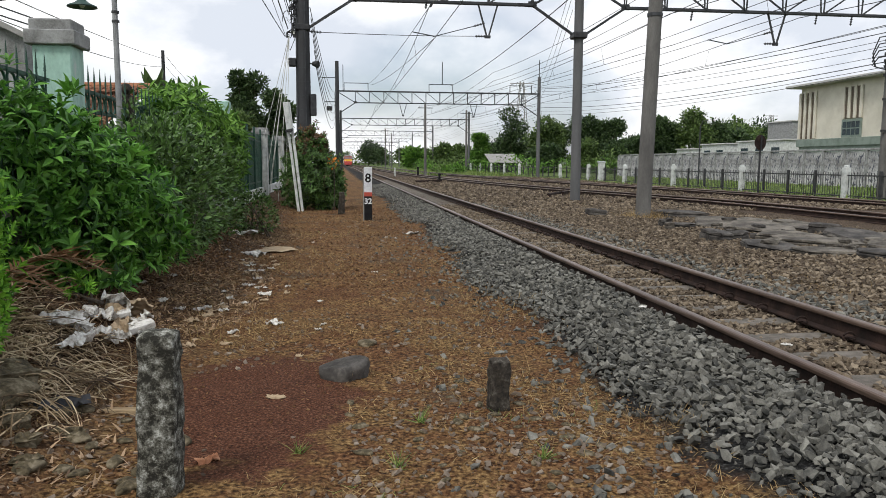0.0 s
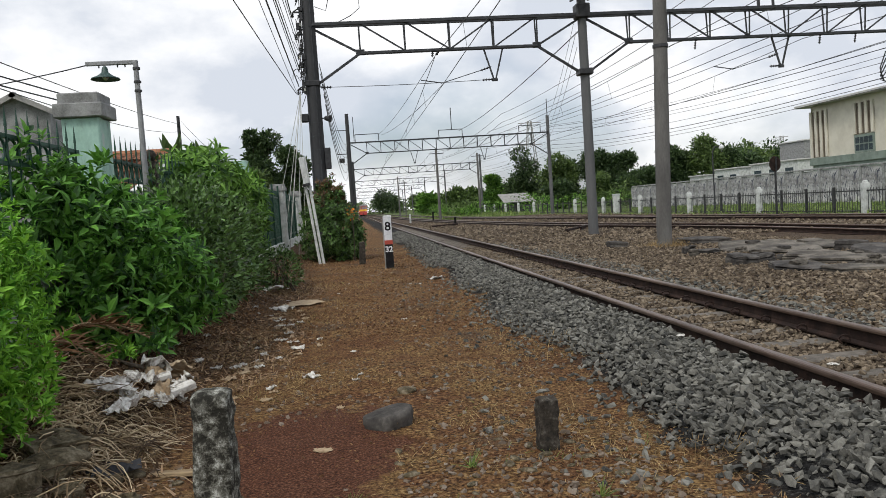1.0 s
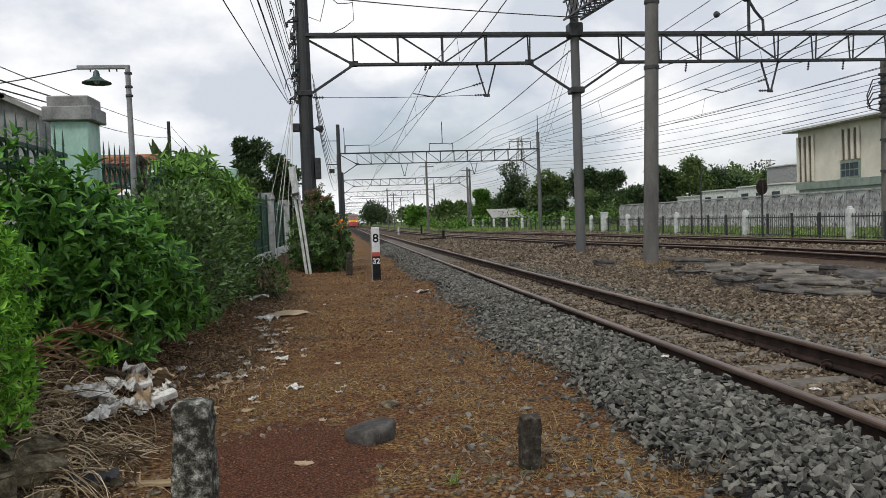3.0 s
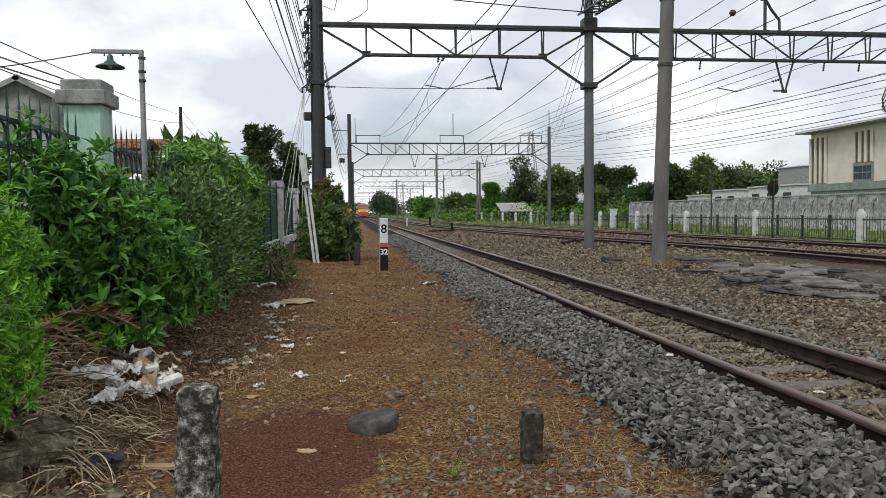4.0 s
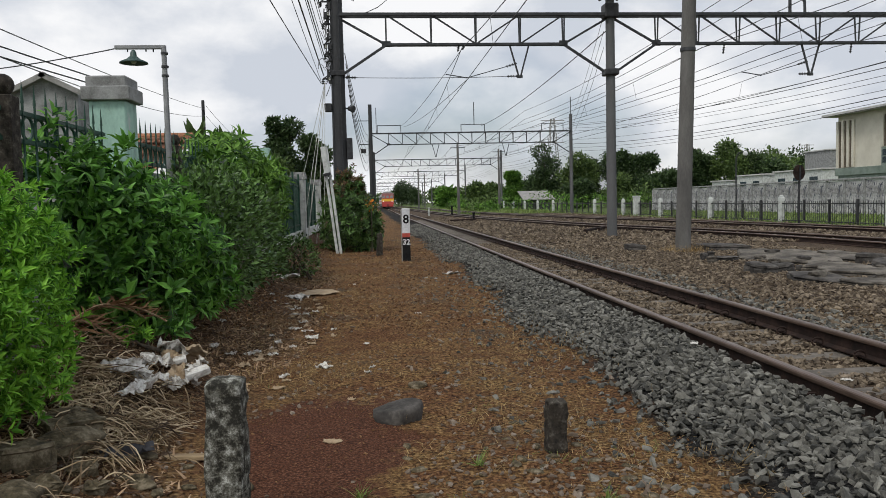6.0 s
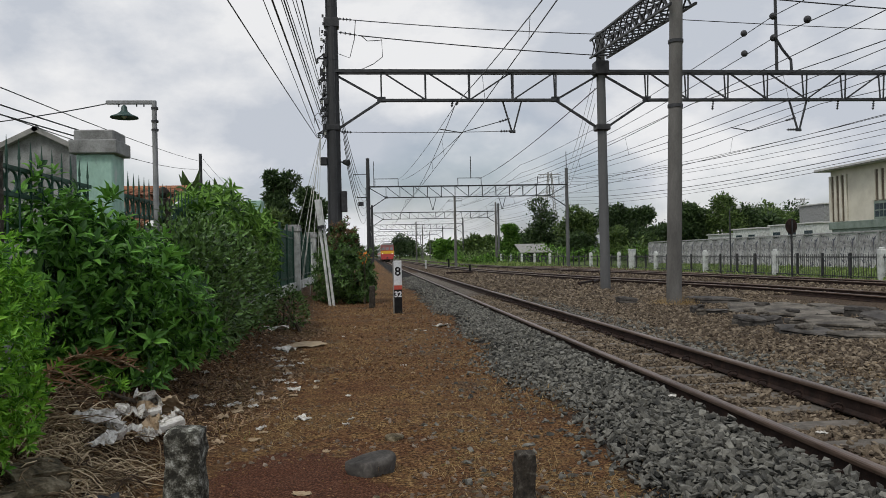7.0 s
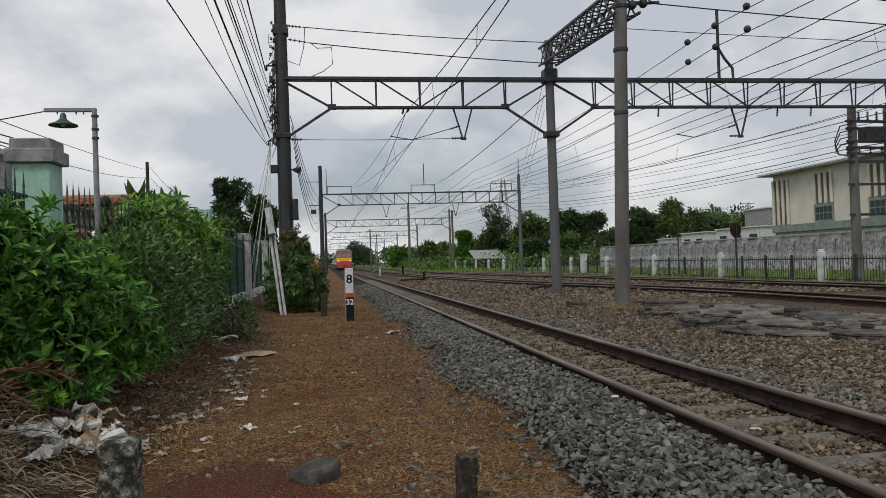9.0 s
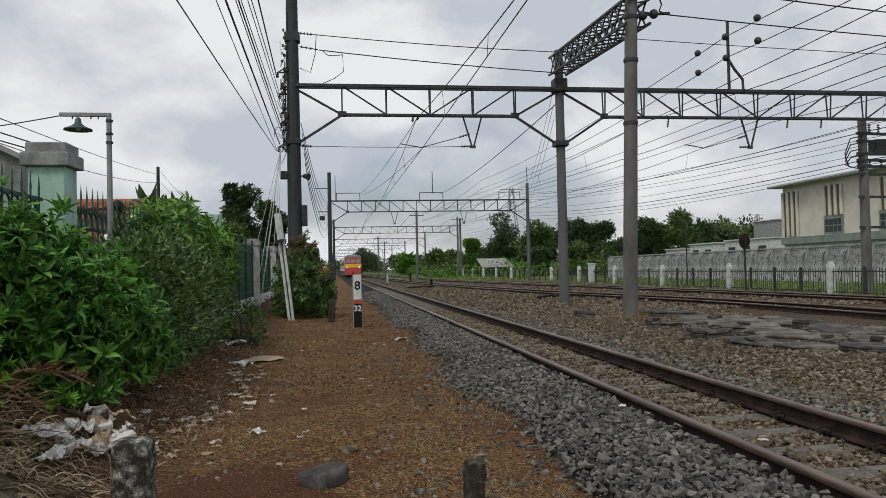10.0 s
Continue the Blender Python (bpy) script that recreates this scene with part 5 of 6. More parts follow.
for a, b, sag, rad in (((-0.6, 26, 9.68), (8.2, 26, 9.24), 0.06, 0.017), ((-0.42, 26, 9.14), (8.1, 26, 8.48), 0.05, 0.02), ((-0.7, 26, 5.77), (4.5, 26, 5.77), 0.03, 0.011),
                       ((8.0, 17.8, 8.75), (25, 19.5, 8.2), 0.1, 0.02), ((8.0, 18.2, 8.1), (25, 19.8, 7.75), 0.1, 0.018), ((8.1, 20, 7.95), (25, 21, 7.8), 0.08, 0.012)):
    wire(sagging(a, b, sag), rad, "dark wire strung across the tracks between mast heads")
for x0, z0, x1, z1, sag, rad in ((-1.9, 5.58, -2.83, 5.3, 0.12, 0.012), (-1.86, 5.54, -1.37, 5.25, 0.1, 0.008), (-1.8, 5.83, -1.37, 5.5, 0.1, 0.018), (-1.76, 6.28, -1.4, 5.9, 0.1, 0.01), (-1.74, 6.42, -1.44, 6.05, 0.1, 0.016),
                                (-1.71, 6.61, -1.54, 6.2, 0.1, 0.01), (-1.69, 7.0, -1.55, 6.55, 0.1, 0.01), (-1.68, 7.2, -1.5, 6.7, 0.1, 0.011), (-1.86, 8.12, -1.2, 7.45, 0.1, 0.02)):
    wire(sagging((x0, 25.9, z0), (x1, -16, z1), sag), rad, "black cable running along the row of masts", group="mast cables")
for k in range(6):
    wire(sagging((-1.08 + 0.03 * k, 26.1, 6.6 - 0.35 * k), (-0.42, 72, 7.9 - 0.55 * k), 0.8 + 0.1 * k, 20), 0.014, "black cable sagging between masts", group="mast cables")
for y0, y1 in ((72, 118), (118, 164)):
    for k in range(4):
        wire(sagging((-0.45, y0, 7.9 - 0.6 * k), (0.1, y1, 7.9 - 0.6 * k), 0.9), 0.018, "black cable sagging between masts", group="mast cables")
for z in (9.95, 9.15):
    run_of(lambda y, zz=z: (14.75 + 0.02 * max(y - 26, 0) * -0.3, zz), 0.5, 0.016, "dark feeder wire along the line", (-22, 26, 72, 118))
for k, (za, zb, rad) in enumerate(((4.95, 6.05, 0.012), (5.15, 6.4, 0.012), (5.35, 6.76, 0.018), (5.6, 7.15, 0.011), (5.95, 7.98, 0.011), (6.2, 8.26, 0.011), (6.5, 8.5, 0.018), (6.75, 8.64, 0.012))):
    run_of(lambda y, kk=k, a=za, b=zb: (20.5 + 0.06 * kk, a + 0.1) if y < 20 else (20.6 + 0.05 * kk, a) if y < 50 else (19.3, b), 0.45 + 0.05 * (k % 3), rad, "dark cable along the far side of the line", (-20, 26.6, 72, 118, 164))
for k in range(3):
    wire(sagging((11.2 + 2.4 * k, -20, 7.6), (13 + 2.0 * k, 72, 8.3), 1.0, 20), 0.013, "thin wire along the line", group="overhead wires")
wire(sagging((8.05, 26, 7.3), (10.3, 72, 8.6), 0.35, 20), 0.02, "dark cable sagging from the mast to the next gantry")
for k in range(3):
    wire(sagging((8.05, 26.2, 7.9 - 0.55 * k), (18.8, 72, 9.0 - 0.9 * k), 0.5), 0.009, "thin stay wire between mast and gantry")

for a, b in (((2.95, 26, 6.72), (2.7, 72, 8.7)), ((3.2, 26, 5.75), (2.9, 72, 8.6))):
    wire(sagging(a, b, 0.3, 16), 0.012, "thin dark wire rising to the next gantry")
# pale stay wires and the leaning props beside the near mast
for k, (x, y) in enumerate(((-2.6, 24.0), (-2.42, 24.0), (-2.1, 24.0), (-1.86, 24.0), (-2.5, 25.4), (-3.2, 25.6))):
    wire([(-1.76, 25.9, 5.66), (x, y, 0.1)], 0.009, "pale stay wire from the mast down to the ground", "palewire", "stay wires", "stay_wire")


def leaning_props():
    root = thing("leaning_props", "two pale leaning timber props tied at the top", "prop", m=pose(-1.3, 22.0, 0))
    for dx, tx in ((-0.05, -0.42), (0.06, -0.3)):
        part("prop", tube(BM(), [(dx, 0, -0.05), ((dx + tx) / 2, 0.1, 1.6), (tx, 0.2, 3.15)], 0.042, 8), M["whitewash"], root)
    part("tie_board", box(BM(), (-0.34, 0.13, 2.75), (0.15, 0.08, 0.8), 0.01, pose(0, 0, 0, 0, -7, 0)), M["whitewash"], root)
    part("binding", rod(BM(), (-0.28, 0.12, 2.3), (-0.3, 0.12, 2.38), 0.11, n=10), M["wire"], root)


leaning_props()


# ---------------------------------------------------------------- extras on the second gantry
def gantry_extras():
    r = G2
    for a, b in ((0.45, 2.65), (8.35, 10.6), (16.1, 18.2)):
        bm = BM()
        for x in (a, b):
            bar(bm, (x, 0, 8.0), (x, 0, 8.76), 0.06, 0.06)
        bar(bm, (a, 0, 8.74), (b, 0, 8.74), 0.06, 0.06)
        part("top_frame", bm, M["steel"], r)
    part("whip", bar(BM(), (9.6, 0, 8.7), (9.6, 0, 10.8), 0.07, 0.07), M["steel"], r)
    part("whip", bar(BM(), (0.35, 0, 8.0), (0.35, 0, 10.4), 0.06, 0.06), M["steel"], r)
    part("whip", bar(BM(), (18.95, 0, 9.5), (18.95, 0, 11.2), 0.06, 0.06), M["steel"], r)
    for x in (5.9, 12.6):
        hanging_vee(r, x, 5.8, 6.95)
    part("junction_box", box(BM(), (-0.9, 0, 6.4), (0.5, 0.3, 0.4), 0.02), M["dark"], r)
    part("bracket", bar(BM(), (-1.3, 0, 7.0), (-0.2, 0, 7.0), 0.08, 0.08), M["dark"], r)
    part("bracket", bar(BM(), (-1.6, 0, 9.2), (-0.2, 0, 9.2), 0.06, 0.06), M["dark"], r)


gantry_extras()
for x, y, h in ((9.35, 84, 7.8), (16.6, 100, 8.3), (9.0, 150, 8.0), (13.0, 190, 8.6)):
    p = thing("concrete_pole", "grey concrete pole between the far tracks", "pole", "poles between the tracks", pose(x, y, 0))
    part("shaft", rod(BM(), (0, 0, -0.1), (0, 0, h), 0.16, 0.12, 10), M["pole"], p)
    part("crossarm", bar(BM(), (-0.8, 0, h - 0.4), (0.8, 0, h - 0.4), 0.08, 0.08), M["steel"], p)


# ---------------------------------------------------------------- lamp post, far pole and roofs behind the fence
def lamp_post():
    root = thing("lamp_post", "grey lamp post with a green bell-shaped shade", "street lamp", m=pose(-2.6, 8.3, 0))
    part("post", tube(BM(), [(0, 0, 0), (0, 0, 1.9), (-0.005, 0, 3.28)], [0.035, 0.032, 0.028], 10), M["lampgrey"], root)
    part("arm", box(BM(), (-0.26, 0, 3.27), (0.56, 0.04, 0.045), 0.006), M["lampgrey"], root)
    for z in (2.95, 3.05, 3.2):
        part("clip_ring", rod(BM(), (0, 0, z - 0.012), (0, 0, z + 0.012), 0.04, n=10), M["dark"], root)
    sh = part("shade", lathe(BM(), [(0.012, 0.12), (0.03, 0.1), (0.038, 0.05), (0.08, 0.015), (0.15, -0.015), (0.155, -0.03), (0.14, -0.028), (0.03, 0.0)], 20, (-0.34, 0, 3.12)), M["lampgreen"], root, "dark green enamel shade", True)
    part("bulb", lathe(BM(), [(0.01, 0.02), (0.03, 0.0), (0.035, -0.03), (0.015, -0.055)], 12, (-0.34, 0, 3.14)), M["white"], sh)
    for x in (-0.4, -0.2, -0.12):
        part("hook", rod(BM(), (x, 0, 3.22), (x, 0, 3.28), 0.008, n=5), M["dark"], root)


lamp_post()
pole = thing("utility_pole", "thin dark utility pole behind the fence", "pole", m=pose(-6.7, 30, 0))
part("shaft", rod(BM(), (0, 0, 0), (0, 0, 5.6), 0.09, 0.06, 10), M["mast"], pole)
part("insulator", rod(BM(), (0, -0.06, 5.2), (0, -0.06, 5.38), 0.05, n=8), M["dark"], pole)
for a, b, s in (((-6.7, 30, 5.3), (-3.6, 4, 3.05), 0.1), ((-6.7, 30, 5.0), (-3.6, 4, 2.85), 0.25), ((-6.6, 30, 5.4), (-4.4, 32, 3.2), 0.25), ((-6.6, 30, 5.0), (-4.4, 32, 3.1), 0.3), ((-3.12, 8.3, 3.26), (-5.2, 8.5, 3.0), 0.03),
                ((-2.9, 7.2, 2.72), (-4.8, 3.2, 3.3), 0.03), ((-2.95, 7.0, 2.66), (-4.8, 3.0, 3.15), 0.03)):
    wire(sagging(a, b, s), 0.007, "thin telephone wire behind the fence", group="telephone wires", name="telephone_wire")


def tiled_roof():
    root = thing("tiled_roof_house", "low house with an orange clay tile roof behind the fence", "house", m=pose(-0.4, 0, 0.06))
    part("wall", box(BM(), (-7.2, 17.4, 1.06), (5.8, 6.2, 2.12), 0.02), M["plaster"], root)
    rows, cols = 11, 26
    tile = BM()
    pts = [(0.12 * math.cos(a), 0, 0.05 * math.sin(a)) for a in [math.pi * k / 6 for k in range(7)]]
    vs = [[tile.verts.new((p[0], y, p[2] + 0.012 * (y < 0))) for p in pts] for y in (-0.2, 0.2)]
    for k in range(6):
        tile.faces.new((vs[0][k], vs[0][k + 1], vs[1][k + 1], vs[1][k]))
    bmesh.ops.solidify(tile, geom=list(tile.faces), thickness=0.012)
    me = None
    for r in range(rows):
        for c in range(cols):
            ob = part("roof_tile", tile, M["rooftile"], root) if me is None else new("roof_tile", me)
            me = ob.data
            ob.parent = root
            ob.matrix_basis = pose(-4.1 - 0.24 * c, 14.0 + 0.34 * r, 2.1 + 0.085 * r, 14, 0, 0)
    part("roof_board", box(BM(), (-7.15, 15.8, 2.52), (6.4, 3.9, 0.04), 0, pose(0, 0, 0, 14, 0, 0)), M["rooftile"], root)
    part("eave_board", box(BM(), (-7.15, 14.0, 2.02), (6.4, 0.06, 0.2), 0.01), M["wood"], root)
    part("ridge", rod(BM(), (-10.3, 17.7, 3.04), (-4.0, 17.7, 3.04), 0.1, n=10), M["rooftile"], root)


tiled_roof()


def grey_shed():
    root = thing("shed", "grey concrete shed with a low gable behind the fence", "shed", m=pose(-4.31, 9.6, 0))
    bm = BM()
    prof = [(-0.50, 0), (0.38, 0), (0.38, 2.90), (0.0, 3.11), (-0.50, 2.84)]
    f = [bm.verts.new((x, -0.3, z)) for x, z in prof]
    b = [bm.verts.new((x, 0.8, z)) for x, z in prof]
    bm.faces.new(f)
    bm.faces.new(b[::-1])
    for k in range(5):
        bm.faces.new((f[k], b[k], b[(k + 1) % 5], f[(k + 1) % 5]))
    part("wall", bm, M["plaster"], root)
    part("roof_edge", bar(BM(), (-0.03, -0.34, 3.14), (0.46, -0.34, 2.90), 0.1, 0.06), M["concrete"], root)
    part("roof_edge", bar(BM(), (-0.58, -0.34, 2.84), (0.03, -0.34, 3.14), 0.1, 0.06), M["concrete"], root)


grey_shed()


def banana_plant(x, y, z, n, seed, length=1.0):
    root = thing("banana_plant", "tattered banana plant behind the fence", "plant", m=pose(x, y, 0))
    r = random.Random(seed)
    part("stem", tube(BM(), [(0, 0, 0), (0.02, 0, z * 0.6), (0, 0, z)], [0.1, 0.08, 0.05], 8), M["bark"], root)
    for k in range(n):
        a = 6.28 * k / n + r.uniform(-0.3, 0.3)
        up = r.uniform(0.55, 1.15)
        bm = BM()
        prev = None
        for j in range(9):
            t = j / 8
            out, zz = length * t * (1.1 - 0.75 * up), length * (1.05 * up * t - 0.5 * t * t * (1.3 - up))
            c = Vector((out * math.cos(a), out * math.sin(a), z + zz))
            w = 0.17 * length * math.sin(math.pi * min(1, 0.12 + 0.88 * t)) + 0.01
            s = Vector((-math.sin(a), math.cos(a), 0)) * w * r.uniform(0.8, 1.0)
            ring = [bm.verts.new(c - s + Vector((0, 0, -0.3 * w))), bm.verts.new(c), bm.verts.new(c + s + Vector((0, 0, -0.3 * w)))]
            if prev:
                for q in (0, 1):
                    bm.faces.new((prev[q], prev[q + 1], ring[q + 1], ring[q]))
            prev = ring
        part("leaf", bm, M["leaf_e"], root)


banana_plant(-4.85, 20.0, 3.0, 9, 1, 0.85)
banana_plant(-4.15, 20.4, 2.8, 8, 2, 0.8)
ch = thing("brick_chimney", "short red brick chimney behind the fence", "chimney", m=pose(-4.1, 30, 0))
part("stack", box(BM(), (0, 0, 1.45), (0.4, 0.4, 2.9), 0.02), M["brick"], ch)


# ---------------------------------------------------------------- rubbish and dead branches under the shrubs
def crumpled(name, label, x, y, z, s, mat, seed, category="litter", tilt=0):
    bm = BM()
    bmesh.ops.create_grid(bm, x_segments=9, y_segments=9, size=0.5)
    o = Vector((seed * 7.3, seed * 1.7, 0))
    for v in bm.verts:
        p = v.co.copy()
        v.co.z = 0.22 * noise.noise(p * 3 + o) + 0.12 * noise.noise(p * 7 + o)
        v.co.x += 0.12 * noise.noise(p * 4 + o * 2)
        v.co.y += 0.12 * noise.noise(p * 4 + o * 3)
    bmesh.ops.scale(bm, vec=s, verts=list(bm.verts))
    bmesh.ops.solidify(bm, geom=list(bm.faces), thickness=0.004)
    ob = part(name, bm, M[mat])
    ob.matrix_world = pose(x, y, z, tilt, tilt * 0.5, seed * 41)
    return tagged(ob, label, category)


H = height
crumpled("plastic_bag", "crumpled white plastic bag in the rubbish", -1.98, 4.5, H(-1.98, 4.5) + 0.13, (0.26, 0.2, 0.3), "plastic", 1, tilt=15)
crumpled("plastic_bag", "torn white plastic sheet on dead branches", -1.86, 4.3, H(-1.86, 4.3) + 0.13, (0.3, 0.16, 0.25), "plastic", 2, tilt=-12)
crumpled("plastic_bag", "crumpled pale plastic bag in the rubbish", -1.9, 5.35, H(-1.9, 5.35) + 0.13, (0.2, 0.2, 0.4), "plastic", 3, tilt=35)
crumpled("cardboard_scrap", "bent scrap of brown cardboard in the rubbish", -1.8, 5.45, H(-1.8, 5.45) + 0.13, (0.28, 0.22, 0.25), "cardboard", 4, tilt=30)
crumpled("rag", "dark blue rag lying on the ground", -1.72, 3.55, H(-1.72, 3.55) + 0.03, (0.3, 0.18, 0.3), "cloth", 5)
crumpled("plastic_bag", "small crumpled white bag on the ground", -1.7, 5.15, H(-1.7, 5.15) + 0.13, (0.16, 0.16, 0.4), "plastic", 6, tilt=25)
crumpled("cardboard_sheet", "flat brown cardboard sheet at the path edge", -1.36, 11.9, H(-1.36, 11.9) + 0.03, (0.55, 0.9, 0.12), "cardboard", 7)
crumpled("plastic_bag", "white plastic scrap at the path edge", -1.5, 11.2, H(-1.5, 11.2) + 0.04, (0.3, 0.3, 0.3), "plastic", 8)
crumpled("plastic_bag", "white plastic scrap beside the path", -1.9, 13.2, H(-1.9, 13.2) + 0.06, (0.5, 0.3, 0.3), "plastic", 9)
crumpled("plastic_bag", "white plastic scrap on dry grass", 1.23, 14.6, H(1.23, 14.6) + 0.03, (0.3, 0.22, 0.25), "plastic", 10)
crumpled("paper_scrap", "pale paper scrap on the path", -1.0, 7.6, H(-1.0, 7.6) + 0.02, (0.17, 0.12, 0.15), "plastic", 11)
crumpled("paper_scrap", "pale paper scrap on the path", -0.78, 6.1, H(-0.78, 6.1) + 0.02, (0.14, 0.1, 0.2), "plastic", 12)
crumpled("paper_scrap", "flat pale paper scrap on red soil", -0.6, 3.9, H(-0.6, 3.9) + 0.012, (0.11, 0.05, 0.06), "cardboard", 13)
crumpled("fallen_leaf", "curled orange fallen leaf on red soil", -0.85, 2.95, H(-0.85, 2.95) + 0.012, (0.1, 0.06, 0.2), "rooftile", 14, "leaf")
crumpled("litter_scrap", "small white scrap lying on the ballast", 2.38, 5.5, H(2.38, 5.5) + 0.07, (0.06, 0.05, 0.06), "plastic", 201)
crumpled("litter_scrap", "small white scrap between the rails", 3.05, 4.43, H(3.05, 4.43) + 0.04, (0.07, 0.05, 0.06), "plastic", 202)
rl = random.Random(77)
for k in range(22):
    x, y = rl.uniform(-1.9, 0.9), rl.uniform(4.5, 17)
    crumpled("litter_scrap", "small pale scrap of litter on the dirt", x, y, H(x, y) + 0.01, (rl.uniform(0.03, 0.08), rl.uniform(0.02, 0.05), 0.06), "plastic" if k % 3 else "cardboard", 30 + k)


def foam_bar(x, y, z, s, rz, ry, seed):
    ob = part("foam_bar", box(BM(), (0, 0, 0), s, 0.01), M["plastic"])
    ob.matrix_world = pose(x, y, z, 8, ry, rz)
    return tagged(ob, "broken white packing foam bar in the rubbish", "foam", "packing foam pieces")


foam_bar(-1.72, 4.98, H(-1.72, 4.98) + 0.08, (0.36, 0.09, 0.06), 28, -12, 1)
foam_bar(-1.84, 5.2, H(-1.84, 5.2) + 0.08, (0.16, 0.08, 0.05), 15, -8, 3)
for k in range(9):
    x, y = -1.84 + 0.13 * math.cos(k * 2.4) * (0.5 + 0.1 * k), 4.9 + 0.3 * math.sin(k * 2.4) * (0.5 + 0.1 * k)
    crumpled("litter_scrap", "dirty pale scrap in the rubbish heap", x, y, H(x, y) + 0.09, (0.14, 0.12, 0.3), "plastic" if k % 3 else "cardboard", 60 + k, tilt=20 - 9 * k)
foam_bar(-2.0, 5.05, H(-2.0, 5.05) + 0.05, (0.14, 0.1, 0.05), 110, 5, 4)
pl = part("plank", box(BM(), (0, 0, 0), (0.34, 0.06, 0.025), 0.004), M["wood"])
pl.matrix_world = pose(-1.38, 3.65, H(-1.38, 3.65) + 0.02, 0, 0, -8)
tagged(pl, "short pale wooden board lying on the ground", "plank")
boulder(-1.97, 3.42, (0.21, 0.18, 0.09), "mossy brown stone slab beside the bush", 31, "earthstone", 0.3)
boulder(-1.95, 2.75, (0.18, 0.14, 0.08), "brown half-buried stone beside the bush", 32, "earthstone", 0.3)
for k in range(30):
    x, y = rl.uniform(-2.0, -1.0), rl.uniform(2.1, 3.6)
    s = rl.uniform(0.025, 0.06)
    boulder(x, y, (s * 1.4, s, s * 0.7), "small stone at the edge of the path", 40 + k, "earthstone", 0.25, "small_stone")
for k in range(46):
    x, y = rl.uniform(-0.2, 1.1), rl.uniform(2.3, 4.2)
    s = rl.uniform(0.014, 0.034)
    boulder(x, y, (s * 1.5, s, s * 0.6), "small flat stone on the path", 90 + k, "earthstone", 0.2, "small_stone")


def dead_branches():
    rs = random.Random(5)
    bm = BM()
    for k in range(380):
        x, y = rs.gauss(-2.3, 0.25), rs.gauss(4.1, 0.45)
        if x < -2.7 or x > -1.6 or math.hypot(x + 1.82, y - 4.95) < 0.36:
            continue
        z = H(x, y) + rs.uniform(0.0, 0.12)
        a, l = rs.uniform(0, 6.28), rs.uniform(0.1, 0.34)
        d = Vector((math.cos(a), math.sin(a), rs.uniform(-0.12, 0.2))) * l
        p = Vector((x, y, z))
        q = p + d
        q.z = max(q.z, H(q.x, q.y) + 0.005)
        tube(bm, [p, p.lerp(q, 0.5) + Vector((rs.gauss(0, 0.03), rs.gauss(0, 0.03), rs.uniform(0, 0.05))), q], [rs.uniform(0.002, 0.006), 0.004, 0.002], 4)
    return tagged(part("dead_branches", bm, M["twig"]), "tangled heap of dead twigs and stalks", "branches", kind="stuff")


dead_branches()


def pale_stalks():
    """Bent pale stalks thrown over one another at the foot of the bush."""
    rs = random.Random(15)
    bm = BM()
    for k in range(420):
        x, y = rs.gauss(-1.98, 0.16), rs.gauss(3.95, 0.4)
        a, l = rs.gauss(0.9, 0.9), rs.uniform(0.15, 0.48)
        lift, bend = rs.uniform(0.0, 0.1), rs.gauss(0, 0.35)
        pts = []
        for j in range(6):
            t = j / 5
            px, py = x + l * t * math.cos(a + bend * t), y + l * t * math.sin(a + bend * t)
            pts.append((px, py, H(px, py) + 0.012 + lift * math.sin(math.pi * t)))
        r = rs.uniform(0.0018, 0.005)
        tube(bm, pts, [r, r, r, r * 0.9, r * 0.8, r * 0.5], 4)
    return tagged(part("dry_stalks", bm, M["twig"]), "pale bent dry stalks heaped below the bush", "stalks", kind="stuff")


pale_stalks()


def dead_frond(x, y, z, rz, length, seed):
    root = thing("dead_palm_frond", "dry brown palm frond lying on the heap", "palm frond", m=pose(x, y, z, 0, 0, rz))
    r = random.Random(seed)
    spine = [Vector((length * t, 0, 0.16 * math.sin(math.pi * t))) for t in [k / 10 for k in range(11)]]
    part("spine", tube(BM(), spine, 0.008, 5), M["twig"], root)
    p, d = [], []
    for k in range(44):
        t = 0.15 + 0.85 * (k // 2) / 22
        p.append(Vector((length * t, 0, 0.16 * math.sin(math.pi * t))))
        d.append((0.6, (1 if k % 2 else -1) * 1.0, r.uniform(-0.2, 0.5)))
    turns = frames_of(np.array(d, float), 0.3, np.random.RandomState(seed))
    for k, q in enumerate(p):
        s = 0.26 * (1.1 - 0.5 * abs(2 * (k // 2) / 22 - 1))
        scatter("leaflet", [BLADE], np.array([q[:]]), turns[k : k + 1], np.array([(0.022, s, s)]), M["frond"], root)


dead_frond(-2.6, 5.3, H(-2.6, 5.3) + 0.05, -70, 0.7, 2)
dead_frond(-2.6, 5.0, H(-2.6, 5.0) + 0.1, 25, 0.75, 4)
dead_frond(-2.5, 4.7, H(-2.5, 4.7) + 0.1, 60, 0.8, 5)
dead_frond(-2.2, 5.5, H(-2.2, 5.5) + 0.08, 205, 0.7, 6)
dead_frond(-2.6, 4.5, H(-2.6, 4.5) + 0.1, 5, 0.6, 7)
for k in range(60):
    x, y = rl.gauss(-1.4, 0.26), rl.uniform(5.2, 11.5)
    crumpled("litter_scrap", "small pale scrap of litter on the dirt", x, y, H(x, y) + 0.012, (rl.uniform(0.05, 0.13), rl.uniform(0.04, 0.09), 0.12), "plastic" if k % 2 else "cardboard", 130 + k)
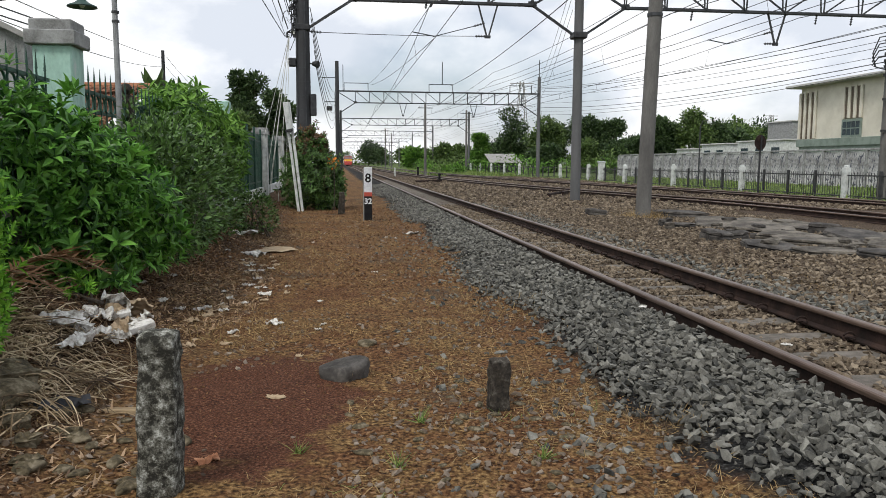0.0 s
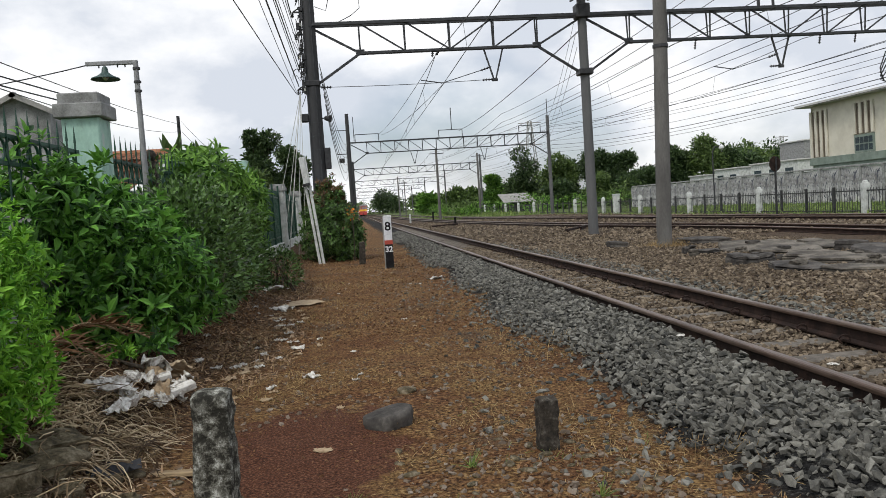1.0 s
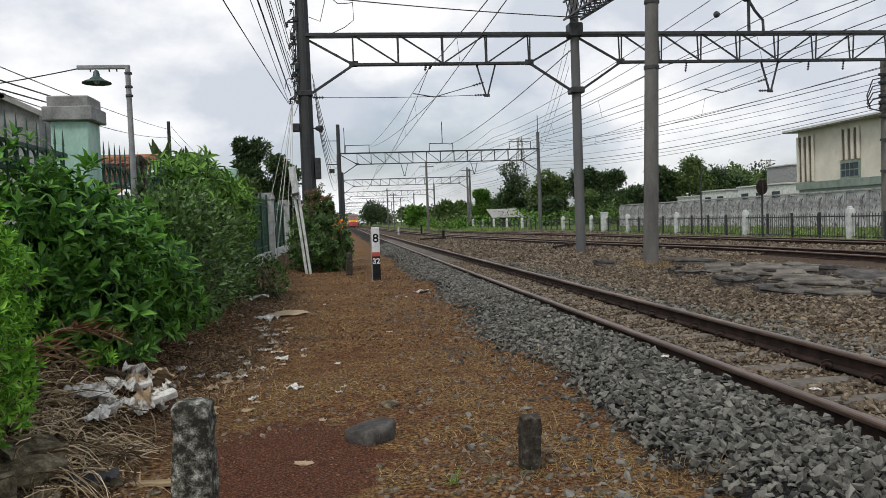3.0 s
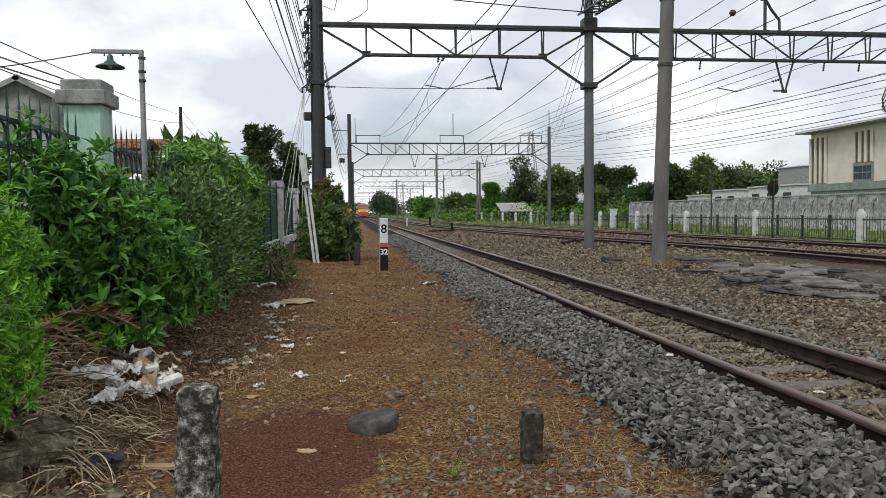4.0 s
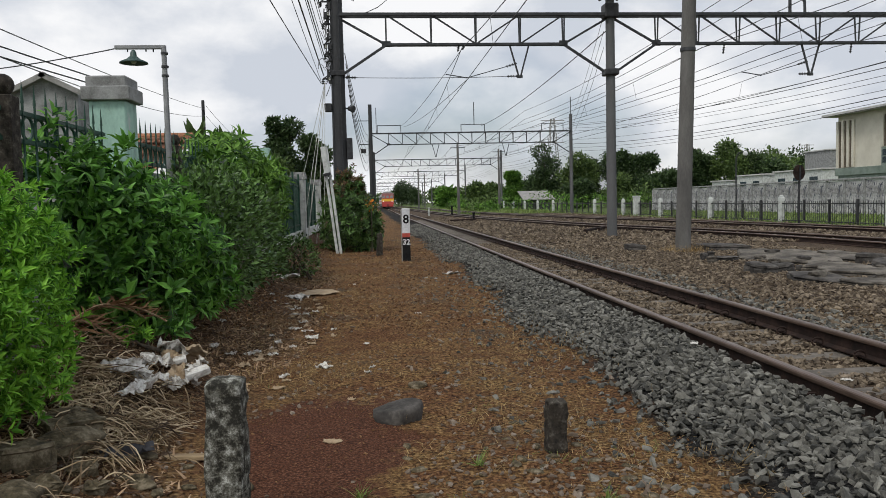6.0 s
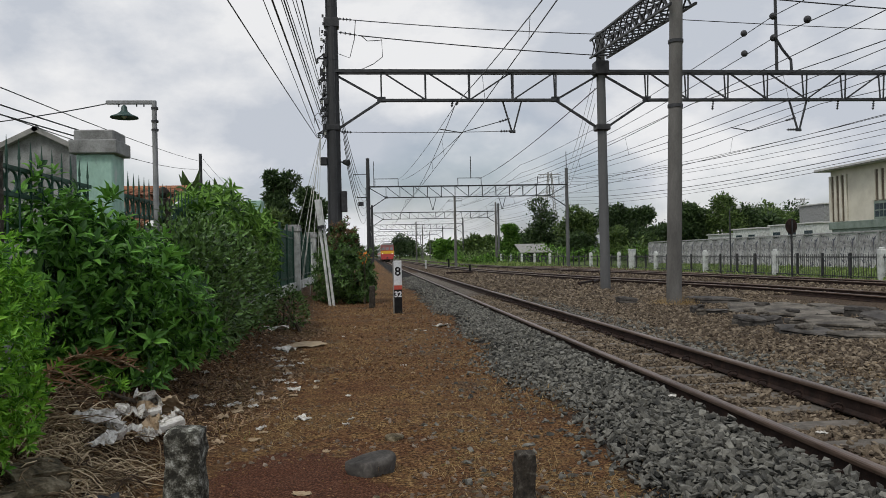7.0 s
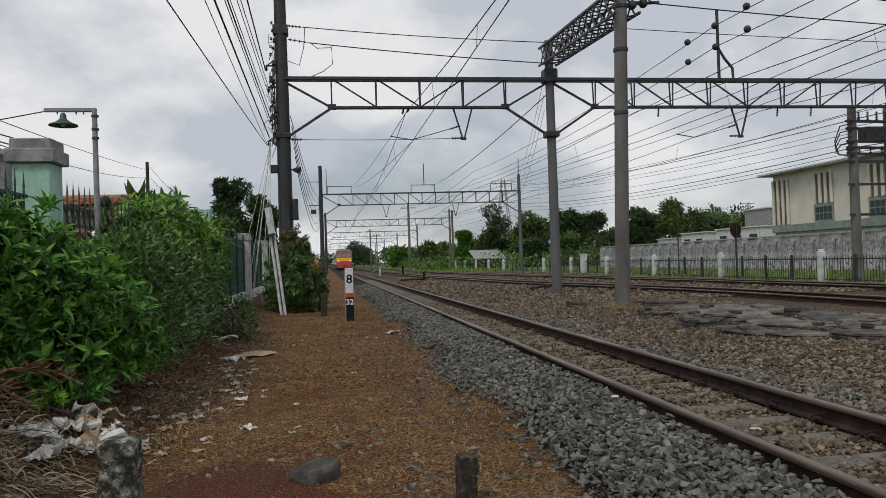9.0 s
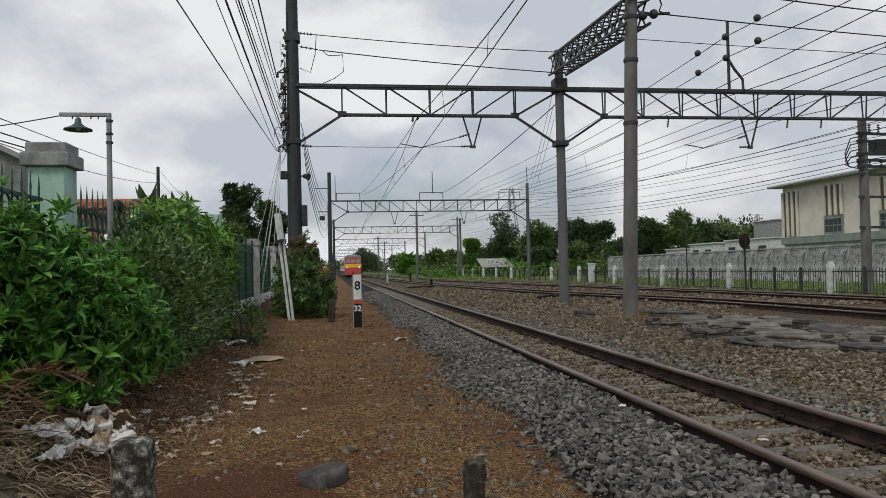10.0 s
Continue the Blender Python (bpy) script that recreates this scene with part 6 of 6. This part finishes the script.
shrub("weed", "small bright green weed on the heap", [((-2.12, 5.22, 0.42), (0.13, 0.15, 0.16))], 34, 0.08, "leaf_c", 41, TUFTS, stems=4, category="plant")
for k, (x, y) in enumerate(((0.22, 3.35), (0.05, 2.75), (-0.42, 3.0), (0.75, 2.75))):
    root = thing("grass_tuft", "small green grass tuft on the path", "grass", "grass tufts", pose(x, y, H(x, y)))
    rs = np.random.RandomState(60 + k)
    n = 26
    d = rs.normal(size=(n, 3))
    d[:, 2] = np.abs(d[:, 2]) + 0.6
    s = rs.uniform(0.05, 0.12, n)
    scatter("blade_clump", [BLADE], rs.normal(0, 0.012, (n, 3)) * (1, 1, 0), frames_of(d, 0.3, rs), np.stack([np.full(n, 0.006), s, s], 1), M["grass"], root)


# ---------------------------------------------------------------- broken slabs on the far side of the track
def slab(x, y, w, d, h, rz, tilt, seed, mat="slabrock"):
    """A flat plate of broken rock: uneven outline, crisp rim, a step or two on top."""
    r = random.Random(seed)
    bm = BM()
    n = 10
    ring = []
    for k in range(n):
        a = 6.28 * k / n + r.uniform(-0.25, 0.25)
        q = r.uniform(0.78, 1.12) / max(abs(math.cos(a)), abs(math.sin(a))) ** 0.6
        ring.append((w / 2 * q * math.cos(a), d / 2 * q * math.sin(a)))
    tops = [r.uniform(-0.012, 0.012) for _ in ring]
    levels = [(1.0, 1.0), (1.05, 0.72), (0.97, 0.62), (1.04, 0.3), (0.98, -0.9)]
    rows = [[bm.verts.new((a * q + r.uniform(-0.015, 0.015), b * q + r.uniform(-0.015, 0.015), h * z + (t if z == 1.0 else 0))) for (a, b), t in zip(ring, tops)] for q, z in levels]
    inner = [bm.verts.new((a * 0.55, b * 0.55, h * 1.04 + r.uniform(-0.015, 0.02))) for a, b in ring]
    for u, l in zip([inner] + rows, rows):
        for k in range(n):
            bm.faces.new((u[k], l[k], l[(k + 1) % n], u[(k + 1) % n]))
    bm.faces.new(inner)
    bm.faces.new(rows[-1][::-1])
    bmesh.ops.triangulate(bm, faces=list(bm.faces))
    ob = part("broken_slab", bm, M[mat])
    ob.matrix_world = pose(x, y, H(x, y) + 0.01, tilt, tilt * 0.6, rz)
    return tagged(ob, "broken dark rock slab lying in the gravel" if mat == "darkslab" else "broken grey rock slab lying in the gravel", "rock", "broken slabs")


for k, (x, y, w, d, h, rz, t, m) in enumerate([(8.28, 17.6, 1.35, 0.5, 0.2, -29, 2, "darkslab"), (7.95, 14.9, 1.05, 1.7, 0.1, -26, 3, "slabrock"), (8.1, 13.5, 1.25, 1.3, 0.16, -25, 3, "slabrock"), (6.95, 14.6, 0.7, 0.8, 0.09, -25, -2, "darkslab"),
                                              (6.36, 12.0, 0.5, 0.45, 0.2, 12, 5, "darkslab"), (6.85, 12.1, 0.45, 0.4, 0.16, 40, -5, "darkslab"), (7.75, 11.9, 1.2, 0.7, 0.13, -23, 3, "slabrock"), (9.05, 12.9, 0.55, 0.3, 0.25, -25, 3, "darkslab"), (7.6, 10.95, 1.4, 0.8, 0.12, -22, 2, "slabrock"),
                                              (8.75, 11.5, 0.95, 1.5, 0.17, -20, 3, "darkslab"), (6.45, 10.35, 0.8, 0.75, 0.11, -15, 4, "darkslab"), (6.98, 9.75, 0.95, 0.5, 0.1, -20, 2, "slabrock"), (7.55, 9.25, 0.85, 0.5, 0.11, -20, 2, "darkslab"),
                                              (9.3, 13.6, 1.1, 1.2, 0.1, 5, 2, "slabrock"), (8.9, 10.4, 1.2, 0.7, 0.12, -16, 2, "slabrock"), (9.6, 11.6, 1.0, 0.9, 0.1, -14, 2, "slabrock"), (8.3, 10.0, 0.9, 0.6, 0.12, -30, 3, "slabrock"), (9.5, 10.2, 1.1, 0.8, 0.1, 12, -2, "darkslab"),
                                              (8.9, 15.2, 1.1, 1.2, 0.08, 0, 2, "slabrock"), (9.8, 14.9, 0.9, 0.9, 0.1, 33, 3, "slabrock"), (6.3, 18.2, 0.6, 0.25, 0.2, -35, 6, "darkslab")]):
    slab(x, y, w, d, h * 0.72, rz, t * 1.5, k + 1, m)
for k in range(34):
    x, y = rl.uniform(6.4, 9.6), rl.uniform(9.2, 15.5)
    w = rl.uniform(0.14, 0.4)
    slab(x, y, w, w * rl.uniform(0.5, 0.9), rl.uniform(0.06, 0.15), rl.uniform(0, 180), rl.uniform(-8, 8), 50 + k, "darkslab" if k % 3 == 0 else "slabrock")

# old stone pieces below the clipped bush
for k, (x, y, w, d, h, rz, t) in enumerate(((-2.02, 3.62, 0.42, 0.3, 0.15, 35, 9), (-2.1, 3.15, 0.4, 0.3, 0.13, -20, -6), (-1.82, 3.2, 0.2, 0.14, 0.06, 15, 5), (-1.7, 3.05, 0.16, 0.12, 0.05, 60, 3), (-1.9, 2.95, 0.22, 0.15, 0.06, -30, 6), (-1.62, 2.85, 0.17, 0.1, 0.05, 10, -6), (-1.78, 2.72, 0.2, 0.16, 0.06, 44, 4), (-1.55, 3.25, 0.13, 0.1, 0.04, -12, 4))):
    ob = slab(x, y, w * 0.8, d * 0.8, h * 0.6, rz, t, 120 + k, "earthstone")
    tagged(ob, "mossy brown broken stone below the clipped bush", "stone", "broken stones")

# small lineside things
for x, y, h, m, lab in ((7.3, 72, 0.9, "black", "short black marker post between the tracks"), (7.25, 56, 0.5, "black", "low black point lever beside the rail"), (5.4, 76, 0.8, "whitewash", "short white marker post between the tracks")):
    p = thing("marker_post", lab, "post", "lineside posts", pose(x, y, 0.05))
    part("shaft", box(BM(), (0, 0, h / 2), (0.16, 0.16, h), 0.01), M[m], p)
    part("head", box(BM(), (0, 0, h + 0.04), (0.2, 0.2, 0.1), 0.02), M[m], p)
for x, y, l, rz in ((8.6, 30.0, 2.2, 62), (9.4, 31.2, 1.6, 66), (6.0, 52, 2.6, 40)):
    b = part("rail_piece", box(BM(), (0, 0, 0.06), (l, 0.12, 0.14), 0.02), M["rust"])
    b.matrix_world = pose(x, y, H(x, y), 0, 0, rz)
    tagged(b, "rusty cut length of rail lying in gravel", "rail", "spare rails")


def round_sign():
    root = thing("round_sign", "back of a round rusty railway sign on a thin post", "sign", m=pose(17.9, 30.6, 0))
    part("post", rod(BM(), (0, 0, -0.1), (0, 0, 2.6), 0.045, n=8), M["dark"], root)
    part("disc", rod(BM(), (-0.02, -0.06, 2.35), (-0.03, -0.03, 2.35), 0.33, n=28), M["rust"], root)
    part("stiffener", box(BM(), (0, -0.08, 2.35), (0.06, 0.03, 0.62), 0.005), M["dark"], root)


round_sign()


def white_lamp():
    root = thing("street_lamp", "white street lamp behind the fence", "street lamp", m=pose(21.2, 43, 0))
    part("post", rod(BM(), (0, 0, 0), (0, 0, 3.7), 0.05, 0.035, 8), M["steel"], root)
    part("arm", tube(BM(), [(0, 0, 3.65), (0.15, -0.02, 3.95), (0.5, -0.05, 4.0)], 0.03, 6), M["steel"], root)
    part("lamp_head", lathe(BM(), [(0.05, 0.1), (0.13, 0.02), (0.15, -0.12), (0.03, -0.16)], 12, (0.55, -0.05, 3.95)), M["white"], root)


white_lamp()


def transformer_pole():
    root = thing("transformer_pole", "concrete pole crowded with cross-arms, insulators and cables", "utility pole", m=pose(20.75, 26.6, 0))
    part("shaft", rod(BM(), (0, 0, -0.1), (0, 0, 7.0), 0.2, 0.16, 12), M["pole"], root)
    part("shaft", rod(BM(), (1.9, 0.4, -0.1), (1.9, 0.4, 7.0), 0.2, 0.16, 12), M["pole"], root)
    for z, l in ((6.4, 2.6), (6.1, 2.6), (5.6, 2.8), (5.35, 2.6), (5.1, 2.8), (4.8, 2.4), (3.9, 2.8), (2.7, 2.8)):
        part("crossarm", bar(BM(), (-0.35, -0.15, z), (l, 0.25, z), 0.12 if z > 4.5 else 0.06, 0.1), M["dark"], root)
    for k in range(5):
        insulator(root, (0.3 + 0.4 * k, 0, 6.45), (0.3 + 0.4 * k, 0, 6.8), 4, 0.07)
        insulator(root, (-0.3 + 0.5 * k, -0.1, 5.4), (-0.3 + 0.5 * k, -0.1, 5.1), 3, 0.07)
    part("transformer", box(BM(), (1.0, 0.2, 5.9), (0.9, 0.5, 0.6), 0.04), M["dark"], root)
    for k in range(4):
        part("jumper_cable", tube(BM(), [(-0.1, -0.1, 6.3 - 0.25 * k), (-0.6, -0.1, 6.2 - 0.25 * k), (-0.85, -0.1, 5.6 - 0.15 * k), (-0.7, -0.1, 5.1), (-0.25, -0.1, 5.0)], 0.025, 5), M["wire"], root)


transformer_pole()


# ---------------------------------------------------------------- low buildings, hut and pylon beyond
def low_block(x, y, w, d, h, mat, label, holes=3):
    root = thing("low_building", label, "building", "low buildings behind the wall", pose(x, y, 0))
    part("wall", box(BM(), (0, 0, h / 2), (w, d, h), 0.03), M[mat], root)
    part("roof", box(BM(), (0, 0, h + 0.08), (w + 0.3, d + 0.3, 0.16), 0.03), M["roofedge"], root)
    for k in range(holes):
        y1 = -d / 2 + d * (k + 0.5) / holes
        part("window", box(BM(), (-w / 2 - 0.01, y1, h * 0.72), (0.08, min(1.4, d / holes * 0.5), h * 0.22), 0.01), M["glass"], root)


low_block(46, 94, 4, 4, 3.2, "whitewash", "small low white building behind the wall", 1)
low_block(45, 84, 4, 6, 3.6, "whitewash", "low white building behind the wall", 2)
low_block(45.5, 75, 4, 9, 3.75, "whitewash", "long low pale building behind the wall", 3)
low_block(53.5, 83, 6, 5, 6.2, "plaster", "grey metal-clad building behind the wall", 0)


def hut():
    root = thing("hut", "low hut with a pale metal roof among shrubs", "hut", m=pose(23.2, 108, -0.1))
    # near-black wall colour stands in for the unlit inside below the roof
    part("wall", box(BM(), (0, 0, 0.9), (3.6, 4, 1.8), 0.03), M["mast"], root)
    part("roof", box(BM(), (0, -0.4, 2.2), (4.6, 4.6, 0.1), 0.02, pose(0, 0, 0, 16, 0, 0)), M["concrete"], root, "pale sloping metal roof")


hut()


def pylon(x, y, h):
    root = thing("pylon", "distant steel lattice pylon", "pylon", "distant pylons", pose(x, y, 0))
    for sx in (-1, 1):
        for sy in (-1, 1):
            part("leg", bar(BM(), (sx * h * 0.1, sy * h * 0.1, 0), (sx * 0.5, sy * 0.5, h), 0.2, 0.2), M["concrete"], root)
    for k in range(8):
        a, b = h * k / 8, h * (k + 1) / 8
        wa, wb = h * 0.1 * (1 - k / 8) + 0.5 * k / 8, h * 0.1 * (1 - (k + 1) / 8) + 0.5 * (k + 1) / 8
        part("brace", bar(BM(), (-wa, -wa, a), (wb, -wb, b), 0.12, 0.12), M["concrete"], root)
        part("brace", bar(BM(), (wa, -wa, a), (-wb, -wb, b), 0.12, 0.12), M["concrete"], root)
    for z in (0.72, 0.86, 0.98):
        part("crossarm", bar(BM(), (-h * 0.14, 0, h * z), (h * 0.14, 0, h * z), 0.22, 0.22), M["concrete"], root)


pylon(60, 250, 28)
pylon(172, 290, 21)


# greenery of the far verge
def verge_bushes():
    rs = random.Random(31)
    spots = [(rs.uniform(14, 20), rs.uniform(95, 150)) for _ in range(14)] + [(rs.uniform(22, 60), rs.uniform(92, 104)) for _ in range(16)] + [(rs.uniform(-14, -5), rs.uniform(30, 130)) for _ in range(14)]
    for k, (x, y) in enumerate(spots):
        h = rs.uniform(1.0, 2.2) if x < 21 and x > 0 else rs.uniform(1.8, 3.4)
        r = h * rs.uniform(0.8, 1.3)
        shrub("bush", "distant green bush beside the railway", [((x, y, h * 0.5), (r, r, h * 0.55)), ((x + r * 0.7, y, h * 0.4), (r * 0.7, r * 0.7, h * 0.4))], 420, 0.38, "leaf_y" if k % 3 else "leaf_e", 300 + k, LEAF_SMALL, stems=4, category="bush")
    rs2 = np.random.RandomState(9)
    n = 6000
    x, y = rs2.uniform(18.0, 29.5, n), rs2.uniform(22, 70, n)
    d = rs2.normal(size=(n, 3))
    d[:, 2] = np.abs(d[:, 2]) + 0.4
    s = rs2.uniform(0.12, 0.35, n)
    z = np.array([H(a, b) for a, b in zip(x, y)])
    tagged(scatter("verge_grass", [BLADE], np.stack([x, y, z], 1), frames_of(d, 0.3, rs2), np.stack([np.full(n, 0.05), s, s], 1), M["grass"]), "rough green grass along the far fence", "grass", kind="stuff")
    n = 9000
    x, y = rs2.uniform(9.5, 20, n), rs2.uniform(75, 150, n)
    keep = np.array([min(abs(a - spline(TRACK_3, b)), abs(a - spline(TRACK_2, b))) > 1.3 for a, b in zip(x, y)])
    x, y = x[keep], y[keep]
    d = rs2.normal(size=(len(x), 3))
    d[:, 2] = np.abs(d[:, 2]) + 0.4
    s = rs2.uniform(0.15, 0.5, len(x))
    tagged(scatter("verge_grass", [BLADE], np.stack([x, y, np.full(len(x), 0.1)], 1), frames_of(d, 0.3, rs2), np.stack([np.full(len(x), 0.1), s, s], 1), M["grass"]), "rough green grass between the far tracks", "grass", kind="stuff")


verge_bushes()


# broad trees at the far end of the line
tree(12.6, 330, 12.0, 5.5, 390, "leaf_d", "broad dark tree at the far end of the line", 3600, 0.9)
tree(17.6, 345, 10.7, 5.0, 391, "leaf_d", "broad dark tree at the far end of the line", 3000, 0.9)
# skyline trees take the pale leaf colour as painted haze
for k in range(40):
    a = 0.03 + 0.95 * k / 40
    x, y = 420 * math.sin(a * 1.25 - 0.33), 420 * math.cos(a * 1.25 - 0.33)
    tree(x, y, 6 + 4 * ((k * 37) % 10) / 10, 9, 400 + k, "leaf_e", "far skyline tree, haze put into its pale leaf colour", 900, 1.3)
fl = thing("flower_cluster", "orange and yellow flowers on a tall stem", "flowers", m=pose(-0.34, 22.5, 0))
part("stem", tube(BM(), [(0, 0, 0), (0.02, 0, 0.9), (0, 0, 1.45)], 0.015, 5), M["bark"], fl)
rsf = np.random.RandomState(2)
pf = rsf.normal(0, 1, (28, 3)) * (0.1, 0.1, 0.07) + (0, 0, 1.45)
ft = frames_of(rsf.normal(size=(28, 3)), 0.5, rsf)
for k in range(28):
    scatter("petal", [LEAF_SMALL], pf[k : k + 1], ft[k : k + 1], np.full((1, 3), 0.11), M["flower"], fl)
# ---------------------------------------------------------------- the train
def train():
    root = thing("commuter_train", "red and yellow electric commuter train coming nearer", "train")
    tm = {}
    tm["red"] = material("train_red", [(0.35, (0.42, 0.05, 0.045)), (0.65, (0.52, 0.08, 0.07))], 2, 0.4, 0.0)
    tm["yellow"] = material("train_yellow", [(0.35, (0.75, 0.42, 0.03)), (0.65, (0.85, 0.5, 0.05))], 2, 0.4, 0.0)
    tm["silver"] = material("train_silver", [(0.35, (0.42, 0.43, 0.45)), (0.65, (0.55, 0.56, 0.58))], 2, 0.4, 0.0, metal=0.3)
    tm["maroon"] = material("train_maroon", [(0.35, (0.26, 0.1, 0.095)), (0.65, (0.34, 0.15, 0.14))], 2, 0.5, 0.0)
    # pale base colour paints the sky's reflection into the windscreens
    tm["screen"] = material("windscreen_painted_sky", [(0.35, (0.2, 0.2, 0.21)), (0.65, (0.3, 0.3, 0.31))], 2, 0.15, 0.0, spec=0.8)
    glow = bpy.data.materials.new("headlight")
    glow.use_nodes = True
    gb = glow.node_tree.nodes["Principled BSDF"]
    gb.inputs["Emission Color"].default_value, gb.inputs["Emission Strength"].default_value = (1, 0.92, 0.75, 1), 0.8
    for c in range(4):
        y = c * 20.6
        body = part("car_body", box(BM(), (0, y + 10, 2.3), (2.85, 20, 2.5), 0.12), tm["silver"], root)
        part("roof", box(BM(), (0, y + 10, 3.62), (2.5, 19.8, 0.3), 0.12), M["plaster"], body)
        part("underframe", box(BM(), (0, y + 10, 0.72), (2.4, 19, 0.7), 0.05), M["dark"], body)
        part("side_stripe", box(BM(), (0, y + 10, 1.75), (2.87, 19.9, 0.35), 0.01), tm["red"], body)
        for s in (-1, 1):
            for k in range(8):
                part("window", box(BM(), (s * 1.42, y + 2.3 + k * 2.2, 2.55), (0.05, 1.4, 0.8), 0.01), M["glass"], body)
        for k in (-1, 1):
            for w in (3.0, 5.1, 15.0, 17.1):
                part("wheel", rod(BM(), (k * 0.5, y + w, 0.43), (k * 0.62, y + w, 0.43), 0.43, n=18), M["dark"], body)
        part("roof_unit", box(BM(), (0, y + 9, 3.9), (1.7, 3.2, 0.35), 0.06), M["plaster"], body)
    f = -0.04
    cab = part("cab_front", box(BM(), (0, f, 1.42), (2.86, 0.12, 0.9), 0.03), tm["red"], root, "deep red cab front")
    part("yellow_band", box(BM(), (0, f - 0.02, 1.98), (2.87, 0.12, 0.62), 0.02), tm["yellow"], cab)
    part("upper_band", box(BM(), (0, f - 0.01, 3.32), (2.84, 0.12, 0.5), 0.03), tm["maroon"], cab)
    part("skirt", box(BM(), (0, f, 0.75), (2.6, 0.14, 0.65), 0.03), tm["red"], cab)
    part("window_band", box(BM(), (0, f + 0.005, 2.72), (2.8, 0.1, 0.85), 0.02), tm["red"], cab)
    for x in (-0.9, 0.0, 0.9):
        part("windscreen", box(BM(), (x, f - 0.06, 2.74), (0.72, 0.05, 0.6), 0.02), tm["screen"], cab, "windscreen painted pale like reflected sky")
    for x in (-1.05, 1.05):
        part("headlight", rod(BM(), (x, f - 0.1, 1.72), (x, f - 0.05, 1.72), 0.11, n=12), glow, cab)
    part("coupler", box(BM(), (0, f - 0.2, 0.85), (0.3, 0.5, 0.3), 0.03), M["dark"], cab)
    bm = BM()
    for x in (-0.6, 0.6):
        bar(bm, (x, 12, 3.85), (x * 0.8, 12.9, 4.5), 0.04, 0.04)
        bar(bm, (x * 0.8, 12.9, 4.5), (x, 12.2, 5.35), 0.04, 0.04)
    bar(bm, (-0.8, 12.2, 5.36), (0.8, 12.2, 5.36), 0.08, 0.06)
    part("pantograph", bm, M["dark"], root)
    return root


TRAIN = train()


def motions():
    walk(TRAIN, [(t, pose(spline(TRACK_1, y), y, RAIL_TOP, 0, 0, -0.1)) for t, y in ((0.0, 282), (1.5, 258), (3.0, 233), (4.5, 207), (6.0, 182), (7.5, 159), (9.0, 141), (10.0, 132))])


motions()
